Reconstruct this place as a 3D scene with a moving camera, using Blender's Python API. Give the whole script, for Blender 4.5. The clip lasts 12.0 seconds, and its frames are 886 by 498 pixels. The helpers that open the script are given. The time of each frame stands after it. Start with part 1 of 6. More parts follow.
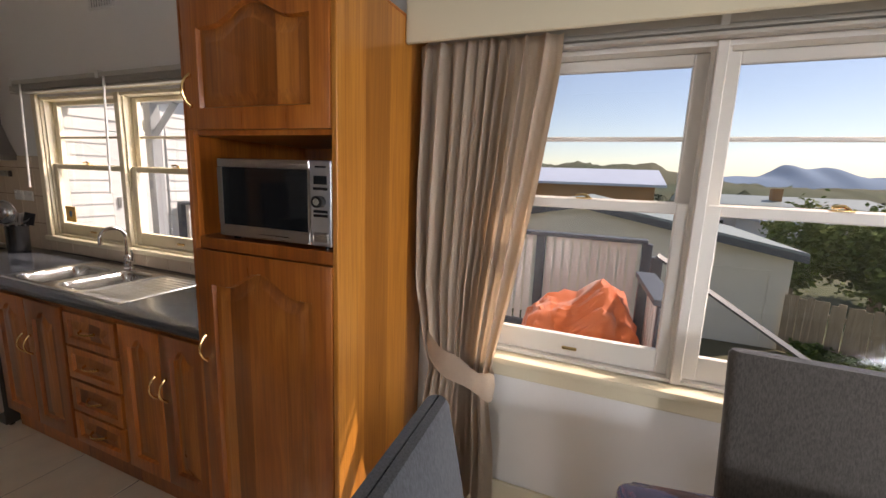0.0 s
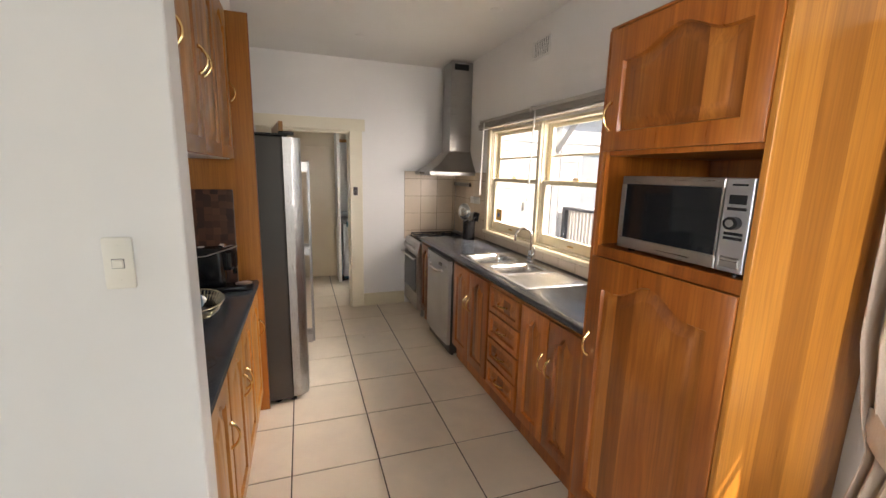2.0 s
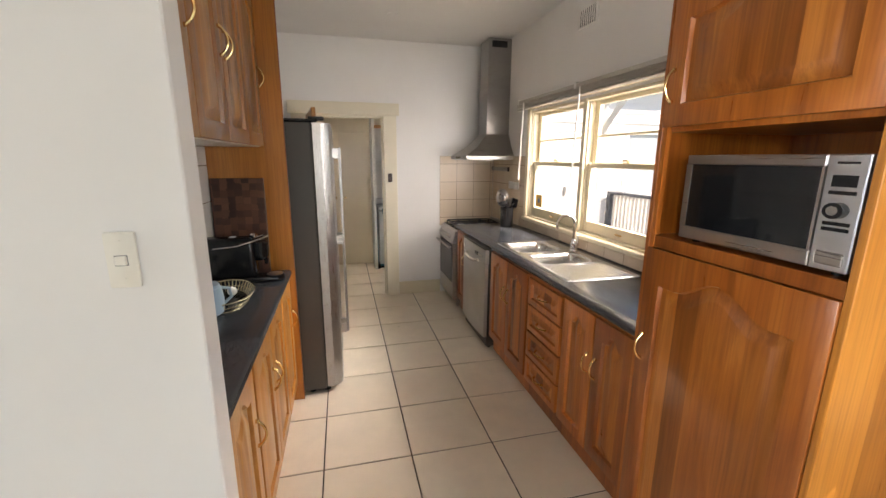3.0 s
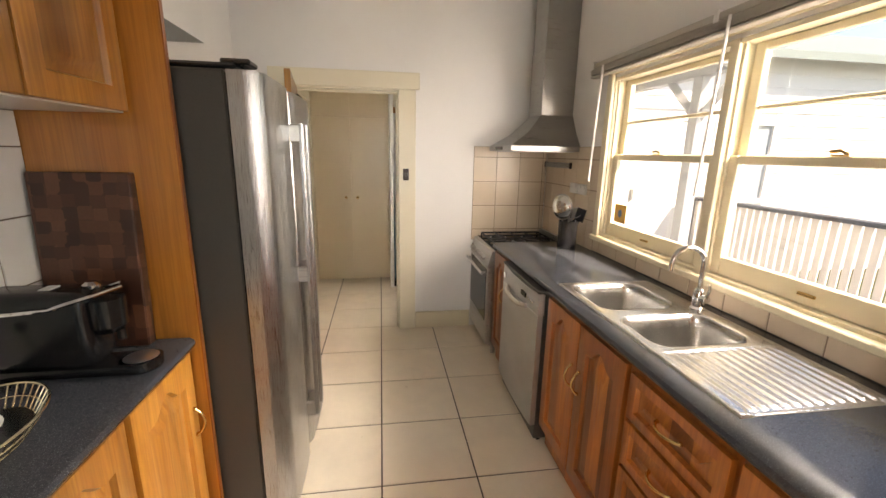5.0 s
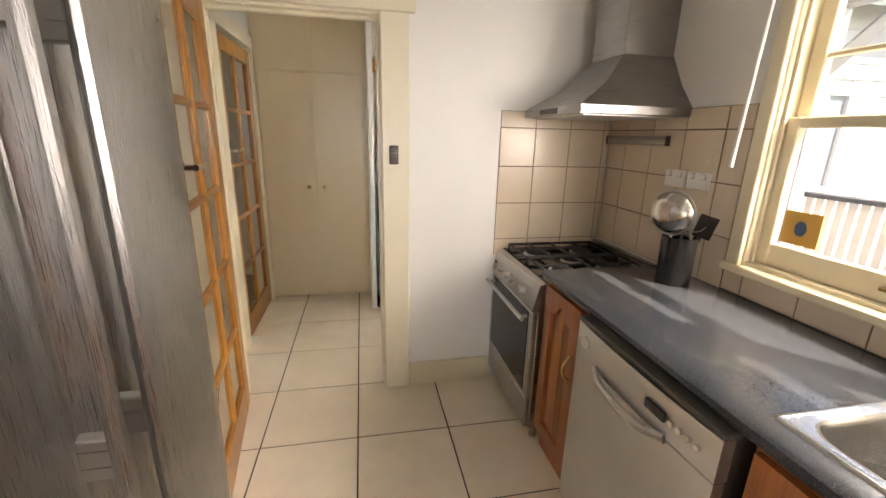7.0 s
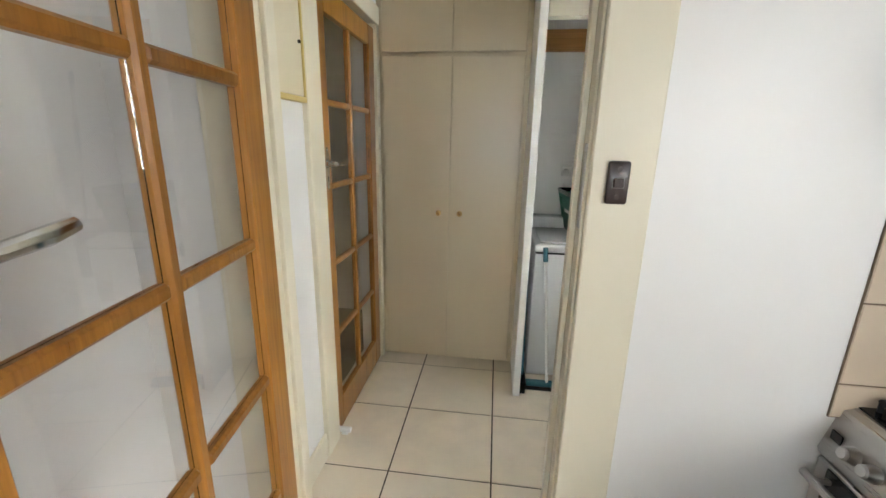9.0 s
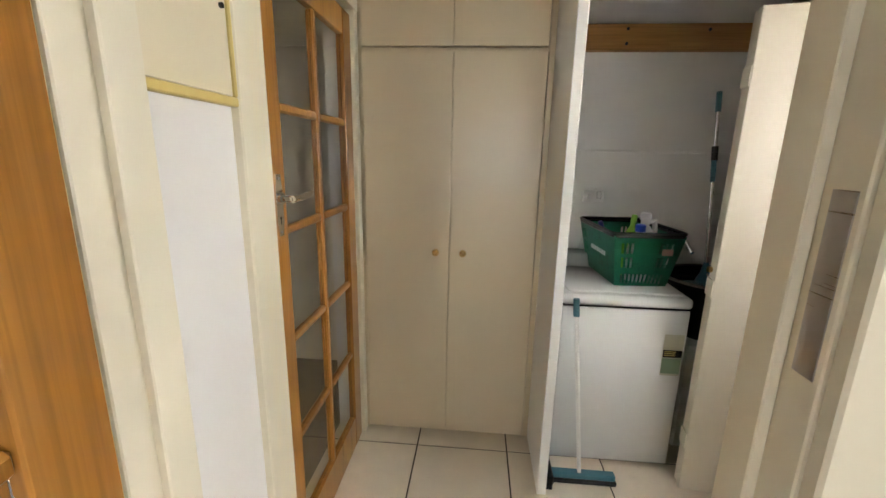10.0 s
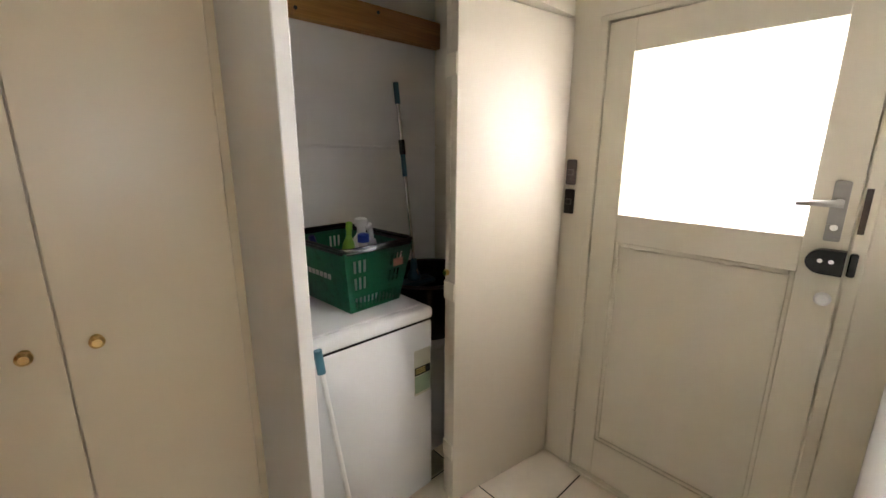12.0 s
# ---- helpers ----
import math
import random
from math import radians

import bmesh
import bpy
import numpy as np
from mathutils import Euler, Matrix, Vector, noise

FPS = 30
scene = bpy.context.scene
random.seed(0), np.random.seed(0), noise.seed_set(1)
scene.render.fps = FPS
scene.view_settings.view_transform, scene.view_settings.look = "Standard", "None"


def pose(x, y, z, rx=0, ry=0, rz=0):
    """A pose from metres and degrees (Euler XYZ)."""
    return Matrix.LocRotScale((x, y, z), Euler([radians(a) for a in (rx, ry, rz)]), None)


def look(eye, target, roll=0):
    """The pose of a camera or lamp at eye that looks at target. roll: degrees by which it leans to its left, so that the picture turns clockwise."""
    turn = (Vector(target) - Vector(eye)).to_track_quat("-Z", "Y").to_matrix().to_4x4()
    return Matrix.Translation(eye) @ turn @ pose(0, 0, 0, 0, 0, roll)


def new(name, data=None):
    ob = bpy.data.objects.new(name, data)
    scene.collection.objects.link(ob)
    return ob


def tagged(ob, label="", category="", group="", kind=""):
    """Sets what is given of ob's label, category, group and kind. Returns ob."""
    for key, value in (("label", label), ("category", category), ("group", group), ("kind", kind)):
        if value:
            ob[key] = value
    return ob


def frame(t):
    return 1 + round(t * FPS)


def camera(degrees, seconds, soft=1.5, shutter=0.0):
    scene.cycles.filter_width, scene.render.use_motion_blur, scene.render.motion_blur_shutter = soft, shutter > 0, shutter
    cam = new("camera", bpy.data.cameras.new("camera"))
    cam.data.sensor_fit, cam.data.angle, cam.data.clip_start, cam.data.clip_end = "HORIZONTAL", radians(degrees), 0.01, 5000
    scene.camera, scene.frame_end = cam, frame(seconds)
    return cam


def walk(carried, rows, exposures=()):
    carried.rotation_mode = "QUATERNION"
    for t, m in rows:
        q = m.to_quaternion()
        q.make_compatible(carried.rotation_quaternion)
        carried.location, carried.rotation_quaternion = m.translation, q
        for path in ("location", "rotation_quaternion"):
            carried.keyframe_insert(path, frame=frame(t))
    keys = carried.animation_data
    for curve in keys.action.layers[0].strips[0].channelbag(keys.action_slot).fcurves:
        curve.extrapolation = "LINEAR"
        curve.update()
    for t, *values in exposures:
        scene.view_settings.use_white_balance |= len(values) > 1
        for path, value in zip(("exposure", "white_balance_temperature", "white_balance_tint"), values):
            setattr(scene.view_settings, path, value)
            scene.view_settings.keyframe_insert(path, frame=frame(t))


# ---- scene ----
cam = camera(94.9, 12.0)
PATH = [
    (0, (0.051, 0.132, 1.539), (1.877, 0.872, 1.195), 2.2),
    (0.5, (0.052, 0.132, 1.556), (1.576, 1.375, 1.194), 1.6),
    (1, (0.013, 0.141, 1.575), (1.165, 1.733, 1.202), 1.0),
    (1.5, (-0.021, 0.158, 1.572), (0.864, 1.913, 1.201), 1.1),
    (2, (-0.069, 0.159, 1.572), (0.579, 2.015, 1.204), 1.4),
    (2.5, (-0.079, 0.174, 1.567), (0.415, 2.067, 1.155), 0.6),
    (2.7, (-0.061, 0.201, 1.566), (0.413, 2.094, 1.132), 0.2),
    (4.3, (0.22, 1.026, 1.534), (0.619, 2.937, 1.097), 2.2),
    (4.5, (0.243, 1.14, 1.523), (0.592, 3.061, 1.089), 1.4),
    (5, (0.303, 1.449, 1.521), (0.599, 3.373, 1.063), 1.1),
    (5.5, (0.335, 1.741, 1.501), (0.506, 3.681, 1.045), 1.3),
    (6, (0.344, 2.043, 1.491), (0.522, 3.971, 0.99), 1.6),
    (6.5, (0.347, 2.376, 1.47), (0.666, 4.28, 0.946), 1.2),
    (6.7, (0.346, 2.503, 1.462), (0.729, 4.392, 0.926), 1.4),
    (8.3, (0.299, 3.46, 1.419), (0.423, 5.381, 0.875), 1.0),
    (8.5, (0.29, 3.576, 1.421), (0.288, 5.505, 0.89), 0.9),
    (9, (0.239, 3.862, 1.431), (-0.001, 5.779, 0.914), 1.1),
    (9.5, (0.157, 4.156, 1.458), (-0.105, 6.082, 0.989), 1.2),
    (10, (0.089, 4.428, 1.456), (-0.07, 6.37, 1.003), 1.1),
    (10.5, (0.041, 4.674, 1.461), (0.151, 6.618, 1.002), 0.9),
    (11, (0.005, 4.873, 1.469), (0.576, 6.735, 1.012), 0.3),
    (11.5, (0.003, 5.002, 1.466), (1.007, 6.673, 1.018), 0.3),
    (12, (0.028, 5.033, 1.465), (1.35, 6.46, 1.001), 0.3),
]
EXPOSURES = [(0.0, 0.65, 7500, 23), (0.6, 1.0, 7500, 23), (1.5, 1.5, 7600, 21), (2.7, 1.6, 7600, 20), (4.3, 1.95, 8200, 19), (5.5, 1.88, 8400, 20), (6.7, 1.95, 8100, 19), (8.3, 2.15, 7400, 15), (9.0, 1.95, 6700, 11), (9.6, 2.05, 6800, 11), (10.5, 2.1, 7500, 19), (11.0, 2.2, 7600, 19), (12.0, 2.0, 7200, 19)]
walk(cam, [(t, look(eye, target, roll)) for t, eye, target, roll in PATH], EXPOSURES)

# ---- world, sun, exposure ----
SUN_TRAVEL = Vector((-1.0, 1.25, -1.62)).normalized()
world = bpy.data.worlds.new("sky")
scene.world = world
world.use_nodes = True
wn = world.node_tree
sky = wn.nodes.new("ShaderNodeTexSky")
sky.sky_type = "NISHITA"
sky.sun_disc = False
sky.dust_density, sky.ozone_density = 0.25, 2.0
sky.sun_elevation = math.asin(-SUN_TRAVEL.z)
sky.sun_rotation = math.atan2(-SUN_TRAVEL.x, -SUN_TRAVEL.y)
wn.links.new(sky.outputs["Color"], wn.nodes["Background"].inputs["Color"])
wn.nodes["Background"].inputs["Strength"].default_value = 0.09
sun_data = bpy.data.lights.new("sun", "SUN")
sun_data.energy, sun_data.angle, sun_data.color = 3.7, radians(0.5), (1.0, 0.95, 0.87)
sun = new("sun", sun_data)
sun.matrix_world = look((20, -25, 32), Vector((20, -25, 32)) + SUN_TRAVEL)


# area lamp added in place of daylight
def area_lamp(name, at, toward, w, h, watts, color=(0.93, 0.97, 1.0)):
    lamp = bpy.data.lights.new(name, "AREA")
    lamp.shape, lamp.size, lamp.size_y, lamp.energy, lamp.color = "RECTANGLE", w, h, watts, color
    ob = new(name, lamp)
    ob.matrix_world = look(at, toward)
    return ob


HALL_EAST = 1.615
# added lamps, for dining room windows assumed out of the camera's sight
area_lamp("dining_east_fill", (1.76, -1.75, 1.42), (0.2, -1.6, 1.2), 0.95, 1.1, 13, (0.52, 0.76, 1.0))
# narrow beam added to brighten the pantry side but not the wall end
end_light = area_lamp("dining_end_fill", (0.6, -3.06, 1.45), (1.55, 0.9, 1.2), 1.0, 1.2, 4.0, (0.8, 0.9, 1.0))
end_light.data.spread = radians(45)
# added before a solid wall to brighten the pantry front
area_lamp("dining_west_fill", (-2.58, 1.1, 1.4), (0.0, 0.9, 1.25), 0.3, 1.5, 14.5, (0.72, 0.86, 1.0))
# added before a solid wall to brighten the wall under the window
corner_light = area_lamp("dining_corner_fill", (-2.58, -2.92, 1.5), (1.7, -0.2, 0.6), 0.32, 1.2, 14, (0.72, 0.86, 1.0))
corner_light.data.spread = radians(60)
# three lamps added outside the kitchen window, hidden from view, to brighten the room
kitchen_fill = area_lamp("kitchen_west_fill", (2.45, 2.95, 2.27), (-0.5, 3.0, 0.85), 1.9, 0.3, 11)
kitchen_fill.data.spread = radians(80)
area_lamp("kitchen_top_fill", (2.06, 3.0, 2.24), (0.8, 3.0, 1.05), 1.75, 0.3, 2.5)
area_lamp("kitchen_side_fill", (2.35, 1.72, 1.62), (-0.74, 4.3, 1.2), 0.85, 1.0, 16)
door_light = area_lamp("back_door_light", (HALL_EAST + 0.1, 5.455, 1.53), (0.2, 5.5, 1.4), 0.54, 0.58, 5.6)
door_light.data.spread = radians(112)

# ---- materials ----
MAT = {}


def mat(name, color, rough=0.5, metal=0.0, spec=0.5):
    m = bpy.data.materials.new(name)
    m.use_nodes = True
    b = m.node_tree.nodes["Principled BSDF"]
    b.inputs["Base Color"].default_value = (*color, 1)
    b.inputs["Roughness"].default_value = rough
    b.inputs["Metallic"].default_value = metal
    b.inputs["Specular IOR Level"].default_value = spec
    MAT[name] = m
    return m, m.node_tree, b


def ramp(nt, stops):
    r = nt.nodes.new("ShaderNodeValToRGB")
    e = r.color_ramp.elements
    while len(e) < len(stops):
        e.new(0.5)
    for el, (p, c) in zip(e, stops):
        el.position, el.color = p, (*c, 1)
    return r


def coords(nt, scale, shift=True):
    """Object coordinates, stretched, and moved by a random amount per object."""
    tc = nt.nodes.new("ShaderNodeTexCoord")
    mp = nt.nodes.new("ShaderNodeMapping")
    mp.inputs["Scale"].default_value = scale
    nt.links.new(tc.outputs["Object"], mp.inputs["Vector"])
    if shift:
        info = nt.nodes.new("ShaderNodeObjectInfo")
        mul = nt.nodes.new("ShaderNodeMath")
        mul.operation = "MULTIPLY"
        mul.inputs[1].default_value = 37.0
        nt.links.new(info.outputs["Random"], mul.inputs[0])
        nt.links.new(mul.outputs[0], mp.inputs["Location"])
    return mp.outputs["Vector"]


def tex_noise(nt, vec, scale, detail=4.0, rough=0.55, distort=0.0):
    n = nt.nodes.new("ShaderNodeTexNoise")
    n.inputs["Scale"].default_value, n.inputs["Detail"].default_value = scale, detail
    n.inputs["Roughness"].default_value, n.inputs["Distortion"].default_value = rough, distort
    nt.links.new(vec, n.inputs["Vector"])
    return n.outputs["Fac"]


def bump(nt, b, height, strength, distance=0.002):
    bp = nt.nodes.new("ShaderNodeBump")
    bp.inputs["Strength"].default_value, bp.inputs["Distance"].default_value = strength, distance
    nt.links.new(height, bp.inputs["Height"])
    nt.links.new(bp.outputs["Normal"], b.inputs["Normal"])


def mixc(nt, fac, a, c, mode="MIX"):
    m = nt.nodes.new("ShaderNodeMix")
    m.data_type, m.blend_type = "RGBA", mode
    for sock, v in ((m.inputs[0], fac), (m.inputs[6], a), (m.inputs[7], c)):
        if isinstance(v, (int, float)):
            sock.default_value = v
        elif isinstance(v, tuple):
            sock.default_value = (*v, 1)
        else:
            nt.links.new(v, sock)
    return m.outputs[2]


def scaled(nt, value, lo, hi, a=0.0, c=1.0):
    r = nt.nodes.new("ShaderNodeMapRange")
    for k, v in zip(("From Min", "From Max", "To Min", "To Max"), (a, c, lo, hi)):
        r.inputs[k].default_value = v
    nt.links.new(value, r.inputs["Value"])
    return r.outputs[0]


def paint(name, color, rough=0.55, vary=0.06, grain=0.12):
    """Rolled wall paint: faint cloudy tone and orange-peel relief."""
    m, nt, b = mat(name, color, rough)
    v = coords(nt, (1, 1, 1), False)
    f = tex_noise(nt, v, 1.3, 5)
    dark = tuple(c * (1 - vary) for c in color)
    nt.links.new(mixc(nt, scaled(nt, f, 0, 1, 0.3, 0.7), dark, color), b.inputs["Base Color"])
    bump(nt, b, tex_noise(nt, v, 260, 2), grain, 0.001)
    nt.links.new(scaled(nt, tex_noise(nt, v, 9, 3), rough - 0.06, rough + 0.08), b.inputs["Roughness"])
    return m


def wood(name, dark, mid, light, stave=0.0, axis=2, rough=0.28, coat=0.35, contrast=0.85, vary=0.0):
    """Varnished timber: long grain along one axis, cathedral figure, and glued staves of differing tone."""
    m, nt, b = mat(name, mid, rough)
    sc = [9.0, 9.0, 9.0]
    sc[axis] = 0.75
    v = coords(nt, tuple(sc))
    fig = tex_noise(nt, v, 1.6, 6, 0.6, 0.8)
    sc2 = [90.0, 90.0, 90.0]
    sc2[axis] = 2.2
    v2 = coords(nt, tuple(sc2))
    fine = tex_noise(nt, v2, 1.4, 3)
    r = ramp(nt, [(0.25, dark), (0.5, mid), (0.75, light)])
    nt.links.new(fig, r.inputs[0])
    col = mixc(nt, scaled(nt, fine, 0.0, 0.38, 0.42, 0.7), r.outputs[0], tuple(c * 0.55 for c in dark))
    if stave:
        tc = nt.nodes.new("ShaderNodeTexCoord")
        sep = nt.nodes.new("ShaderNodeSeparateXYZ")
        nt.links.new(tc.outputs["Object"], sep.inputs[0])
        add = nt.nodes.new("ShaderNodeMath")
        add.operation = "ADD"
        nt.links.new(sep.outputs[0], add.inputs[0])
        nt.links.new(sep.outputs[1], add.inputs[1])
        div = nt.nodes.new("ShaderNodeMath")
        div.operation = "DIVIDE"
        div.inputs[1].default_value = stave
        nt.links.new(add.outputs[0], div.inputs[0])
        info = nt.nodes.new("ShaderNodeObjectInfo")
        off = nt.nodes.new("ShaderNodeMath")
        off.operation = "MULTIPLY_ADD"
        off.inputs[1].default_value = 19.7
        nt.links.new(info.outputs["Random"], off.inputs[0])
        nt.links.new(div.outputs[0], off.inputs[2])
        fl = nt.nodes.new("ShaderNodeMath")
        fl.operation = "FLOOR"
        nt.links.new(off.outputs[0], fl.inputs[0])
        wn_ = nt.nodes.new("ShaderNodeTexWhiteNoise")
        wn_.noise_dimensions = "1D"
        nt.links.new(fl.outputs[0], wn_.inputs["W"])
        tone = ramp(nt, [(0.0, (0.5, 0.43, 0.38)), (0.5, (1, 1, 1)), (1.0, (1.5, 1.62, 1.6))])
        nt.links.new(wn_.outputs["Value"], tone.inputs[0])
        col = mixc(nt, contrast, col, tone.outputs[0], "MULTIPLY")
    elif vary:
        info = nt.nodes.new("ShaderNodeObjectInfo")
        tone = ramp(nt, [(0.0, (0.66, 0.6, 0.55)), (0.5, (1, 1, 1)), (1.0, (1.45, 1.55, 1.55))])
        nt.links.new(info.outputs["Random"], tone.inputs[0])
        col = mixc(nt, vary, col, tone.outputs[0], "MULTIPLY")
    nt.links.new(col, b.inputs["Base Color"])
    nt.links.new(scaled(nt, fig, rough - 0.06, rough + 0.12), b.inputs["Roughness"])
    b.inputs["Coat Weight"].default_value, b.inputs["Coat Roughness"].default_value = coat, 0.18
    bump(nt, b, fine, 0.12, 0.001)
    return m


def metal(name, color, rough, brush=(1, 1, 60), amount=0.035, relief=0.012):
    """Brushed or polished metal."""
    m, nt, b = mat(name, color, rough, 1.0)
    v = coords(nt, brush)
    f = tex_noise(nt, v, 6, 3)
    nt.links.new(scaled(nt, f, max(rough - amount, 0.03), rough + amount, 0.3, 0.7), b.inputs["Roughness"])
    smear = tex_noise(nt, coords(nt, (1, 1, 1)), 3.5, 4)
    nt.links.new(mixc(nt, scaled(nt, smear, 0, 1, 0.35, 0.7), color, tuple(c * 0.86 for c in color)), b.inputs["Base Color"])
    bump(nt, b, f, relief, 0.0004)
    return m


def speckle(name, base, spots, scale, rough=0.35, amount=0.12):
    """Laminate with fine flecks."""
    m, nt, b = mat(name, base, rough)
    v = coords(nt, (1, 1, 1), False)
    f = tex_noise(nt, v, scale, 2, 0.7)
    g = tex_noise(nt, v, scale * 0.37, 2)
    c1 = mixc(nt, scaled(nt, f, 0, 1, 0.58, 0.66), base, spots)
    c2 = mixc(nt, scaled(nt, g, 0, 0.7, 0.56, 0.7), c1, tuple(c * 0.5 for c in base))
    nt.links.new(c2, b.inputs["Base Color"])
    nt.links.new(scaled(nt, tex_noise(nt, v, 7, 4), rough - amount, rough + amount), b.inputs["Roughness"])
    bump(nt, b, f, 0.06, 0.0006)
    return m


def ceramic(name, color, rough, vary=0.1, mottled=8.0):
    """Glazed tile: every tile its own tone, soft mottling."""
    m, nt, b = mat(name, color, rough)
    info = nt.nodes.new("ShaderNodeObjectInfo")
    v = coords(nt, (1, 1, 1))
    f = tex_noise(nt, v, mottled, 5, 0.6)
    c1 = mixc(nt, scaled(nt, f, 0, 1, 0.3, 0.7), tuple(c * (1 - vary) for c in color), tuple(min(c * (1 + vary * 0.6), 0.9) for c in color))
    c2 = mixc(nt, scaled(nt, info.outputs["Random"], 0, 0.5), c1, tuple(c * (1 - vary * 0.9) for c in color))
    nt.links.new(c2, b.inputs["Base Color"])
    nt.links.new(scaled(nt, tex_noise(nt, v, 14, 4), rough - 0.07, rough + 0.1), b.inputs["Roughness"])
    bump(nt, b, tex_noise(nt, v, 5, 3), 0.08, 0.003)
    return m


def clear_glass(name, rough=0.0, tint=(1, 1, 1)):
    m, nt, b = mat(name, tint, rough)
    b.inputs["Transmission Weight"].default_value = 1.0
    b.inputs["IOR"].default_value = 1.45
    if rough:
        v = coords(nt, (1, 1, 1))
        bump(nt, b, tex_noise(nt, v, 30, 2), 0.1, 0.002)
    return m


def cloth(name, a, c, scale=260, rough=0.9, slub=(1, 1, 0.25)):
    """Woven fabric."""
    m, nt, b = mat(name, a, rough, 0, 0.2)
    v = coords(nt, slub)
    f = tex_noise(nt, v, scale, 3, 0.7)
    g = tex_noise(nt, v, scale * 0.08, 3)
    mid = mixc(nt, scaled(nt, f, 0, 1, 0.35, 0.65), a, c)
    nt.links.new(mixc(nt, scaled(nt, g, 0, 0.35), mid, tuple(x * 0.7 for x in a)), b.inputs["Base Color"])
    b.inputs["Sheen Weight"].default_value = 0.3
    bump(nt, b, f, 0.35, 0.001)
    return m


WALL = paint("white_wall_paint", (0.815, 0.80, 0.775), 0.36)
CEIL = paint("ceiling_paint", (0.80, 0.79, 0.76), 0.7)
CREAM = paint("cream_gloss_paint", (0.74, 0.66, 0.48), 0.32, 0.08)
TRIM = paint("cream_trim_paint", (0.76, 0.70, 0.55), 0.32, 0.06)
CUPB = paint("beige_cupboard_paint", (0.72, 0.605, 0.42), 0.3, 0.05, 0.06)
DOORP = paint("pale_door_paint", (0.66, 0.60, 0.47), 0.45, 0.05, 0.06)
# door paint darkened to offset the back door lamp's hot spot on the leaf
LEAFP = paint("darkened_leaf_paint", (0.55, 0.49, 0.385), 0.45, 0.06, 0.08)
NOOK = paint("grey_lining_paint", (0.86, 0.85, 0.82), 0.55)
DINE = paint("warm_wall_paint", (0.80, 0.76, 0.66), 0.5)
WOODC = wood("cabinet_timber", (0.20, 0.047, 0.007), (0.345, 0.096, 0.0145), (0.46, 0.148, 0.026), vary=0.8)
# paler copies of the cabinet timbers; window light is put into their colour
WOODLIT = wood("lit_cabinet_timber", (0.30, 0.10, 0.015), (0.45, 0.185, 0.032), (0.57, 0.275, 0.058), vary=0.7)
WOODLITP = wood("lit_panel_timber", (0.27, 0.09, 0.016), (0.42, 0.18, 0.038), (0.53, 0.27, 0.07), 0.085, contrast=0.6)
WOODP = wood("panel_timber", (0.20, 0.05, 0.008), (0.33, 0.10, 0.016), (0.46, 0.165, 0.03), 0.085)
WOODS = wood("side_panel_timber", (0.36, 0.12, 0.018), (0.47, 0.175, 0.028), (0.54, 0.22, 0.04), 0.16, contrast=0.35)
WOODD = wood("glazed_door_timber", (0.21, 0.078, 0.010), (0.35, 0.142, 0.023), (0.45, 0.20, 0.042), coat=0.12, vary=0.4)
WOODB = wood("beam_timber", (0.38, 0.16, 0.04), (0.52, 0.25, 0.075), (0.6, 0.32, 0.11), 0, 0, 0.6, 0)
WOODT = wood("table_timber", (0.05, 0.012, 0.012), (0.085, 0.02, 0.02), (0.13, 0.035, 0.03), 0, 0, 0.16, 0.6)
STEEL = metal("brushed_steel", (0.52, 0.505, 0.485), 0.3, (1, 1, 40))
STEELV = metal("brushed_door_steel", (0.46, 0.46, 0.46), 0.28, (150, 150, 2.0), 0.015, 0.0)
STEELH = metal("hood_steel", (0.36, 0.345, 0.325), 0.3, (1, 1, 40))
STEELD = metal("sink_steel", (0.56, 0.55, 0.53), 0.22, (30, 1, 1))
CHROME = metal("chrome", (0.78, 0.78, 0.78), 0.08, (1, 1, 1), 0.04)
BRASS = metal("brass", (0.80, 0.55, 0.24), 0.22, (1, 1, 1))
ALU = metal("satin_aluminium", (0.62, 0.63, 0.64), 0.35, (1, 1, 20))
BENCH = speckle("dark_laminate", (0.040, 0.044, 0.052), (0.13, 0.145, 0.165), 420, 0.21, 0.04)
FRIDGE = speckle("dark_grey_enamel", (0.058, 0.053, 0.047), (0.066, 0.061, 0.054), 700, 0.36, 0.05)
BLACK = speckle("black_plastic", (0.010, 0.010, 0.011), (0.016, 0.016, 0.016), 300, 0.22, 0.06)
BROWNP = speckle("dark_brown_plastic", (0.035, 0.018, 0.014), (0.05, 0.03, 0.025), 300, 0.3, 0.06)
BGLASS, _nt, _b = mat("black_oven_glass", (0.008, 0.009, 0.010), 0.06)
IRON = speckle("cast_iron", (0.014, 0.014, 0.014), (0.03, 0.03, 0.03), 200, 0.5)
TILE = ceramic("floor_tile", (0.76, 0.67, 0.54), 0.3, 0.09, 6)
WTILE = ceramic("beige_wall_tile", (0.66, 0.54, 0.41), 0.22, 0.06, 7)
LTILE = ceramic("pale_wall_tile", (0.72, 0.70, 0.66), 0.2, 0.04, 7)
GROUT = paint("grout", (0.06, 0.042, 0.03), 0.85, 0.3)
WGROUT = paint("wall_grout", (0.20, 0.145, 0.10), 0.85, 0.2)
GLASS = clear_glass("window_glass")
OPAL, _nt, _b = mat("opal_glass", (0.9, 0.92, 0.92), 0.3)
_tr = _nt.nodes.new("ShaderNodeBsdfTranslucent")
_tr.inputs["Color"].default_value = (0.95, 0.96, 0.97, 1)
_mx = _nt.nodes.new("ShaderNodeMixShader")
_mx.inputs[0].default_value = 0.9
_nt.links.new(_b.outputs[0], _mx.inputs[1])
_nt.links.new(_tr.outputs[0], _mx.inputs[2])
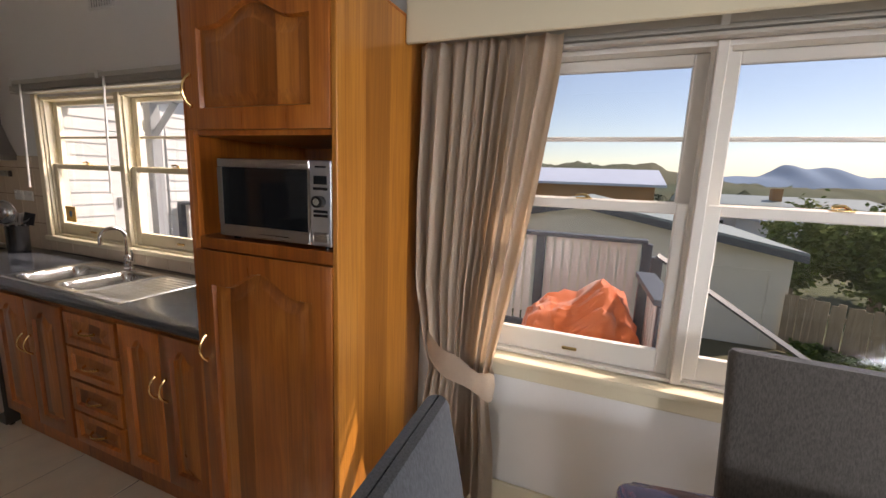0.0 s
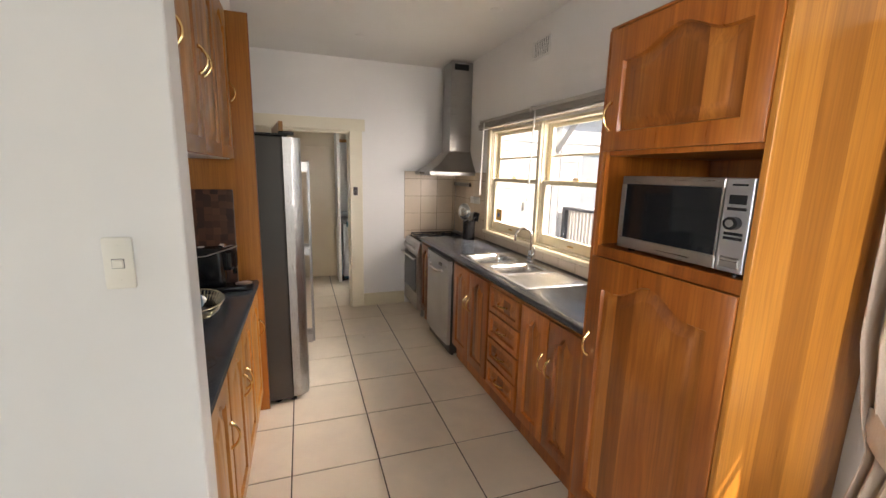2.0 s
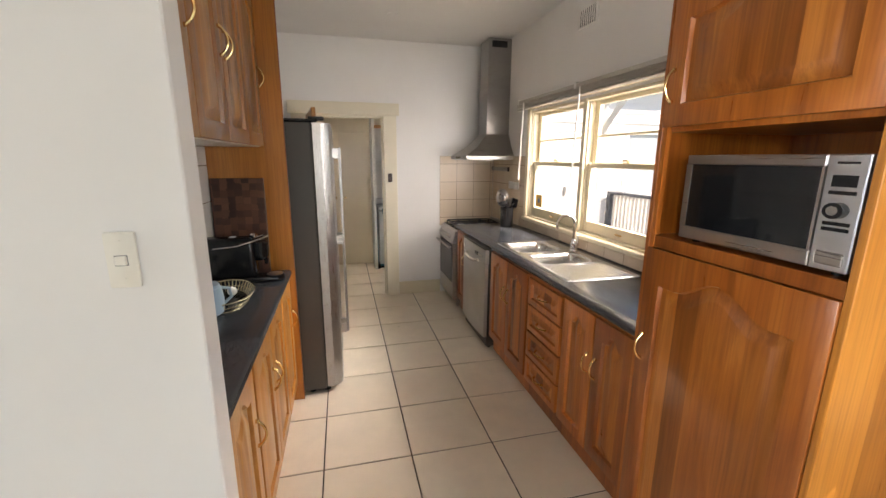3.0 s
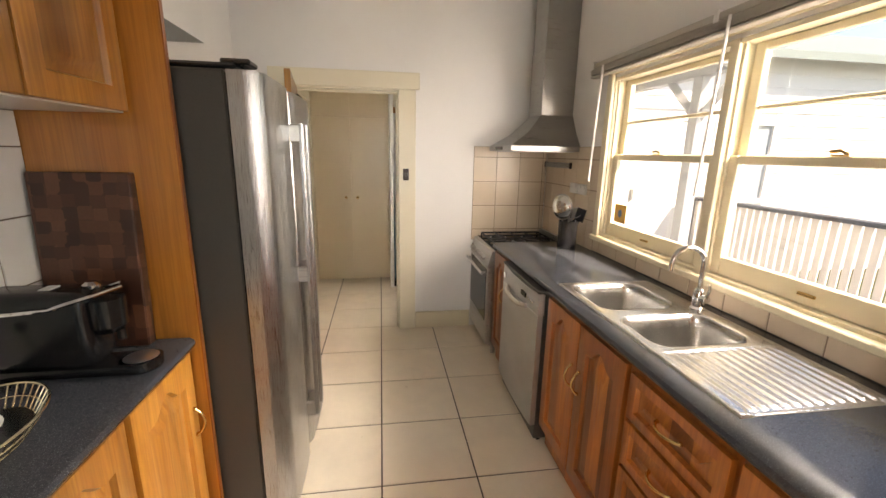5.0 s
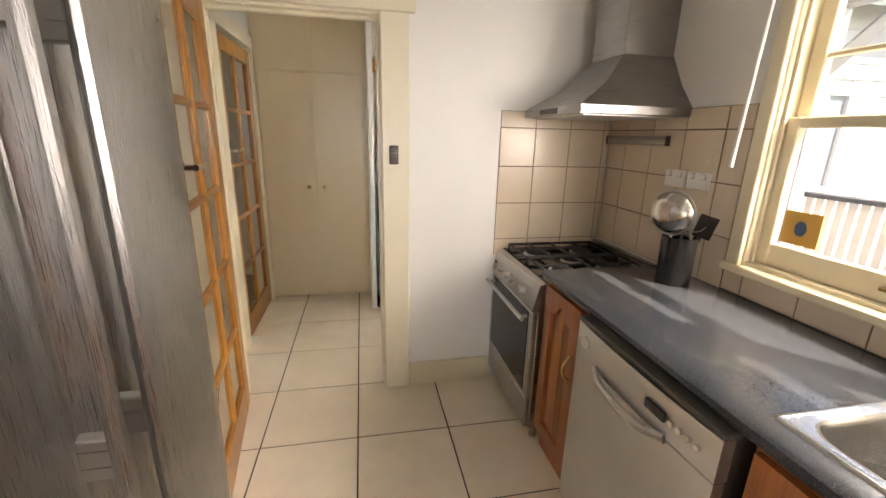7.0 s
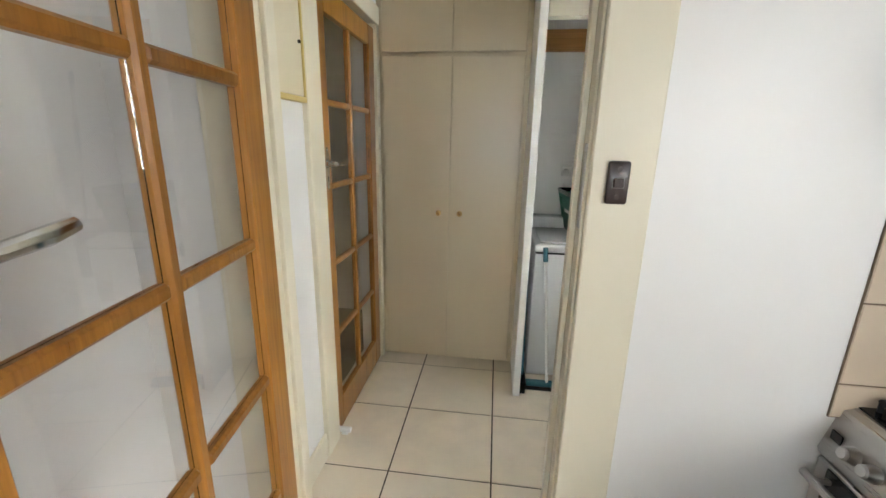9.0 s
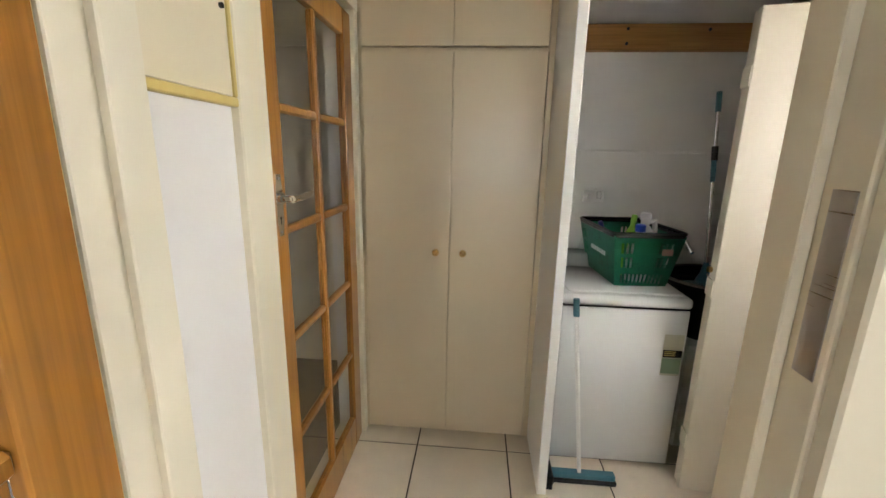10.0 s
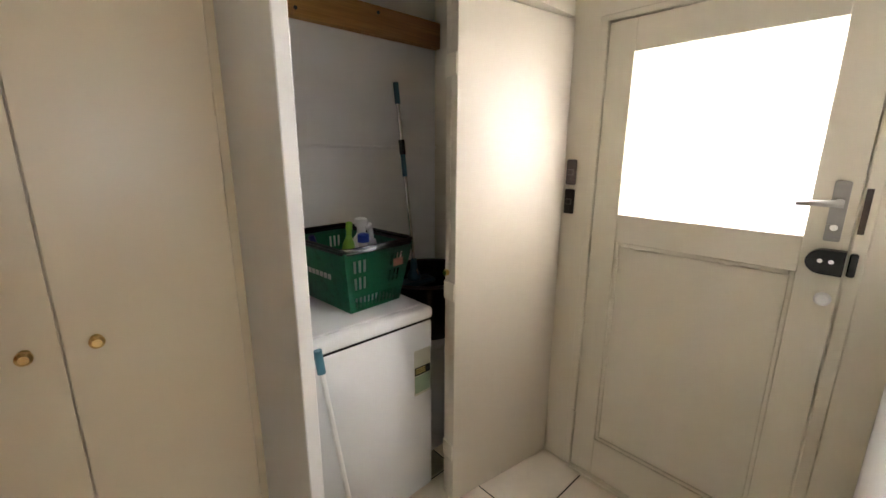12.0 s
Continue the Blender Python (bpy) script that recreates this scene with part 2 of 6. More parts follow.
_nt.links.new(_mx.outputs[0], _nt.nodes["Material Output"].inputs[0])
WHITEP = paint("white_plastic", (0.78, 0.77, 0.74), 0.3, 0.03, 0.02)
ENAMEL = paint("white_enamel", (0.74, 0.75, 0.74), 0.22, 0.03, 0.01)
BLIND = paint("blind_slat_paint", (0.5, 0.47, 0.42), 0.4, 0.1, 0.05)

# ---- mesh helpers ----


def box(bm, x0, x1, y0, y1, z0, z1, bev=0.0, seg=1):
    vs = [bm.verts.new((x, y, z)) for x in (x0, x1) for y in (y0, y1) for z in (z0, z1)]
    idx = ((0, 1, 3, 2), (4, 6, 7, 5), (0, 4, 5, 1), (2, 3, 7, 6), (0, 2, 6, 4), (1, 5, 7, 3))
    fs = [bm.faces.new([vs[i] for i in f]) for f in idx]
    if bev:
        es = list({e for f in fs for e in f.edges})
        bmesh.ops.bevel(bm, geom=es, offset=bev, segments=seg, profile=0.5, affect="EDGES")
    return bm


def B(x0, x1, y0, y1, z0, z1, bev=0.0, seg=1):
    return box(bmesh.new(), x0, x1, y0, y1, z0, z1, bev, seg)


def sweep(bm, pts, r, seg=8, closed=False, flat=1.0):
    """A round (or flattened) bar along a line of points; r may be a list."""
    pts = [Vector(p) for p in pts]
    n = len(pts)
    rs = r if isinstance(r, (list, tuple)) else [r] * n
    rings, up = [], None
    for i, p in enumerate(pts):
        a = pts[i - 1] if i or closed else pts[0]
        c = pts[(i + 1) % n] if i < n - 1 or closed else pts[-1]
        d = (c - a).normalized()
        if up is None:
            up = Vector((0, 0, 1)) if abs(d.z) < 0.9 else Vector((1, 0, 0))
        s = d.cross(up).normalized()
        up = s.cross(d).normalized()
        rings.append([bm.verts.new(p + rs[i] * (math.cos(k * math.tau / seg) * s + flat * math.sin(k * math.tau / seg) * up)) for k in range(seg)])
    for i in range(n if closed else n - 1):
        a, c = rings[i], rings[(i + 1) % n]
        for k in range(seg):
            bm.faces.new((a[k], a[(k + 1) % seg], c[(k + 1) % seg], c[k]))
    if not closed:
        bm.faces.new(rings[0][::-1])
        bm.faces.new(rings[-1])
    return bm


def rod(p, q, r, seg=10):
    return sweep(bmesh.new(), [p, q], r, seg)


def lathe(profile, seg=24, bm=None, at=(0, 0, 0), squash=(1, 1)):
    """A turned body from rows of radius and height; open ends where the radius is not 0."""
    bm = bm or bmesh.new()
    rings = []
    for r, z in profile:
        if r < 1e-5:
            rings.append([bm.verts.new((at[0], at[1], at[2] + z))])
        else:
            rings.append([bm.verts.new((at[0] + r * squash[0] * math.cos(k * math.tau / seg), at[1] + r * squash[1] * math.sin(k * math.tau / seg), at[2] + z)) for k in range(seg)])
    for a, c in zip(rings, rings[1:]):
        for k in range(seg):
            j = (k + 1) % seg
            if len(a) == 1 and len(c) > 1:
                bm.faces.new((a[0], c[k], c[j]))
            elif len(c) == 1 and len(a) > 1:
                bm.faces.new((a[k], a[j], c[0]))
            elif len(a) > 1:
                bm.faces.new((a[k], a[j], c[j], c[k]))
    return bm


def prism(bm, outline, axis, a, c):
    """An outline of 2D points pushed along an axis from a to c."""
    def at(p, h):
        return {0: (h, p[0], p[1]), 1: (p[0], h, p[1]), 2: (p[0], p[1], h)}[axis]
    lo = [bm.verts.new(at(p, a)) for p in outline]
    hi = [bm.verts.new(at(p, c)) for p in outline]
    n = len(outline)
    bm.faces.new(lo[::-1])
    bm.faces.new(hi)
    for i in range(n):
        bm.faces.new((lo[i], lo[(i + 1) % n], hi[(i + 1) % n], hi[i]))
    return bm


def rounded(x0, x1, y0, y1, r, n=6):
    out = []
    for cx, cy, a0 in ((x1 - r, y0 + r, -90), (x1 - r, y1 - r, 0), (x0 + r, y1 - r, 90), (x0 + r, y0 + r, 180)):
        for k in range(n + 1):
            a = radians(a0 + 90 * k / n)
            out.append((cx + r * math.cos(a), cy + r * math.sin(a)))
    return out


def mesh_of(name, bm, material):
    bmesh.ops.recalc_face_normals(bm, faces=bm.faces[:])
    me = bpy.data.meshes.new(name)
    bm.to_mesh(me)
    bm.free()
    for p in me.polygons:
        p.use_smooth = True
    me.set_sharp_from_angle(angle=radians(32))
    for m in material if isinstance(material, (list, tuple)) else [material]:
        me.materials.append(m)
    return me


def part(name, bm, material, parent=None, label=""):
    """One mesh object under a thing or under a part, in the parent's own space."""
    ob = new(name, bm if isinstance(bm, bpy.types.Mesh) else mesh_of(name, bm, material))
    ob.parent = parent
    return tagged(ob, label)


def setting(name, bm, material, label, category):
    return tagged(part(name, bm, material), label, category, kind="structure")


def thing(name, label, category, m=None, group="", kind=""):
    ob = new(name)
    ob.empty_display_size = 0.1
    ob.matrix_basis = m or Matrix.Identity(4)
    return tagged(ob, label, category, group, kind)

# ---- large structure ----
W, EY = 1.71, 4.83  # faces of the window wall and of the kitchen's end wall
CZ = 2.74


def wall_with_holes(axis, a, c, u0, u1, z0, z1, holes):
    """A wall slab from a to c across its axis, u0..u1 along, with openings (u0, u1, z0, z1)."""
    bm = bmesh.new()
    cuts = sorted({u0, u1, *(h[0] for h in holes), *(h[1] for h in holes)})
    for p, q in zip(cuts, cuts[1:]):
        spans = sorted((h[2], h[3]) for h in holes if h[0] <= p and h[1] >= q)
        z = z0
        for s0, s1 in spans + [(z1, z1)]:
            if s0 > z:
                box(bm, *((a, c, p, q) if axis == 0 else (p, q, a, c)), z, s0)
            z = max(z, s1)
    bmesh.ops.remove_doubles(bm, verts=bm.verts[:], dist=1e-5)
    return bm


setting("wall_east", wall_with_holes(0, W, W + 0.12, -3.12, 4.94, -0.2, CZ, [(2.10, 3.92, 1.015, 1.985), (-0.97, 0.64, 0.80, 2.02), (-2.25, -1.25, 0.85, 2.0)]), WALL, "plain white painted window wall of kitchen and dining room", "wall")
setting("wall_end", wall_with_holes(1, EY, EY + 0.11, -0.865, W, -0.05, CZ, [(-0.355, 0.455, -0.05, 2.0)]), WALL, "white painted kitchen end wall with a doorway", "wall")
setting("wall_west", B(-0.865, -0.745, 1.37, EY, -0.05, CZ), WALL, "white painted kitchen wall behind the fridge", "wall")
setting("wall_nib", B(-2.6, -0.337, 1.27, 1.37, -0.05, CZ, 0.004), WALL, "white painted wall end between dining room and kitchen", "wall")
setting("wall_dining_west", B(-2.72, -2.6, -3.12, 1.37, -0.05, CZ), DINE, "plain dining room wall", "wall")
setting("wall_dining_south", wall_with_holes(1, -3.12, -3.0, -2.6, W, -0.05, CZ, [(-0.75, 1.15, 0.82, 2.08)]), DINE, "plain dining room wall with an opening assumed for a lamp", "wall")
setting("ceiling", B(-2.72, W + 0.12, -3.12, EY + 0.11, CZ, CZ + 0.1), CEIL, "flat white painted ceiling", "ceiling")
HL, HR = -0.48, 1.615
setting("wall_hall_west", wall_with_holes(0, HL - 0.12, HL, EY + 0.11, 7.15, -0.05, 2.5, [(5.485, 6.285, -0.05, 2.05)]), WALL, "white painted hallway wall with a door", "wall")
setting("wall_hall_east", wall_with_holes(0, HR, HR + 0.12, EY + 0.11, 7.15, -0.05, 2.5, [(5.04, 5.87, -0.05, 1.96)]), DOORP, "beige painted hallway wall with the back door", "wall")
setting("wall_laundry", B(HL, HR, 6.82, 6.92, -0.05, 2.5), NOOK, "pale lined back wall of the laundry nook", "wall")
setting("wall_header", B(0.443, HR, 5.985, 6.05, 1.99, 2.5), DOORP, "painted panel above the laundry opening", "wall")
setting("ceiling_hall", B(-5.1, HR + 0.12, EY + 0.11, 7.15, 2.5, 2.6), CEIL, "white hallway ceiling", "ceiling")
# assumed room; its far wall stands well back so the door panes look dark
setting("wall_side_room", B(-5.1, -5.0, EY, 7.15, -0.05, 2.5), DINE, "assumed plain wall of the room beyond the glazed door", "wall")
setting("wall_side_room_north", B(-5.0, HL - 0.12, 7.03, 7.15, -0.05, 2.5), DINE, "assumed plain wall of the room beyond the glazed door", "wall")
setting("wall_side_room_south", B(-5.0, -0.865, EY, EY + 0.11, -0.05, 2.5), DINE, "assumed plain wall of the room beyond the glazed door", "wall")
setting("wall_divider", B(0.399, 0.438, 5.965, 6.82, 0, 2.5, 0.003), NOOK, "narrow white painted divider beside the cupboard", "wall")

floor = setting("floor", B(-5.1, W + 0.1, -3.1, 7.1, -0.08, -0.004), GROUT, "cream ceramic tiled floor with dark grout", "floor")

# bulkhead over the fridge, vent and ceiling roses
setting("bulkhead", B(-0.745, -0.50, 2.872, 3.66, 2.0, CZ - 0.003), WALL, "white boxed bulkhead above the fridge", "bulkhead")


def vent():
    v = thing("wall_vent", "small white slotted wall vent near the ceiling", "vent", pose(W - 0.006, 3.07, 2.53, 0, 0, -90))
    bm = bmesh.new()
    for z0, z1 in ((-0.07, -0.058), (0.058, 0.07)):
        box(bm, -0.12, 0.12, -0.006, 0.004, z0, z1)
    for x0, x1 in ((-0.12, -0.108), (0.108, 0.12)):
        box(bm, x0, x1, -0.006, 0.004, -0.058, 0.058)
    part("frame", bm, WHITEP, v)
    part("backing", B(-0.108, 0.108, 0.002, 0.004, -0.058, 0.058), BLACK, v)
    for i in range(9):
        x = -0.1 + i * 0.025
        part("slat", B(x - 0.006, x + 0.006, -0.004, 0.001, -0.058, 0.058), WHITEP, v)


vent()
for x, y in ((0.47, 4.04), (1.31, 3.07)):
    r = thing("ceiling_downlight", "small white round ceiling fitting", "ceiling light", pose(x, y, CZ), "kitchen ceiling fittings")
    part("rim", lathe([(0.0, -0.012), (0.028, -0.012), (0.042, -0.006), (0.045, 0.0)], 20), WHITEP, r)


def skirting(name, x0, x1, y0, y1, h, material=CREAM):
    setting(name, B(x0, x1, y0, y1, 0.0, h, 0.005), material, "cream gloss skirting board", "skirting")


skirting("baseboard_end", 0.585, 1.07, EY - 0.018, EY - 0.0, 0.15)
skirting("baseboard_dining", W - 0.018, W, -3.0, 0.9, 0.18)
skirting("baseboard_hall", HL, HL + 0.016, 4.945, 5.36, 0.13, TRIM)
skirting("baseboard_nib", -2.6, -0.34, 1.252, 1.27, 0.15)

# ---- windows ----


def sash(parent, y0, y1, z0, z1, x, stile, bottom, top, bar, material, d=0.032):
    bm = bmesh.new()
    box(bm, x, x + d, y0, y0 + stile, z0, z1, 0.004)
    box(bm, x, x + d, y1 - stile, y1, z0, z1, 0.004)
    box(bm, x + 0.002, x + d - 0.002, y0 + stile - 0.002, y1 - stile + 0.002, z0, z0 + bottom, 0.004)
    box(bm, x + 0.002, x + d - 0.002, y0 + stile - 0.002, y1 - stile + 0.002, z1 - top, z1, 0.004)
    s = part("sash", bm, material, parent)
    if bar:
        part("glazing_bar", B(x + 0.004, x + d - 0.004, y0 + stile, y1 - stile, bar - 0.008, bar + 0.008, 0.003), material, s)
    g = part("pane", B(x + 0.014, x + 0.018, y0 + stile, y1 - stile, z0 + bottom, z1 - top), GLASS, s, "clear window glass")
    g.visible_shadow = False
    return s


def double_hung(name, label, lights, z, material, yo0, yo1):
    """A window of two double-hung lights in the east wall. z: frame bottom, lower rail top, meeting rail (two), upper bar, top glass, frame top."""
    zb, zg, zm0, zm1, zbar, zt, ztop = z
    w = tagged(new(name), label, "window", kind="structure")
    bm = bmesh.new()
    box(bm, W + 0.0, W + 0.12, yo0, lights[0][0], zb, ztop, 0.003)
    box(bm, W + 0.0, W + 0.12, lights[-1][1], yo1, zb, ztop, 0.003)
    box(bm, W - 0.004, W + 0.12, lights[0][1], lights[1][0], zb, ztop, 0.003)
    box(bm, W + 0.003, W + 0.117, yo0, yo1, ztop - 0.02, ztop - 0.002)
    box(bm, W + 0.003, W + 0.117, yo0, yo1, zb + 0.001, zb + 0.015)
    for a, c in lights:
        box(bm, W + 0.018, W + 0.030, a, a + 0.012, zb + 0.015, ztop - 0.02)
        box(bm, W + 0.018, W + 0.030, c - 0.012, c, zb + 0.015, ztop - 0.02)
    part("window_frame", bm, material, w)
    for a, c in lights:
        sash(w, a + 0.003, c - 0.003, zb + 0.016, zm1, W + 0.031, 0.05, zg - zb - 0.016, zm1 - zm0, 0, material)
        sash(w, a + 0.003, c - 0.003, zm0 + 0.003, ztop - 0.021, W + 0.068, 0.05, zm1 - zm0, ztop - 0.021 - zt, zbar, material)
        # sash catch and lift
        cy = (a + c) / 2
        cb = bmesh.new()
        box(cb, W + 0.026, W + 0.05, cy - 0.03, cy + 0.03, zm1, zm1 + 0.006, 0.002)
        sweep(cb, [(W + 0.036, cy - 0.02, zm1 + 0.006), (W + 0.03, cy, zm1 + 0.018), (W + 0.028, cy + 0.03, zm1 + 0.014)], 0.006, 8)
        part("sash_catch", cb, BRASS, w)
        part("sash_lift", B(W + 0.018, W + 0.031, cy - 0.03, cy + 0.03, zb + 0.05, zb + 0.062, 0.003), BRASS, w)
    return w


WINW = paint("white_window_paint", (0.70, 0.66, 0.60), 0.35)
w1 = double_hung("window_1", "cream painted double-hung kitchen window pair", [(2.135, 3.0), (3.045, 3.875)], (1.015, 1.112, 1.50, 1.535, 1.72, 1.935, 1.985), CREAM, 2.10, 3.92)
bm = bmesh.new()
for y0, y1 in ((2.04, 2.105), (3.88, 3.935)):
    box(bm, W - 0.022, W - 0.001, y0, y1, 0.998, 2.0, 0.004)
box(bm, W - 0.022, W - 0.001, 2.04, 3.935, 2.0, 2.06, 0.004)
part("window_casing", bm, CREAM, w1)
part("window_sill", B(W - 0.035, W + 0.016, 2.03, 3.945, 0.985, 1.0165, 0.005), CREAM, w1)
w2 = double_hung("window_2", "large white double-hung dining window pair", [(-0.935, -0.175), (-0.14, 0.605)], (0.805, 0.915, 1.44, 1.48, 1.71, 1.957, 2.02), WINW, -0.97, 0.64)
bm = bmesh.new()
box(bm, W - 0.075, W + 0.016, -1.02, 0.70, 0.775, 0.803, 0.008, 2)
part("window_sill", bm, CREAM, w2)
part("apron", B(W - 0.025, W - 0.001, -1.0, 0.68, 0.70, 0.775, 0.006), CREAM, w2)
bm = bmesh.new()
for y0, y1 in ((-1.03, -0.965), (0.635, 0.70)):
    box(bm, W - 0.02, W - 0.001, y0, y1, 0.803, 2.02, 0.004)
box(bm, W - 0.02, W - 0.001, -1.03, 0.70, 2.02, 2.085, 0.004)
part("window_casing", bm, WINW, w2)
# small yellow card on the kitchen pane
YELLOW, _nt, _b = mat("yellow_card", (0.62, 0.36, 0.08), 0.6)
card = thing("window_sticker", "small yellow card stuck on the kitchen window pane", "sticker", pose(W + 0.044, 3.745, 1.125))
part("card", B(-0.001, 0.0008, -0.06, 0.06, 0, 0.11), YELLOW, card)
MOON, _nt, _b = mat("blue_print", (0.08, 0.16, 0.3), 0.6)
part("mark", prism(bmesh.new(), [(0.02 * math.cos(a), 0.055 + 0.025 * math.sin(a)) for a in [k * math.tau / 14 for k in range(14)]], 0, -0.0016, -0.001), MOON, card)


def venetian(name, label, y0, y1, z0, z1, x, n, wand_y=None, wand_len=0.7):
    """A raised slatted blind: head rail, stacked slats, bottom rail, brackets and cord."""
    b = thing(name, label, "blind", pose(x, (y0 + y1) / 2, z0))
    h = (y1 - y0) / 2
    part("head_rail", B(-0.02, 0.02, -h, h, z1 - z0 - 0.03, z1 - z0, 0.003), BLIND, b)
    step = (z1 - z0 - 0.05) / n
    rng = random.Random(5)
    slat = mesh_of("slat", B(-0.0225, 0.0225, -h, h, -0.0011, 0.0011), BLIND)
    for i in range(n):
        s = part("slat", slat, None, b)
        s.location = (rng.uniform(-0.003, 0.003), rng.uniform(-0.004, 0.004), 0.018 + step * i)
        s.rotation_euler = (rng.uniform(-0.0015, 0.0015), rng.uniform(-0.08, 0.08), rng.uniform(-0.0015, 0.0015))
    part("bottom_rail", B(-0.021, 0.021, -h, h, 0, 0.012, 0.003), BLIND, b)
    for yy in (-h + 0.02, 0.03, h - 0.02):
        part("bracket", B(-0.026, 0.05, yy - 0.012, yy + 0.012, z1 - z0 - 0.036, z1 - z0 + 0.012, 0.002), WHITEP, b)
    if wand_y is not None:
        for k, wy in enumerate(wand_y):
            part("tilt_wand", rod((-0.03, wy - (y0 + y1) / 2, z1 - z0 - 0.03), (-0.035, wy + 0.03 - (y0 + y1) / 2, z1 - z0 - wand_len), 0.0065, 8), WHITEP, b)
    return b


venetian("venetian_blind", "raised cream venetian blind over the kitchen window", 2.0, 4.06, 2.0, 2.085, W - 0.052, 14, (3.90, 2.98), 0.72)
venetian("dining_blind", "raised grey slatted blind over the dining window", -1.0, 0.66, 2.012, 2.075, W - 0.05, 9)
bm = B(1.50, 1.52, -1.3, 0.903, 2.03, 2.32, 0.004)
pel = thing("curtain_pelmet", "cream painted timber box pelmet above the curtain", "pelmet")
part("front_board", bm, CREAM, pel)
part("top_board", B(1.52, W, -1.3, 0.903, 2.30, 2.32), CREAM, pel)

# ---- doorway to the hall ----
door_1 = tagged(new("door_1"), "cream painted door frame with the glazed door swung open", "door frame", kind="structure")
part("jamb", B(-0.355, -0.34, EY - 0.002, EY + 0.112, 0, 1.985, 0.002), TRIM, door_1)
part("jamb", B(0.44, 0.455, EY - 0.002, EY + 0.112, 0, 1.985, 0.002), TRIM, door_1)
part("head_jamb", B(-0.355, 0.455, EY - 0.002, EY + 0.112, 1.985, 2.0, 0.002), TRIM, door_1)
part("door_stop", B(0.425, 0.44, EY + 0.045, EY + 0.075, 0, 1.97, 0.002), TRIM, door_1)
part("door_stop", B(-0.34, -0.325, EY + 0.045, EY + 0.075, 0, 1.97, 0.002), TRIM, door_1)
part("door_stop", B(-0.34, 0.44, EY + 0.045, EY + 0.075, 1.97, 1.985, 0.002), TRIM, door_1)
part("architrave", B(0.445, 0.582, EY - 0.024, EY, 0, 1.997, 0.004), TRIM, door_1)
part("architrave", B(-0.48, -0.345, EY - 0.024, EY, 0, 1.997, 0.004), TRIM, door_1)
part("architrave_head", B(-0.51, 0.612, EY - 0.03, EY, 1.997, 2.12, 0.004), TRIM, door_1)
part("hall_architrave", B(0.445, 0.56, EY + 0.11, EY + 0.13, 0, 1.997, 0.004), TRIM, door_1)
part("hall_architrave", B(-0.478, -0.345, EY + 0.11, EY + 0.13, 0, 1.997, 0.004), TRIM, door_1)
part("hall_architrave_head", B(-0.478, 0.58, EY + 0.11, EY + 0.132, 1.997, 2.1, 0.004), TRIM, door_1)
part("strike_plate", B(0.4385, 0.4405, EY + 0.006, EY + 0.034, 1.235, 1.43), STEEL, door_1, "worn steel strike plate")


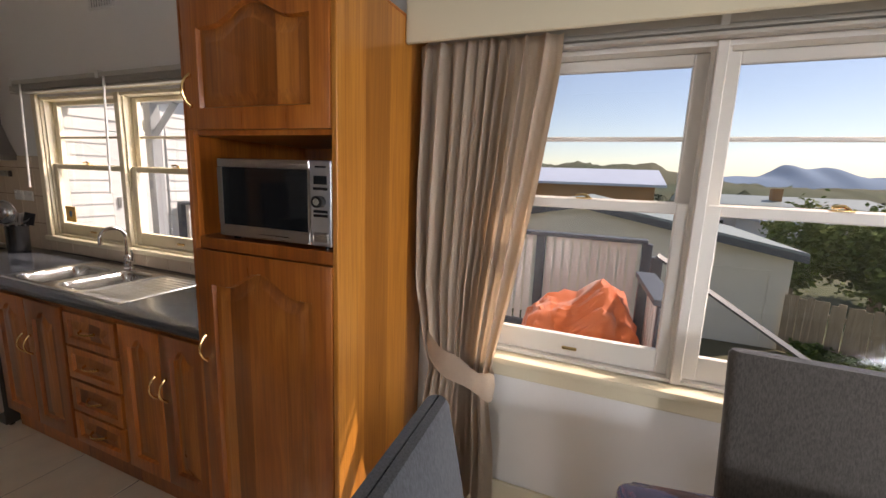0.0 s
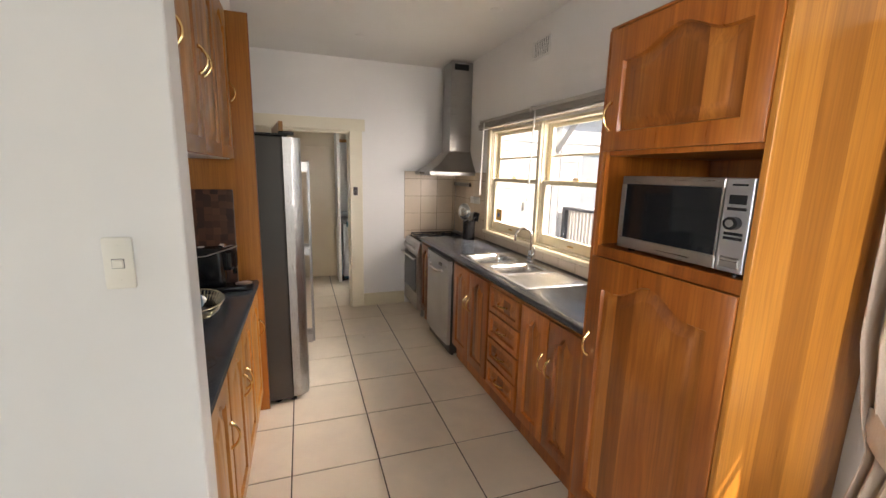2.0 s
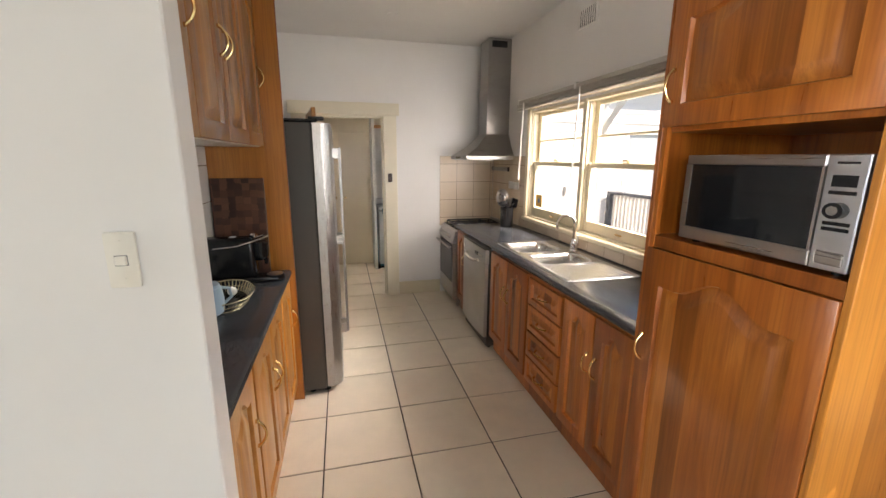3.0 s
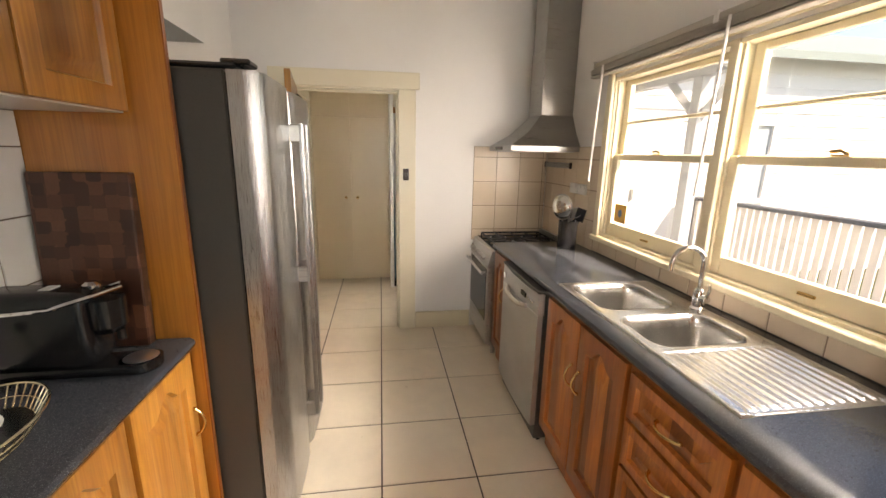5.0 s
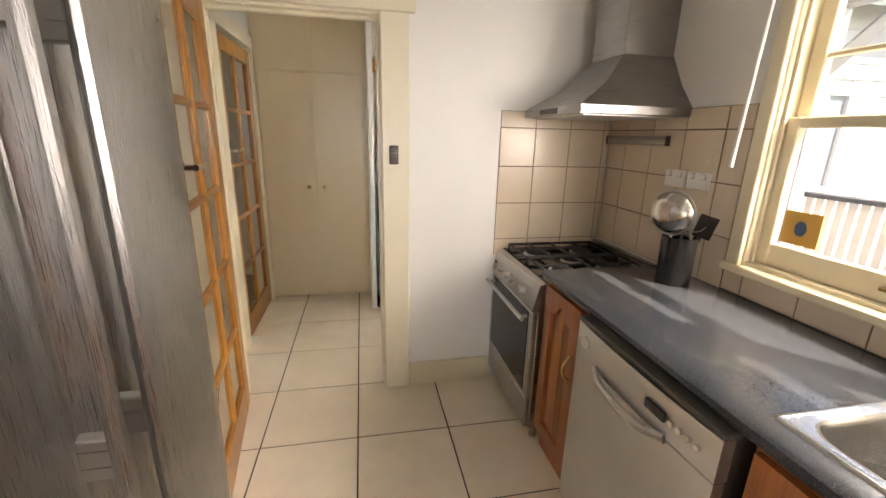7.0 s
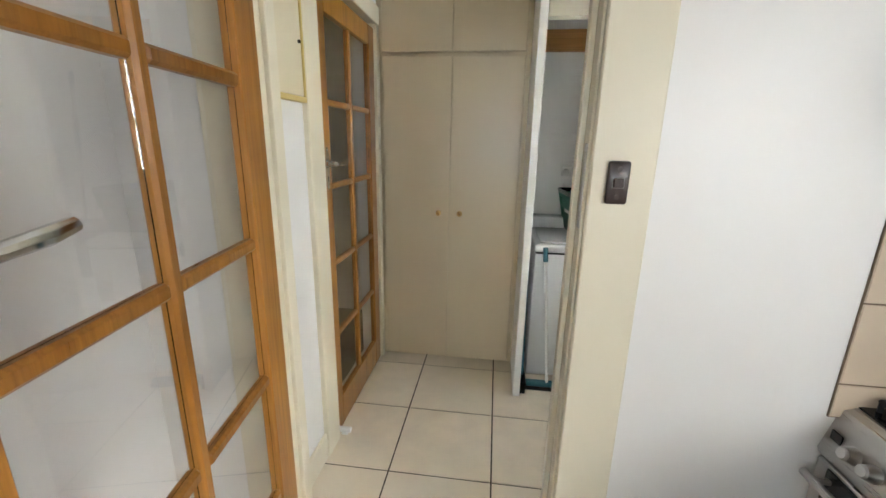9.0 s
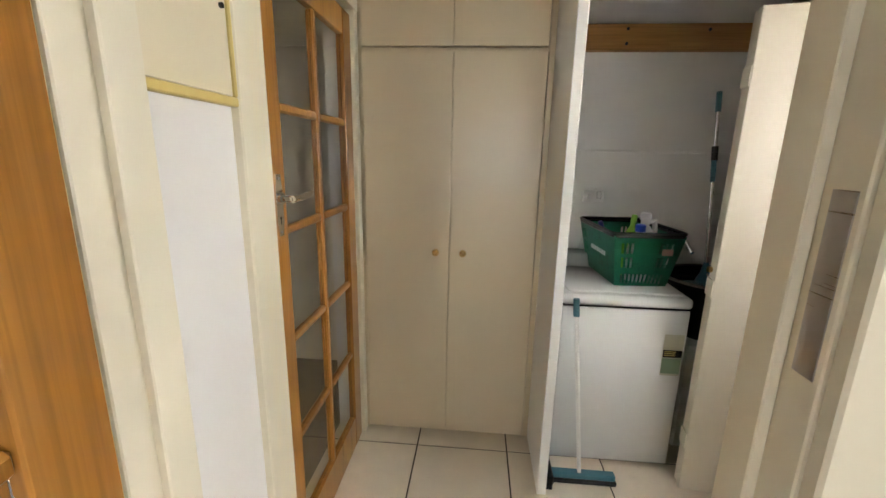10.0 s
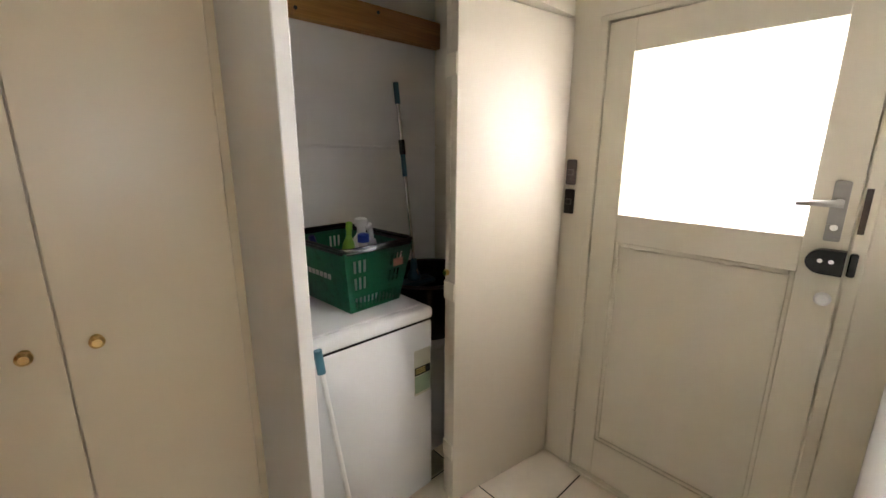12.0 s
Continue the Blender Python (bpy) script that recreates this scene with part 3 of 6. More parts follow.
def glazed_door(label, w, h, m, lever_side, handle_z=1.0):
    """A timber door of two by five panes. Local: hinge at x = 0, free stile at x = w, faces at y = +-0.0175."""
    d = thing("glazed_door", label, "door", m)
    st, rail, bot, mid, t = 0.095, 0.10, 0.17, 0.028, 0.0175
    part("stile", B(0, st, -t, t, 0.008, h, 0.003), WOODD, d)
    part("stile", B(w - st, w, -t, t, 0.008, h, 0.003), WOODD, d)
    part("top_rail", B(st, w - st, -t + 0.001, t - 0.001, h - rail, h, 0.003), WOODD, d)
    part("bottom_rail", B(st, w - st, -t + 0.001, t - 0.001, 0.008, bot, 0.003), WOODD, d)
    gw, gh = (w - 2 * st - mid) / 2, (h - rail - bot - 4 * mid) / 5
    part("muntin", B(st + gw, st + gw + mid, -t + 0.002, t - 0.002, bot, h - rail, 0.006), WOODD, d)
    for j in range(1, 5):
        z = bot + j * gh + (j - 1) * mid
        part("muntin", B(st, st + gw, -t + 0.003, t - 0.003, z, z + mid, 0.006), WOODD, d)
        part("muntin", B(st + gw + mid, w - st, -t + 0.003, t - 0.003, z, z + mid, 0.006), WOODD, d)
    pane = mesh_of("pane", B(0, gw, -0.002, 0.002, 0, gh), GLASS)
    for i in range(2):
        for j in range(5):
            p = part("pane", pane, None, d, "clear glass pane")
            p.visible_shadow = False
            p.location = (st + i * (gw + mid), 0, bot + j * (gh + mid))
    for s in (-1, 1):
        hb = bmesh.new()
        cx, zt_, zb_ = w - st / 2, handle_z + 0.088, handle_z - 0.088
        prism(hb, [(cx - 0.013, zb_), (cx + 0.013, zb_), (cx + 0.014, zb_ + 0.022), (cx + 0.019, zb_ + 0.036), (cx + 0.019, zt_ - 0.036), (cx + 0.014, zt_ - 0.022), (cx + 0.013, zt_), (cx - 0.013, zt_), (cx - 0.014, zt_ - 0.022), (cx - 0.019, zt_ - 0.036), (cx - 0.019, zb_ + 0.036), (cx - 0.014, zb_ + 0.022)], 1, s * t, s * (t + 0.004))
        plate = part("handle_plate", hb, CHROME, d, "chrome lever handle plate")
        lv = bmesh.new()
        sweep(lv, [(w - st / 2, s * t, handle_z + 0.02), (w - st / 2, s * (t + 0.045), handle_z + 0.02)], 0.01, 10)
        sweep(lv, [(w - st / 2 + 0.008, s * (t + 0.045), handle_z + 0.02), (w - st / 2 - 0.04, s * (t + 0.05), handle_z + 0.02), (w - st / 2 - 0.085, s * (t + 0.05), handle_z + 0.024), (w - st / 2 - 0.118, s * (t + 0.046), handle_z + 0.028)], [0.010, 0.0085, 0.010, 0.0085], 10)
        part("lever", lv, CHROME, plate)
        kh = rod((cx, s * (t + 0.003), handle_z - 0.036), (cx, s * (t + 0.0045), handle_z - 0.036), 0.0045)
        box(kh, cx - 0.002, cx + 0.002, min(s * (t + 0.003), s * (t + 0.0045)), max(s * (t + 0.003), s * (t + 0.0045)), handle_z - 0.054, handle_z - 0.036)
        part("keyhole", kh, BLACK, plate)
        part("rose", rod((cx, s * t, handle_z + 0.02), (cx, s * (t + 0.013), handle_z + 0.02), 0.017, 18), CHROME, plate)
        for zs_ in (zt_ - 0.011, zb_ + 0.011):
            part("screw", rod((cx, s * (t + 0.003), zs_), (cx, s * (t + 0.006), zs_), 0.004), STEEL, plate)
    # the plate is dark steel; shade on the door edge deepens its colour
    latch = part("latch_plate", B(w - 0.001, w + 0.0015, -0.012, 0.012, handle_z - 0.1, handle_z + 0.1), BROWNP, d, "dark steel latch plate, shade put into its colour")
    part("latch_bolt", B(w + 0.001, w + 0.009, -0.006, 0.006, handle_z + 0.008, handle_z + 0.03, 0.002), STEEL, latch)
    part("bolt_slot", B(w + 0.001, w + 0.0025, -0.005, 0.005, handle_z - 0.055, handle_z - 0.025), BLACK, latch)
    for z in (0.2, 1.0, h - 0.2):
        part("hinge", rod((-0.006, -t - 0.003, z - 0.045), (-0.006, -t - 0.003, z + 0.045), 0.006), BROWNP, d)
    return d


# the open door is hinged on the doorway's near side; its free end reaches into the kitchen
ang = math.degrees(math.atan2(-0.76 * math.cos(radians(7.7)), 0.76 * math.sin(radians(7.7))))
glazed_door("varnished timber glass door standing open into the kitchen", 0.755, 1.975, pose(-0.318, EY - 0.045, 0, 0, 0, ang), 1, 1.315)
glazed_door("varnished timber glass door closed in the hallway wall", 0.775, 2.02, pose(HL - 0.012, 6.27, 0, 0, 0, -90), 1, 1.305)
door_2 = tagged(new("door_2"), "cream painted frame around the closed glazed door", "door frame", kind="structure")
for y0, y1 in ((5.362, 5.492), (6.275, 6.33)):
    part("architrave", B(HL - 0.03, HL + 0.022, y0, y1, 0, 2.045, 0.004), TRIM, door_2)
part("architrave_head", B(HL - 0.03, HL + 0.024, 5.362, 6.33, 2.045, 2.14, 0.004), TRIM, door_2)
stop = thing("door_stop_block", "small white plastic door stop on the floor", "door stop", pose(HL + 0.035, 5.52, 0))
part("peg", rod((-0.03, 0, 0.025), (0.03, 0, 0.025), 0.014, 12), WHITEP, stop)
part("foot", B(-0.016, 0.016, -0.012, 0.012, 0, 0.013, 0.003), WHITEP, stop)
mb = thing("meter_box", "cream painted wall panel with yellowed edging", "meter box", pose(HL, 5.235, 1.552))
YTRIM = paint("yellowed_trim_paint", (0.66, 0.50, 0.17), 0.4, 0.12)
part("body", B(0, 0.016, -0.17, 0.115, 0.02, 0.68, 0.003), CREAM, mb)
part("edging", B(0, 0.022, -0.175, 0.125, 0, 0.02, 0.003), YTRIM, mb, "yellowed timber edging")
part("edging", B(0, 0.022, 0.115, 0.125, 0.02, 0.69, 0.003), YTRIM, mb, "yellowed timber edging")
part("latch", rod((0.016, 0.095, 0.2), (0.022, 0.095, 0.2), 0.006), BLACK, mb)


GAPSHADE = paint("gap_shade_grey", (0.2, 0.19, 0.17), 0.5, 0.03, 0.02)
AGEDP = paint("aged_white_plastic", (0.8, 0.765, 0.68), 0.28, 0.05, 0.02)


def switch_plate(name, label, m, w, h, material, dots, rocker):
    """A wall switch plate, local front at -y."""
    s = thing(name, label, "switch", m)
    part("plate", B(-w / 2, w / 2, -0.013, 0, -h / 2, h / 2, 0.006, 2), material, s)
    for dx, dz, r in dots:
        part("screw", rod((dx, -0.0142, dz), (dx, -0.012, dz), r), material, s)
    for dx, dz in rocker:
        # thin grey sheet in place of the shade round the rocker
        part("rocker_gap", B(dx - 0.0125, dx + 0.0125, -0.0136, -0.012, dz - 0.0115, dz + 0.0115), GAPSHADE, s, "grey sheet standing for shade round the rocker")
        part("rocker", B(dx - 0.011, dx + 0.011, -0.018, -0.012, dz - 0.010, dz + 0.010, 0.002), material, s)
    return s


switch_plate("light_switch", "cream-white plastic light switch on the white wall end", pose(-0.471, 1.27, 1.35), 0.06, 0.122, AGEDP, ((0, 0.04, 0.004), (0, -0.04, 0.004)), ((0, 0.0),))
switch_plate("light_switch", "dark brown light switch on the door architrave", pose(0.503, EY - 0.024, 1.348), 0.047, 0.094, BROWNP, ((0, 0.03, 0.006), (0, -0.03, 0.006)), ((0, 0.0),))
for z in (1.385, 1.262):
    switch_plate("light_switch", "dark brown light switch beside the back door", pose(HR, 5.945, z, 0, 0, -90), 0.045, 0.105, BROWNP, ((0, 0.03, 0.005), (0, -0.03, 0.005)), ((0, 0.0),))

# ---- back door ----
door_3 = tagged(new("door_3"), "beige painted back door frame", "door frame", kind="structure")
part("jamb", B(HR - 0.003, HR + 0.11, 5.84, 5.872, 0, 1.96, 0.003), DOORP, door_3)
part("jamb", B(HR - 0.003, HR + 0.11, 5.035, 5.07, 0, 1.96, 0.003), DOORP, door_3)
part("head_jamb", B(HR - 0.003, HR + 0.11, 5.035, 5.872, 1.941, 1.965, 0.003), DOORP, door_3)
part("threshold", B(HR - 0.02, HR + 0.11, 5.07, 5.84, -0.01, 0.012, 0.003), DOORP, door_3)
bd = thing("back_door", "closed beige painted back door with a bright frosted pane", "door", pose(HR + 0.004, 5.836, 0, 0, 0, -90))
bw, bt, bs = 0.762, 0.04, 0.101
part("stile", B(0, bs, 0, bt, 0.014, 1.936, 0.002), DOORP, bd)
part("stile", B(bw - bs, bw, 0, bt, 0.014, 1.936, 0.002), DOORP, bd)
part("top_rail", B(bs, bw - bs, 0.0005, bt, 1.823, 1.936, 0.002), DOORP, bd)
part("lock_rail", B(bs, bw - bs, 0.0005, bt, 1.118, 1.227, 0.002), DOORP, bd)
part("bottom_rail", B(bs, bw - bs, 0.0005, bt, 0.014, 0.2, 0.002), DOORP, bd)
bm = bmesh.new()
prism(bm, [(bs, 0.2), (bw - bs, 0.2), (bw - bs, 1.118), (bs, 1.118)], 1, 0.014, 0.03)
for x0, x1, z0, z1 in ((bs, bs + 0.015, 0.2, 1.118), (bw - bs - 0.015, bw - bs, 0.2, 1.118), (bs + 0.015, bw - bs - 0.015, 0.2, 0.215), (bs + 0.015, bw - bs - 0.015, 1.1, 1.118)):
    box(bm, x0, x1, 0.005, 0.016, z0, z1, 0.003)
part("panel", bm, DOORP, bd)
part("pane", B(bs, bw - bs, 0.018, 0.023, 1.227, 1.823), OPAL, bd, "white frosted door glass")
hb = bmesh.new()
prism(hb, rounded(bw - 0.058, bw - 0.022, 1.222, 1.392, 0.005, 3), 1, -0.007, 0)
hp = part("handle_plate", hb, STEELH, bd, "satin steel handle plate")
lv = bmesh.new()
sweep(lv, [(bw - 0.04, -0.007, 1.333), (bw - 0.04, -0.05, 1.333)], 0.011, 10)
sweep(lv, [(bw - 0.028, -0.05, 1.333), (bw - 0.085, -0.055, 1.332), (bw - 0.128, -0.05, 1.328)], [0.012, 0.009, 0.008], 10)
part("lever", lv, STEEL, hp)
part("cylinder", rod((bw - 0.04, -0.012, 1.262), (bw - 0.04, -0.005, 1.262), 0.009), CHROME, hp)
db = bmesh.new()
prism(db, [(bw - 0.001, 1.128), (bw - 0.001, 1.2)] + [(bw - 0.045 + 0.04 * math.cos(a), 1.164 + 0.036 * math.sin(a)) for a in [math.pi * (0.5 + k / 14) for k in range(15)]], 1, -0.03, 0)
part("deadlock", db, BLACK, bd, "black deadlock body")
for kx in (0.028, 0.052):
    part("deadlock_knob", rod((bw - kx, -0.036, 1.168), (bw - kx, -0.03, 1.168), 0.006), CHROME, bd)
part("bump_stop", lathe([(0, -0.0), (0.015, -0.002), (0.02, -0.012), (0.02, -0.02)], 14), WHITEP, bd).matrix_basis = pose(bw - 0.03, -0.02, 1.05, 90)
for z in (0.25, 1.72):
    part("hinge", rod((-0.004, -0.006, z - 0.05), (-0.004, -0.006, z + 0.05), 0.008), DOORP, bd)
strike = part("strike_plate", B(0, 0.0025, 0, 0.014, 0, 0.125), BROWNP, door_3, "dark strike plate")
strike.location = (HR - 0.006, 5.052, 1.25)
keeper = part("lock_keeper", B(-0.024, 0, 0.008, 0.026, 0, 0.066, 0.004), BLACK, door_3, "black deadlock keeper")
keeper.location = (HR - 0.003, 5.042, 1.131)
# unseen stops added behind the leaf to block light leaking through its gap
for y0, y1 in ((5.068, 5.095), (5.815, 5.842)):
    part("door_stop", B(HR + 0.047, HR + 0.075, y0, y1, 0.012, 1.942), DOORP, door_3)
part("door_stop", B(HR + 0.047, HR + 0.075, 5.095, 5.815, 1.915, 1.942), DOORP, door_3)
part("door_stop", B(HR + 0.047, HR + 0.075, 5.095, 5.815, 0.011, 0.03), DOORP, door_3)

# ---- hall cupboard, laundry ----


cup = thing("built_in_cupboard", "tall built-in beige cupboard with brass knobs", "cupboard", pose(HL, 6.35, 0))
cw = 0.884
bm = bmesh.new()
box(bm, 0.002, 0.03, 0, 0.03, 0, 2.498)
box(bm, cw - 0.03, cw - 0.001, 0, 0.03, 0, 2.498)
box(bm, 0.03, cw - 0.03, 0.004, 0.03, 1.892, 1.91)
box(bm, 0.03, cw - 0.03, 0.004, 0.03, 0, 0.02)
part("frame", bm, CUPB, cup)
part("inside", B(0.03, cw - 0.03, 0.026, 0.46, 0.03, 2.495), CUPB, cup)
knob = mesh_of("knob", lathe([(0.0, -0.034), (0.010, -0.034), (0.0165, -0.028), (0.017, -0.02), (0.009, -0.012), (0.007, -0.006), (0.013, -0.002), (0.013, 0)], 18), BRASS)
xm = 0.444
for x0, x1, z0, z1 in ((0.036, xm - 0.002, 0.022, 1.889), (xm + 0.002, cw - 0.036, 0.022, 1.889), (0.036, xm - 0.002, 1.913, 2.48), (xm + 0.002, cw - 0.036, 1.913, 2.48)):
    d = part("door", B(x0, x1, -0.019, -0.001, z0, z1, 0.0015), CUPB, cup)
    if z0 < 1:
        k = part("knob", knob, None, d, "polished brass knob")
        k.matrix_basis = pose(xm - 0.065 if x0 < 0.2 else xm + 0.065, -0.019, 0.998, -90)
    for hz in (z0 + 0.25, z1 - 0.3):
        part("hinge", rod((x0 - 0.001 if x0 < 0.2 else x1 + 0.001, -0.021, hz - 0.03), (x0 - 0.001 if x0 < 0.2 else x1 + 0.001, -0.021, hz + 0.03), 0.004), CUPB, d)

# bifold laundry door: two leaves, one folded behind the other
bf = thing("bifold_door", "beige flush bifold laundry door standing folded open", "door", pose(1.042, 6.075, 0, 0, 0, math.degrees(math.atan2(-0.085, 0.565))))
part("leaf", B(0, 0.571, -0.017, 0.017, 0.012, 1.975, 0.002), LEAFP, bf)
part("leaf", B(0.003, 0.57, 0.021, 0.053, 0.012, 1.975, 0.002), LEAFP, bf)
for z in (0.25, 0.95, 1.75):
    part("hinge", B(-0.004, 0.002, -0.014, 0.05, z - 0.035, z + 0.035), DOORP, bf)
part("pull", rod((-0.012, 0.036, 1.02), (0.003, 0.036, 1.02), 0.012), BRASS, bf)
bt_ = thing("wall_beam", "bare orange timber beam bolted across the laundry wall", "beam", pose(0.443, 6.82, 1.998))
part("plank", B(0, 1.172, -0.045, 0, 0, 0.125, 0.003), WOODB, bt_)
for x in (0.28, 0.68):
    for z in ((0.095,) if x > 0.5 else (0.1, 0.03)):
        part("bolt", rod((x + 0.1, -0.049, z), (x + 0.1, -0.044, z), 0.008), IRON, bt_)
setting("trim_laundry", B(0.443, HR, 6.808, 6.82, 1.483, 1.496, 0.002), NOOK, "thin painted cover strip on the laundry wall", "trim")
op = switch_plate("power_outlet", "white power outlet on the laundry wall", pose(0.745, 6.82, 1.241), 0.115, 0.072, WHITEP, (), ((0.03, 0.015), (0.03, -0.0)))
part("plug", B(-0.045, -0.012, -0.045, -0.009, -0.02, 0.012, 0.005), WHITEP, op)
pl = bmesh.new()
sweep(pl, [(0.715, 6.775, 1.22), (0.72, 6.75, 1.16), (0.70, 6.805, 1.0), (0.70, 6.805, 0.8)], 0.004, 6)

wm = thing("washing_machine", "white top-loading washing machine in the laundry nook", "washing machine", pose(0.487, 6.195, 0))
part("power_cord", pl, WHITEP, wm).matrix_basis = wm.matrix_basis.inverted()
part("cabinet", B(0, 0.585, 0, 0.6, 0.015, 0.845, 0.012, 2), ENAMEL, wm)
part("top", B(-0.004, 0.589, -0.006, 0.604, 0.852, 0.905, 0.018, 3), ENAMEL, wm)
part("seam", B(0.006, 0.579, 0.004, 0.595, 0.845, 0.852), BLACK, wm)
part("lid", B(0.03, 0.555, 0.03, 0.44, 0.905, 0.917, 0.005, 2), ENAMEL, wm)
part("console", B(0.0, 0.585, 0.47, 0.6, 0.905, 0.99, 0.015, 2), ENAMEL, wm)
for x in (0.04, 0.545):
    part("foot", rod((x, 0.05, 0.0), (x, 0.05, 0.016), 0.02), BLACK, wm)
wm.scale = (0.957, 1, 0.95)
stk = thing("rating_label", "faded energy rating sticker on the washing machine", "sticker", pose(0.985, 6.1945, 0.49))
GREENL, _nt, _b = mat("faded_green_print", (0.22, 0.30, 0.20), 0.5)
part("sheet", B(-0.035, 0.05, -0.0012, 0, 0, 0.2), paint("faded_paper", (0.55, 0.53, 0.42), 0.5), stk)
part("band", B(-0.033, 0.048, -0.002, -0.0012, 0.09, 0.125), BLACK, stk)
part("band", B(-0.033, 0.048, -0.002, -0.0012, 0.01, 0.085), GREENL, stk)
for i in range(3):
    part("print_bar", B(-0.028, 0.02, -0.0026, -0.002, 0.098 + i * 0.009, 0.102 + i * 0.009), YTRIM, stk)

# ---- kitchen cabinets ----


def arch_loop(x0, x1, z0, z1, rise, n=14, d=0.0):
    """A panel outline with a cathedral head, inset by d."""
    x0, x1, z0, z1 = x0 + d, x1 - d, z0 + d, z1 - d
    pts = [(x0, z0), (x1, z0)]
    for k in range(n + 1):
        u = 1 - k / n
        s = abs(2 * u - 1)
        f = 0.0 if s > 0.72 else (math.cos(math.pi * s / 0.72) + 1) / 2
        pts.append((x0 + (x1 - x0) * u, z1 - rise + rise * f))
    return pts


def ring(bm, pts, y):
    return [bm.verts.new((p[0], y, p[1])) for p in pts]


def bridge(bm, a, c):
    n = len(a)
    for i in range(n):
        bm.faces.new((a[i], a[(i + 1) % n], c[(i + 1) % n], c[i]))


def bow_handle(parent, x, z, length=0.1, tilt=0, y=0.0):
    """A bow pull; tilt 90 lays it level."""
    bm = bmesh.new()
    pts = [(0, -0.004 - 0.028 * math.sin(math.pi * k / 10) ** 0.7, (k / 10 - 0.5) * length) for k in range(11)]
    sweep(bm, pts, [0.0065 if k in (0, 10) else 0.0042 + 0.001 * abs(k - 5) / 5 for k in range(11)], 8)
    for k in (-0.5, 0.5):
        sweep(bm, [(0, 0, k * length), (0, -0.006, k * length)], 0.0075, 8)
    h = part("handle", bm, BRASS, parent, "brass bow handle")
    h.matrix_basis = pose(x, y, z, 0, tilt, 0)


def panel_door(name, w, h, x, z, parent, rise=0.045, handle=None, frame=0.062, y=0.0, timber=None):
    """A framed door with a raised and fielded panel. Front face at y, looking to -y."""
    bm = bmesh.new()
    inner = arch_loop(frame, w - frame, frame, h - frame * 0.8, rise)
    n = len(inner)
    outer = [(0.0, 0.0), (w, 0.0)] + [(w * (p[0] - frame) / (w - 2 * frame), h) for p in inner[2:]]
    o_f, i_f = ring(bm, outer, 0.0), ring(bm, inner, 0.0)
    bridge(bm, o_f, i_f)
    i_b = ring(bm, arch_loop(frame, w - frame, frame, h - frame * 0.8, rise, d=0.006), 0.014)
    bridge(bm, i_f, i_b)
    o_b = ring(bm, outer, 0.019)
    bridge(bm, o_b, o_f)
    bm.faces.new(o_b[::-1])
    bmesh.ops.bevel(bm, geom=[e for e in bm.edges if all(abs(v.co.y) < 1e-6 for v in e.verts) and all(v in o_f for v in e.verts)], offset=0.004, segments=2, profile=0.5, affect="EDGES")
    wood_f, wood_p = timber or (WOODC, WOODP)
    d = part(name, bm, wood_f, parent)
    d.location = (x, y, z)
    pb = bmesh.new()
    loops = [(0.006, 0.014), (0.015, 0.0145), (0.048, 0.0025), (0.053, 0.001)]
    rings = [ring(pb, arch_loop(frame, w - frame, frame, h - frame * 0.8, rise, d=dd), yy) for dd, yy in loops]
    for a, c in zip(rings, rings[1:]):
        bridge(pb, a, c)
    pb.faces.new(rings[-1])
    part("raised_panel", pb, wood_p, d)
    if handle:
        bow_handle(d, handle[0], handle[1], 0.1, handle[2] if len(handle) > 2 else 0)
    return d


def base_unit(label, w, m, doors=(), drawers=0, depth=0.58, plinth=0.13, top=0.862, low=False, timber=None):
    """A base cabinet. Local: fronts at y = 0 looking to -y, x from 0 to w."""
    u = thing("base_cabinet", label, "cabinet", m, "kitchen base cabinets")
    part("body", B(0.001, w - 0.001, 0.021, depth, plinth, 0.68 if low else top), (timber or (WOODC,))[0], u)
    if low:
        part("top_rail", B(0.001, w - 0.001, 0.021, 0.045, 0.68, top), (timber or (WOODC,))[0], u)
    part("plinth", B(0.001, w - 0.001, 0.05, 0.07, 0, plinth), (timber or (WOODC,))[0], u)
    h = 0.84 - plinth
    if drawers:
        dh = h / drawers
        for i in range(drawers):
            d = panel_door("drawer_front", w - 0.03, dh - 0.012, 0.015, plinth + 0.003 + i * dh, u, 0.006, None, 0.036)
            bow_handle(d, (w - 0.03) / 2, dh * 0.5, 0.1, 90)
    for x0, x1, side in doors:
        hx = x1 - x0 - 0.03 if side > 0 else 0.03
        panel_door("door", x1 - x0, h, x0, plinth + 0.003, u, 0.05, (hx, h - 0.25), timber=timber)
    return u


RZ = -90
FX = 1.108  # fronts of the window-side cabinets


def right_at(y_high):
    return pose(FX, y_high, 0, 0, 0, RZ)


base_unit("reddish timber two-door base cabinet under the sink", 0.68, right_at(3.25), [(0.012, 0.337, 1), (0.343, 0.668, -1)], low=True)
base_unit("reddish timber base cabinet with four drawers", 0.43, right_at(2.57), drawers=4, low=True)
base_unit("reddish timber two-door base cabinet beside the pantry", 0.575, right_at(2.14), [(0.012, 0.286, 1), (0.292, 0.563, -1)])
base_unit("narrow reddish timber base cabinet between cooker and dishwasher", 0.33, right_at(4.235), [(0.02, 0.31, 1)])

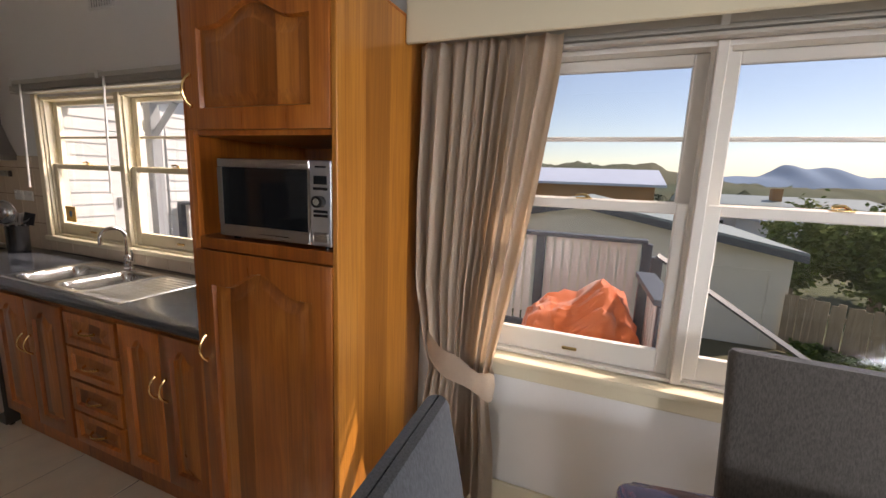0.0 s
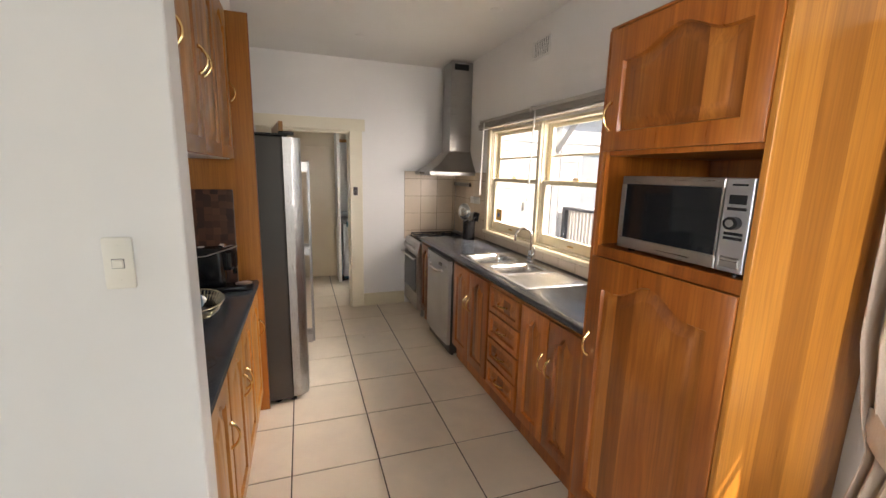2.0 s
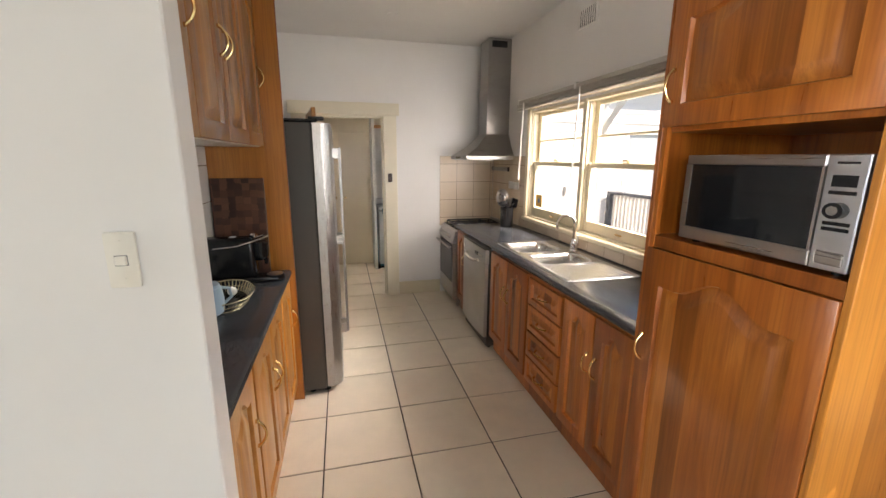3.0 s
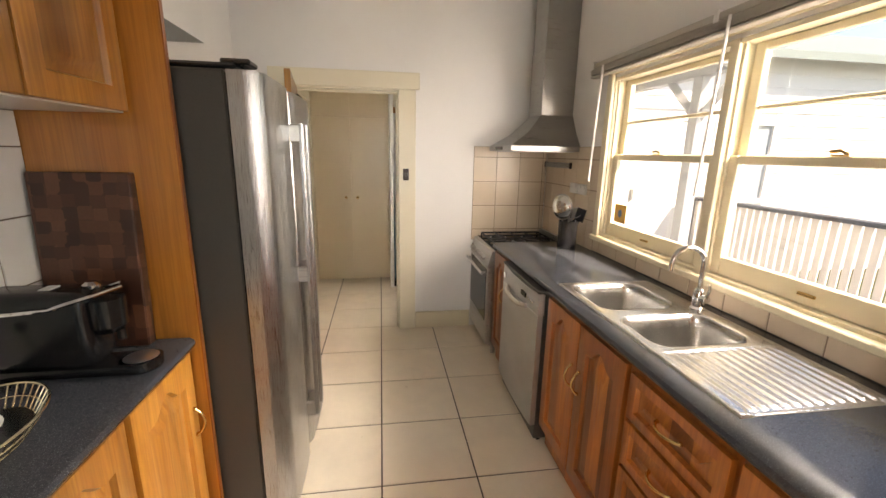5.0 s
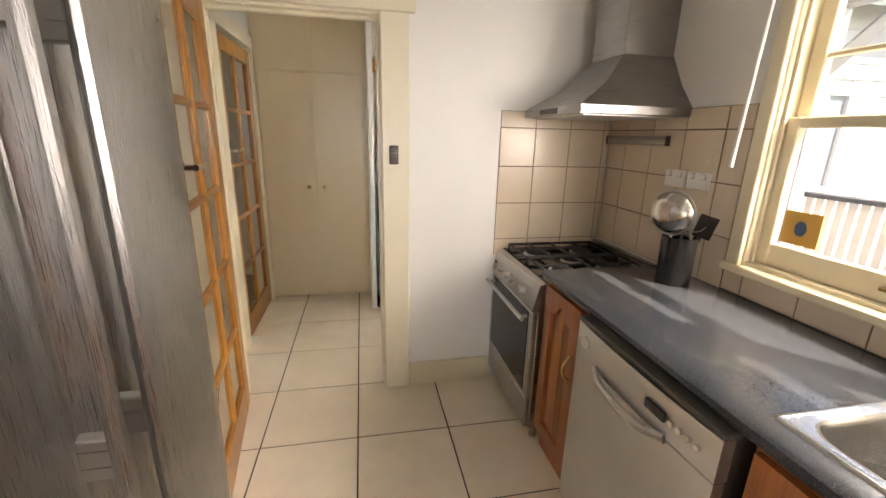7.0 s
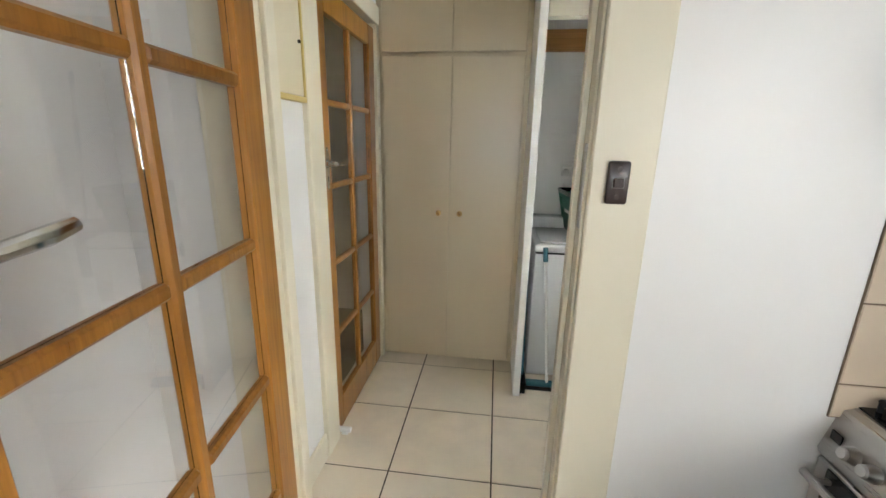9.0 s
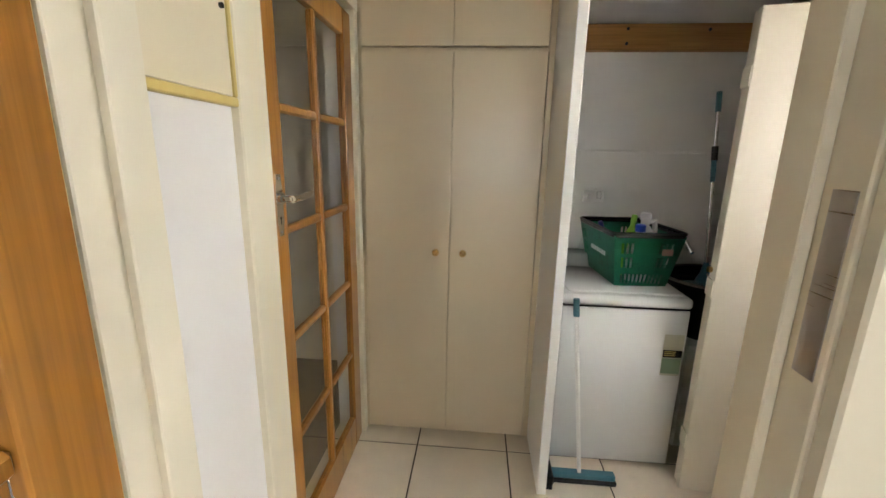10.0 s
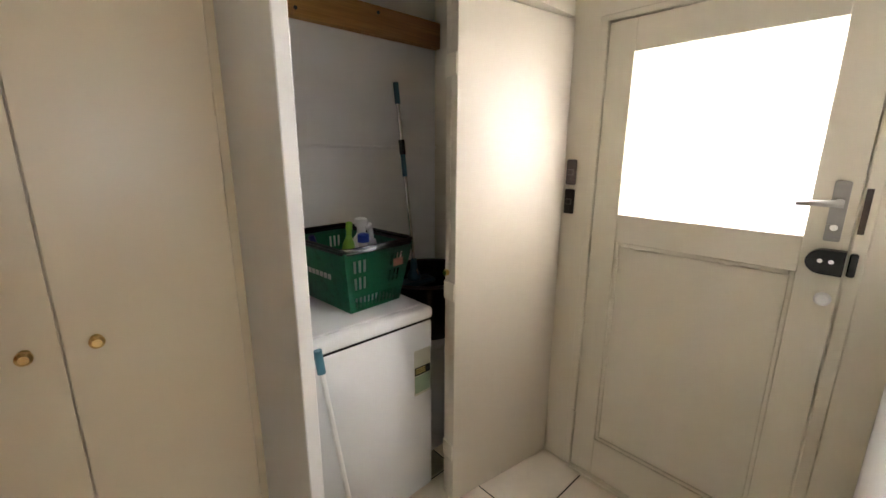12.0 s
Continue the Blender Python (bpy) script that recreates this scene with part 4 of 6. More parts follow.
# left side run
LX = -0.352
for y0, w, doors, lab in ((1.375, 0.36, [(0.012, 0.348, 1)], "timber base cabinet beside the white wall end, honey tone standing for window light"), (1.735, 0.74, [(0.012, 0.367, 1), (0.373, 0.728, -1)], "timber two-door base cabinet, honey tone standing for window light"), (2.475, 0.372, [(0.012, 0.36, 1)], "timber base cabinet beside the tall panel, honey tone standing for window light")):
    base_unit(lab, w, pose(LX, y0, 0, 0, 0, 90), doors, depth=0.38, top=0.852, timber=(WOODLIT, WOODLITP))
tp = thing("tall_end_panel", "tall honey timber end panel beside the fridge", "panel")
part("board", B(-0.744, -0.322, 2.85, 2.87, 0, 2.42, 0.002), WOODS, tp)
part("edge_strip", B(-0.322, -0.318, 2.851, 2.869, 0, 2.42), WOODC, tp)
uc = thing("wall_cabinet", "timber wall cabinet with arched panel doors, honey tone standing for window light", "cabinet", pose(-0.43, 1.375, 1.62, 0, 0, 90), "left wall cabinets")
part("body", B(0.001, 1.473, 0.021, 0.312, 0.004, 0.8), WOODLIT, uc)
part("underside", B(0.002, 1.472, 0.022, 0.311, 0, 0.004), WHITEP, uc, "white melamine underside")
for x0, x1, side in ((0.012, 0.36, 1), (0.368, 0.73, 1), (0.736, 1.098, -1), (1.105, 1.462, 1)):
    panel_door("door", x1 - x0, 0.79, x0, 0.004, uc, 0.05, (x1 - x0 - 0.03 if side > 0 else 0.03, 0.36), timber=(WOODLIT, WOODLITP))

# worktops
wt = thing("worktop", "dark grey speckled laminate worktop along the window", "worktop")
bm = bmesh.new()
prof = [(1.095 + 0.018, 0.864), (1.095 + 0.005, 0.868), (1.095, 0.88), (1.095 + 0.004, 0.893), (1.095 + 0.016, 0.9), (1.2, 0.9), (1.2, 0.864)]
part("front_edge", prism(bmesh.new(), prof, 1, 1.563, 4.238), BENCH, wt)
for y0, y1 in ((1.563, 2.23), (3.245, 4.238)):
    box(bm, 1.2, 1.62, y0, y1, 0.864, 0.9)
    box(bm, 1.62, W - 0.001, y0, y1, 0.864, 0.9)
box(bm, 1.62, W - 0.001, 2.23, 3.245, 0.864, 0.9)
bmesh.ops.remove_doubles(bm, verts=bm.verts[:], dist=1e-5)
part("slab", bm, BENCH, wt)
lw = thing("worktop", "dark grey speckled laminate worktop opposite the window", "worktop")
bm = bmesh.new()
prism(bm, [(-0.337 - 0.018, 0.854), (-0.337 - 0.005, 0.858), (-0.337, 0.87), (-0.337 - 0.004, 0.883), (-0.337 - 0.016, 0.89), (-0.744, 0.89), (-0.744, 0.854)], 1, 1.371, 2.849)
part("slab", bm, BENCH, lw)

# pantry with microwave niche
PX = 1.085
pt = thing("pantry_cabinet", "tall honey timber pantry with a microwave niche", "cabinet", pose(PX, 1.562, 0, 0, 0, RZ))
pw, ph = 0.657, 2.125
part("side_panel", B(pw - 0.02, pw, 0.0, 0.622, 0, ph, 0.002), WOODS, pt)
part("side_panel", B(0, 0.02, 0.0, 0.622, 0, ph, 0.002), WOODC, pt)
part("front_stile", B(0.02, 0.04, 0.002, 0.022, 0.1, ph), WOODC, pt)
part("back_board", B(0.02, pw - 0.02, 0.6, 0.622, 0.1, ph), WOODC, pt)
part("shelf", B(0.02, pw - 0.02, 0.004, 0.6, 1.25, 1.294, 0.002), WOODC, pt)
part("shelf", B(0.02, pw - 0.02, 0.02, 0.6, 1.655, 1.675, 0.002), WOODC, pt)
part("top_board", B(0, pw, 0.003, 0.62, ph, ph + 0.012, 0.003), WOODC, pt)
part("plinth", B(0.02, pw - 0.02, 0.04, 0.06, 0, 0.1), WOODC, pt)
panel_door("door", pw - 0.044, 1.142, 0.022, 0.105, pt, 0.07, (0.03, 0.76), 0.075, -0.006)
panel_door("door", pw - 0.044, 0.445, 0.022, 1.672, pt, 0.06, (0.03, 0.13), 0.07, -0.006)

mw = thing("microwave_oven", "stainless steel microwave oven with a dark glass door", "microwave", pose(PX + 0.012, 1.428, 1.2945, 0, 0, RZ))
mw.scale = (1, 1, 0.892)
part("case", B(0, 0.49, 0.012, 0.36, 0.014, 0.318, 0.006), STEEL, mw)
mbm = bmesh.new()
box(mbm, 0, 0.405, 0, 0.012, 0.014, 0.06, 0.003)
box(mbm, 0, 0.405, 0, 0.012, 0.285, 0.318, 0.003)
box(mbm, 0, 0.022, 0.0005, 0.012, 0.06, 0.285)
box(mbm, 0.398, 0.405, 0.0005, 0.012, 0.06, 0.285)
mdoor = part("door", mbm, STEEL, mw)
part("door_glass", B(0.022, 0.398, 0.002, 0.011, 0.06, 0.285), BGLASS, mdoor, "black oven glass")
cp = part("control_panel", B(0.408, 0.49, -0.001, 0.012, 0.014, 0.318, 0.003), ALU, mw)
part("display", B(0.425, 0.475, -0.003, -0.001, 0.235, 0.265), BGLASS, cp)
part("dial", rod((0.45, -0.001, 0.175), (0.45, -0.022, 0.175), 0.021, 20), BLACK, cp, "black dial with chrome ring")
part("dial_cap", rod((0.45, -0.022, 0.175), (0.45, -0.024, 0.175), 0.012, 20), CHROME, cp)
for z in (0.215, 0.135, 0.12):
    part("button", B(0.422, 0.478, -0.003, -0.001, z, z + 0.01, 0.001), BLACK, cp)
part("release_button", B(0.42, 0.48, -0.004, -0.001, 0.03, 0.065, 0.003), STEEL, cp)
part("print_bar", B(0.428, 0.472, -0.0016, -0.001, 0.293, 0.299), BLACK, cp)
for x in (0.04, 0.45):
    for y in (0.04, 0.32):
        part("foot", rod((x, y, 0), (x, y, 0.015), 0.012), BLACK, mw)

# ---- fridge ----
fr = thing("side_by_side_fridge", "stainless steel side-by-side fridge with dark grey sides", "fridge", pose(-0.07, 2.885, 0, 0, 0, 90))
FWD, FZ, SPL = 0.925, 1.785, 0.432
part("cabinet", B(0.004, FWD - 0.004, 0.105, 0.655, 0.03, FZ - 0.02, 0.006), FRIDGE, fr)
part("top_cap", B(0.01, FWD - 0.01, 0.07, 0.64, FZ - 0.02, FZ, 0.008), BLACK, fr)
part("hinge_cover", B(0.02, 0.11, 0.03, 0.12, FZ - 0.004, FZ + 0.014, 0.005), BLACK, fr)
part("hinge_cover", B(FWD - 0.11, FWD - 0.02, 0.03, 0.12, FZ - 0.004, FZ + 0.014, 0.005), BLACK, fr)
part("kick_grille", B(0.02, FWD - 0.02, 0.08, 0.12, 0.012, 0.05, 0.004), BLACK, fr)


def fridge_door(x0, x1, hx):
    """A door with a softly rounded front and a rounded outer corner."""
    bm = bmesh.new()
    n, pts = 16, []
    for k in range(n + 1):
        u = k / n
        x = x0 + (x1 - x0) * u
        e = min(u, 1 - u) * (x1 - x0)
        y = 0.0 + 0.05 * max(0.0, 1 - e / 0.055) ** 2 - 0.006 * math.sin(math.pi * u)
        pts.append((x, y))
    pts += [(x1, 0.098), (x0, 0.098)]
    prism(bm, pts, 2, 0.05, FZ - 0.022)
    d = part("door", bm, STEELV, fr)
    part("gasket", B(x0 + 0.01, x1 - 0.01, 0.098, 0.106, 0.06, FZ - 0.03), BLACK, d)
    hm = bmesh.new()
    prism(hm, [(hx - 0.013, -0.042), (hx + 0.013, -0.042), (hx + 0.014, -0.052), (hx + 0.007, -0.06), (hx - 0.007, -0.06), (hx - 0.014, -0.052)], 2, 0.28, 1.63)
    h = part("handle", hm, STEELV, d, "long steel bar handle")
    for z in (0.3, 0.98, 1.585):
        part("bracket", B(hx - 0.012, hx + 0.012, -0.044, 0.004, z - 0.03, z + 0.04, 0.003), STEEL, h)
    return d


fridge_door(0.0, SPL - 0.003, SPL - 0.05)
fridge_door(SPL + 0.003, FWD, SPL + 0.05)
part("badge", B(FWD - 0.09, FWD - 0.05, -0.006, 0.001, 1.66, 1.672, 0.002), CHROME, fr)
for x in (0.06, FWD - 0.06):
    part("foot", rod((x, 0.2, 0), (x, 0.2, 0.031), 0.022), BLACK, fr)
    part("foot", rod((x, 0.58, 0), (x, 0.58, 0.031), 0.022), BLACK, fr)

# ---- cooker, hood, dishwasher ----
st = thing("cooker", "freestanding stainless steel gas cooker", "cooker", pose(1.068, 4.835, 0, 0, 0, RZ))
st.scale = (1, 1, 0.95)
part("body", B(0.002, 0.588, 0.03, 0.625, 0.09, 0.80, 0.004), STEEL, st)
part("panel", prism(bmesh.new(), [(0.005, 0.735), (0.0, 0.75), (0.028, 0.868), (0.05, 0.874), (0.05, 0.735)], 0, 0.0, 0.59), STEEL, st, "steel control panel")
part("hob", B(0.0, 0.59, 0.045, 0.636, 0.8, 0.876, 0.004), STEEL, st)
part("hob_plate", B(0.008, 0.582, 0.055, 0.61, 0.874, 0.8805, 0.003), BGLASS, st, "black enamel hob")
part("upstand", B(0.0, 0.59, 0.61, 0.638, 0.876, 0.93, 0.003), STEEL, st)
od = part("oven_door", B(0.006, 0.584, 0.005, 0.03, 0.265, 0.725, 0.004), STEEL, st)
part("oven_glass", B(0.045, 0.545, 0.001, 0.006, 0.29, 0.718, 0.001), BGLASS, od, "black oven glass")
hm = bmesh.new()
sweep(hm, [(0.03, -0.035, 0.69), (0.56, -0.035, 0.69)], 0.011, 12)
for x in (0.06, 0.53):
    sweep(hm, [(x, 0.006, 0.69), (x, -0.035, 0.69)], 0.008, 8)
part("handle", hm, STEEL, od)
part("drawer", B(0.006, 0.584, 0.008, 0.03, 0.095, 0.258, 0.004), STEEL, st)
for x in (0.085, 0.138, 0.25, 0.315, 0.38, 0.448):
    k = part("knob", lathe([(0.0, 0.03), (0.012, 0.03), (0.016, 0.026), (0.019, 0.006), (0.022, 0.0)], 16), STEEL, st, "steel control knob")
    k.matrix_basis = pose(x, 0.011, 0.792, 77)
part("clock", B(0.02, 0.05, 0.008, 0.012, 0.79, 0.815), BLACK, st)
for x, y, r in ((0.15, 0.2, 0.05), (0.44, 0.2, 0.04), (0.15, 0.46, 0.04), (0.44, 0.46, 0.05), (0.295, 0.33, 0.035)):
    b_ = part("burner", lathe([(r + 0.01, 0.882), (r, 0.9), (r * 0.8, 0.902), (r * 0.75, 0.908), (0, 0.909)], 20), IRON, st)
    b_r = part("burner_ring", lathe([(r + 0.022, 0.881), (r + 0.02, 0.888), (r + 0.011, 0.89), (r + 0.01, 0.883)], 20), ALU, st, "bare aluminium burner ring")
    b_r.location = (x, y, 0)
    b_.location = (x, y, 0)
for x0 in (0.03, 0.305):
    g = bmesh.new()
    x1, y0, y1, z = x0 + 0.255, 0.085, 0.585, 0.908
    sweep(g, [(x0, y0, z), (x1, y0, z), (x1, y1, z), (x0, y1, z)], 0.008, 6, True)
    xm_ = (x0 + x1) / 2
    sweep(g, [(xm_, y0, z), (xm_, y1, z)], 0.006, 6)
    for yy in (0.2, 0.33, 0.46):
        sweep(g, [(x0, yy, z), (x1, yy, z)], 0.006, 6)
    for xx in (x0, x1):
        for yy in (y0, y1):
            sweep(g, [(xx, yy, z), (xx, yy, 0.882)], 0.006, 6)
    part("pan_support", g, IRON, st)
for x in (0.05, 0.54):
    for y in (0.08, 0.56):
        part("foot", rod((x, y, 0), (x, y, 0.092), 0.018), STEEL, st)

hd = thing("range_hood", "stainless steel canopy range hood with a square chimney", "range hood")
bm = bmesh.new()
hy0, hy1, hx0, hx1 = 4.255, 4.825, 1.2, W - 0.001
lo = [(hx0, hy0), (hx1, hy0), (hx1, hy1), (hx0, hy1)]
hi = [(1.462, 4.415), (hx1, 4.415), (hx1, 4.675), (1.462, 4.675)]
v0 = [bm.verts.new((x, y, 1.585)) for x, y in lo]
mid_ = [bm.verts.new((hx0 + (p[0] - hx0) * 0.55 if p[0] < 1.6 else p[0], q[1] + (p[1] - q[1]) * 0.5, 1.585 + 0.22 * 0.42)) for p, q in zip(hi, lo)]
v1 = [bm.verts.new((x, y, 1.805)) for x, y in hi]
for a, c in ((v0, mid_), (mid_, v1)):
    bridge(bm, a, c)
bm.faces.new(v1)
bm.faces.new(v0[::-1])
part("canopy", bm, STEELH, hd)
part("lip", B(hx0 - 0.004, hx1, hy0 - 0.004, hy1 + 0.003, 1.548, 1.586, 0.003), STEELH, hd)
part("filter", B(hx0 + 0.03, hx1 - 0.03, hy0 + 0.03, hy1 - 0.03, 1.544, 1.549), ALU, hd)
part("chimney", B(1.462, W - 0.002, 4.415, 4.675, 1.805, 2.25, 0.003), STEELH, hd)
part("chimney_top", B(1.466, W - 0.002, 4.419, 4.671, 2.25, 2.725, 0.003), STEELH, hd)
part("chimney_vent", B(1.50, 1.66, 4.416, 4.42, 2.64, 2.70), BLACK, hd)
part("control_strip", B(hx0 - 0.006, hx0 - 0.003, 4.45, 4.63, 1.556, 1.578), BLACK, hd)

dw = thing("dishwasher", "silver freestanding dishwasher under the worktop", "dishwasher", pose(1.062, 3.872, 0, 0, 0, RZ))
part("body", B(0.004, 0.596, 0.04, 0.6, 0.012, 0.858, 0.004), FRIDGE, dw)
bm = bmesh.new()
outl = [(0.003 + 0.594 * k / 12, 0.012 - 0.012 * math.sin(math.pi * k / 12)) for k in range(13)]
prism(bm, outl + [(0.597, 0.04), (0.003, 0.04)], 2, 0.1, 0.728)
dd = part("door", bm, ALU, dw)
bm = bmesh.new()
prism(bm, outl + [(0.597, 0.045), (0.003, 0.045)], 2, 0.731, 0.842)
cpd = part("control_panel", bm, ALU, dw)
bm = bmesh.new()
sweep(bm, [(0.14, 0.0, 0.735), (0.2, -0.024, 0.722), (0.3, -0.03, 0.718), (0.4, -0.024, 0.722), (0.46, 0.0, 0.735)], 0.013, 10)
part("handle", bm, STEEL, dd)
part("badge", rod((0.07, 0.004, 0.79), (0.07, -0.004, 0.79), 0.022, 20), CHROME, cpd)
part("display", B(0.38, 0.45, -0.006, 0.002, 0.775, 0.8), BGLASS, cpd)
for i in range(4):
    part("button", rod((0.47 + i * 0.027, 0.006, 0.787), (0.47 + i * 0.027, -0.005, 0.787), 0.008), CHROME, cpd)
part("worktop_lid", B(0.0, 0.6, 0.006, 0.6, 0.845, 0.86, 0.003), FRIDGE, dw)
part("kick", B(0.01, 0.59, 0.06, 0.08, 0, 0.1), BLACK, dw)

# ---- sink and tap ----


def smooth01(v):
    v = min(max(v, 0.0), 1.0)
    return v * v * (3 - 2 * v)


def sink_height(x, y):
    z = 0.004
    for (x0, x1, y0, y1, r, depth) in ((1.205, 1.545, 2.905, 3.235, 0.07, 0.165), (1.215, 1.585, 2.575, 2.835, 0.06, 0.15)):
        cx, cy = (x0 + x1) / 2, (y0 + y1) / 2
        qx, qy = abs(x - cx) - (x1 - x0) / 2 + r, abs(y - cy) - (y1 - y0) / 2 + r
        sd = math.hypot(max(qx, 0), max(qy, 0)) + min(max(qx, qy), 0) - r
        z -= depth * smooth01(-sd / 0.035) + 0.012 * smooth01(-(sd + 0.035) / 0.1)
        z -= 0.003 * smooth01((0.012 - sd) / 0.012)
    if y < 2.54 and 1.2 < x < 1.615:
        z += 0.0045 * (0.5 + 0.5 * math.cos((x - 1.2) * math.tau / 0.034)) * smooth01((2.54 - y) / 0.02) * smooth01((y - 2.225) / 0.015) - 0.004
    e = min(x - 1.165, 1.645 - x, y - 2.205, 3.268 - y)
    return z + 0.003 * smooth01(1 - abs(e - 0.008) / 0.008) - 0.006 * smooth01(1 - e / 0.005)


sx, sy = np.arange(1.165, 1.6451, 0.005), np.arange(2.205, 3.2681, 0.0055)
sv = [(float(x), float(y), 0.9005 + sink_height(float(x), float(y))) for x in sx for y in sy]
ny = len(sy)
sf = [(i * ny + j, (i + 1) * ny + j, (i + 1) * ny + j + 1, i * ny + j + 1) for i in range(len(sx) - 1) for j in range(ny - 1)]
sme = bpy.data.meshes.new("basin")
sme.from_pydata(sv, [], sf)
for p in sme.polygons:
    p.use_smooth = True
sme.materials.append(STEELD)
snk = thing("kitchen_sink", "stainless steel double-bowl sink with ribbed drainer", "sink")
part("basin", sme, None, snk)
for x, y in ((1.38, 3.07), (1.45, 2.7)):
    wz = 0.9005 + sink_height(x, y)
    part("waste", lathe([(0, 0.0), (0.018, 0.0005), (0.032, 0.003), (0.036, 0.0)], 20, at=(x, y, wz + 0.001)), CHROME, snk)
tap = thing("mixer_tap", "chrome gooseneck mixer tap at the sink", "tap", pose(1.612, 2.885, 0.902))
bm = lathe([(0.03, 0.0), (0.03, 0.006), (0.024, 0.014), (0.023, 0.07), (0.02, 0.085), (0.014, 0.092), (0, 0.093)], 20)
part("body", bm, CHROME, tap)
bm = bmesh.new()
path = [(0, 0, 0.085), (0, 0, 0.2)] + [(-0.065 + 0.065 * math.cos(a), 0.01 * (1 - math.cos(a)), 0.2 + 0.065 * math.sin(a)) for a in [math.pi * k / 10 for k in range(1, 11)]] + [(-0.13, 0.02, 0.165)]
sweep(bm, path, 0.011, 12)
part("spout", bm, CHROME, tap)
bm = bmesh.new()
sweep(bm, [(0, 0.0, 0.05), (0.0, -0.045, 0.055)], 0.016, 12)
sweep(bm, [(0, -0.04, 0.06), (0.0, -0.05, 0.1), (-0.01, -0.055, 0.125)], [0.008, 0.006, 0.007], 10)
part("lever", bm, CHROME, tap)

# ---- utensils, rail, outlets ----
ut = thing("utensil_crock", "dark utensil holder beside the cooker", "utensil holder", pose(1.56, 4.03, 0.9))
part("crock", lathe([(0, 0.0), (0.058, 0.0), (0.062, 0.006), (0.064, 0.19), (0.06, 0.192), (0.056, 0.01), (0, 0.009)], 28), BLACK, ut)


def utensil(kind, m):
    u = thing(kind, {"sieve": "round steel wire sieve standing in the holder", "ladle": "steel ladle standing in the holder", "spatula": "black spatula standing in the holder", "whisk": "steel slotted turner in the holder"}[kind], kind, m, "utensils in the holder")
    part("handle", sweep(bmesh.new(), [(0, 0, 0), (0, 0, 0.2)], 0.005, 8), STEEL if kind != "spatula" else BLACK, u)
    if kind == "sieve":
        bm = bmesh.new()
        sweep(bm, [(0.085 * math.cos(a), 0, 0.275 + 0.085 * math.sin(a)) for a in [k * math.tau / 24 for k in range(24)]], 0.005, 6, True)
        part("rim", bm, STEEL, u)
        bm = bmesh.new()
        lathe([(0.083, 0), (0.07, 0.022), (0.045, 0.038), (0, 0.045)], 24, bm)
        bmesh.ops.rotate(bm, verts=bm.verts[:], matrix=Matrix.Rotation(radians(90), 3, "X"))
        bmesh.ops.translate(bm, verts=bm.verts[:], vec=(0, 0, 0.275))
        part("bowl", bm, STEELD, u)
    elif kind == "ladle":
        bm = lathe([(0, -0.03), (0.025, -0.024), (0.04, 0.0), (0.042, 0.012)], 18)
        b2 = part("bowl", bm, STEEL, u)
        b2.matrix_basis = pose(0, -0.02, 0.235, 60)
    else:
        bm = B(-0.032, 0.032, -0.003, 0.003, 0.19, 0.28, 0.002)
        part("blade", bm, BLACK if kind == "spatula" else STEEL, u)
        if kind == "whisk":
            for x in (-0.016, 0, 0.016):
                part("slot", B(x - 0.003, x + 0.003, -0.0035, 0.0035, 0.21, 0.265), BLACK, u)


utensil("sieve", pose(1.53, 4.015, 0.91, 2, -6, -68))
utensil("ladle", pose(1.565, 4.02, 0.91, -12, 6, -60))
utensil("spatula", pose(1.59, 4.03, 0.91, 4, 14, -50))
utensil("whisk", pose(1.565, 4.05, 0.91, 5, 8, -70))
kr = thing("knife_rail", "narrow steel knife rail on the splashback", "rail", pose(W - 0.008, 4.58, 1.448, 0, 0, -90))
part("bar", B(-0.235, 0.235, -0.018, 0, -0.02, 0.02, 0.003), STEELH, kr)
for x in (-0.238, 0.225):
    part("end_cap", B(x, x + 0.013, -0.021, 0, -0.022, 0.022, 0.003), BROWNP, kr)
for y in (4.27, 4.14):
    switch_plate("power_outlet", "white double power outlet on the splashback", pose(W - 0.007, y, 1.292, 0, 0, -90), 0.115, 0.072, WHITEP, ((-0.03, -0.005, 0.006), (0.03, -0.005, 0.006)), ((-0.03, 0.02), (0.03, 0.02)))

# ---- things on the left worktop ----
LB = 0.8905
WOODK = bpy.data.materials.new("end_grain")
WOODK.use_nodes = True
nt = WOODK.node_tree
bb = nt.nodes["Principled BSDF"]
vv = coords(nt, (1, 1, 1), False)
vor = nt.nodes.new("ShaderNodeTexVoronoi")
vor.distance = "CHEBYCHEV"
vor.inputs["Scale"].default_value, vor.inputs["Randomness"].default_value = 26, 0.35
nt.links.new(vv, vor.inputs["Vector"])
sepk = nt.nodes.new("ShaderNodeSeparateColor")
nt.links.new(vor.outputs["Color"], sepk.inputs[0])
rk = ramp(nt, [(0.0, (0.035, 0.012, 0.006)), (0.5, (0.085, 0.03, 0.015)), (1.0, (0.17, 0.07, 0.035))])
nt.links.new(sepk.outputs[0], rk.inputs[0])
nt.links.new(mixc(nt, scaled(nt, tex_noise(nt, vv, 120, 3), 0, 0.5), rk.outputs[0], (0.05, 0.02, 0.01)), bb.inputs["Base Color"])
bb.inputs["Roughness"].default_value = 0.4
cb = thing("chopping_board", "large dark end-grain chopping board leaning on the panel", "chopping board", pose(-0.59, 2.835, LB, -3))
part("slab", B(-0.14, 0.14, -0.042, 0, 0, 0.555, 0.004), WOODK, cb)
cf = thing("coffee_machine", "black capsule coffee machine on the worktop", "coffee machine", pose(-0.625, 2.655, LB, 0, 0, 90))
bm = B(-0.06, 0.06, -0.14, 0.14, 0.03, 0.25, 0.03, 4)
part("body", bm, BLACK, cf)
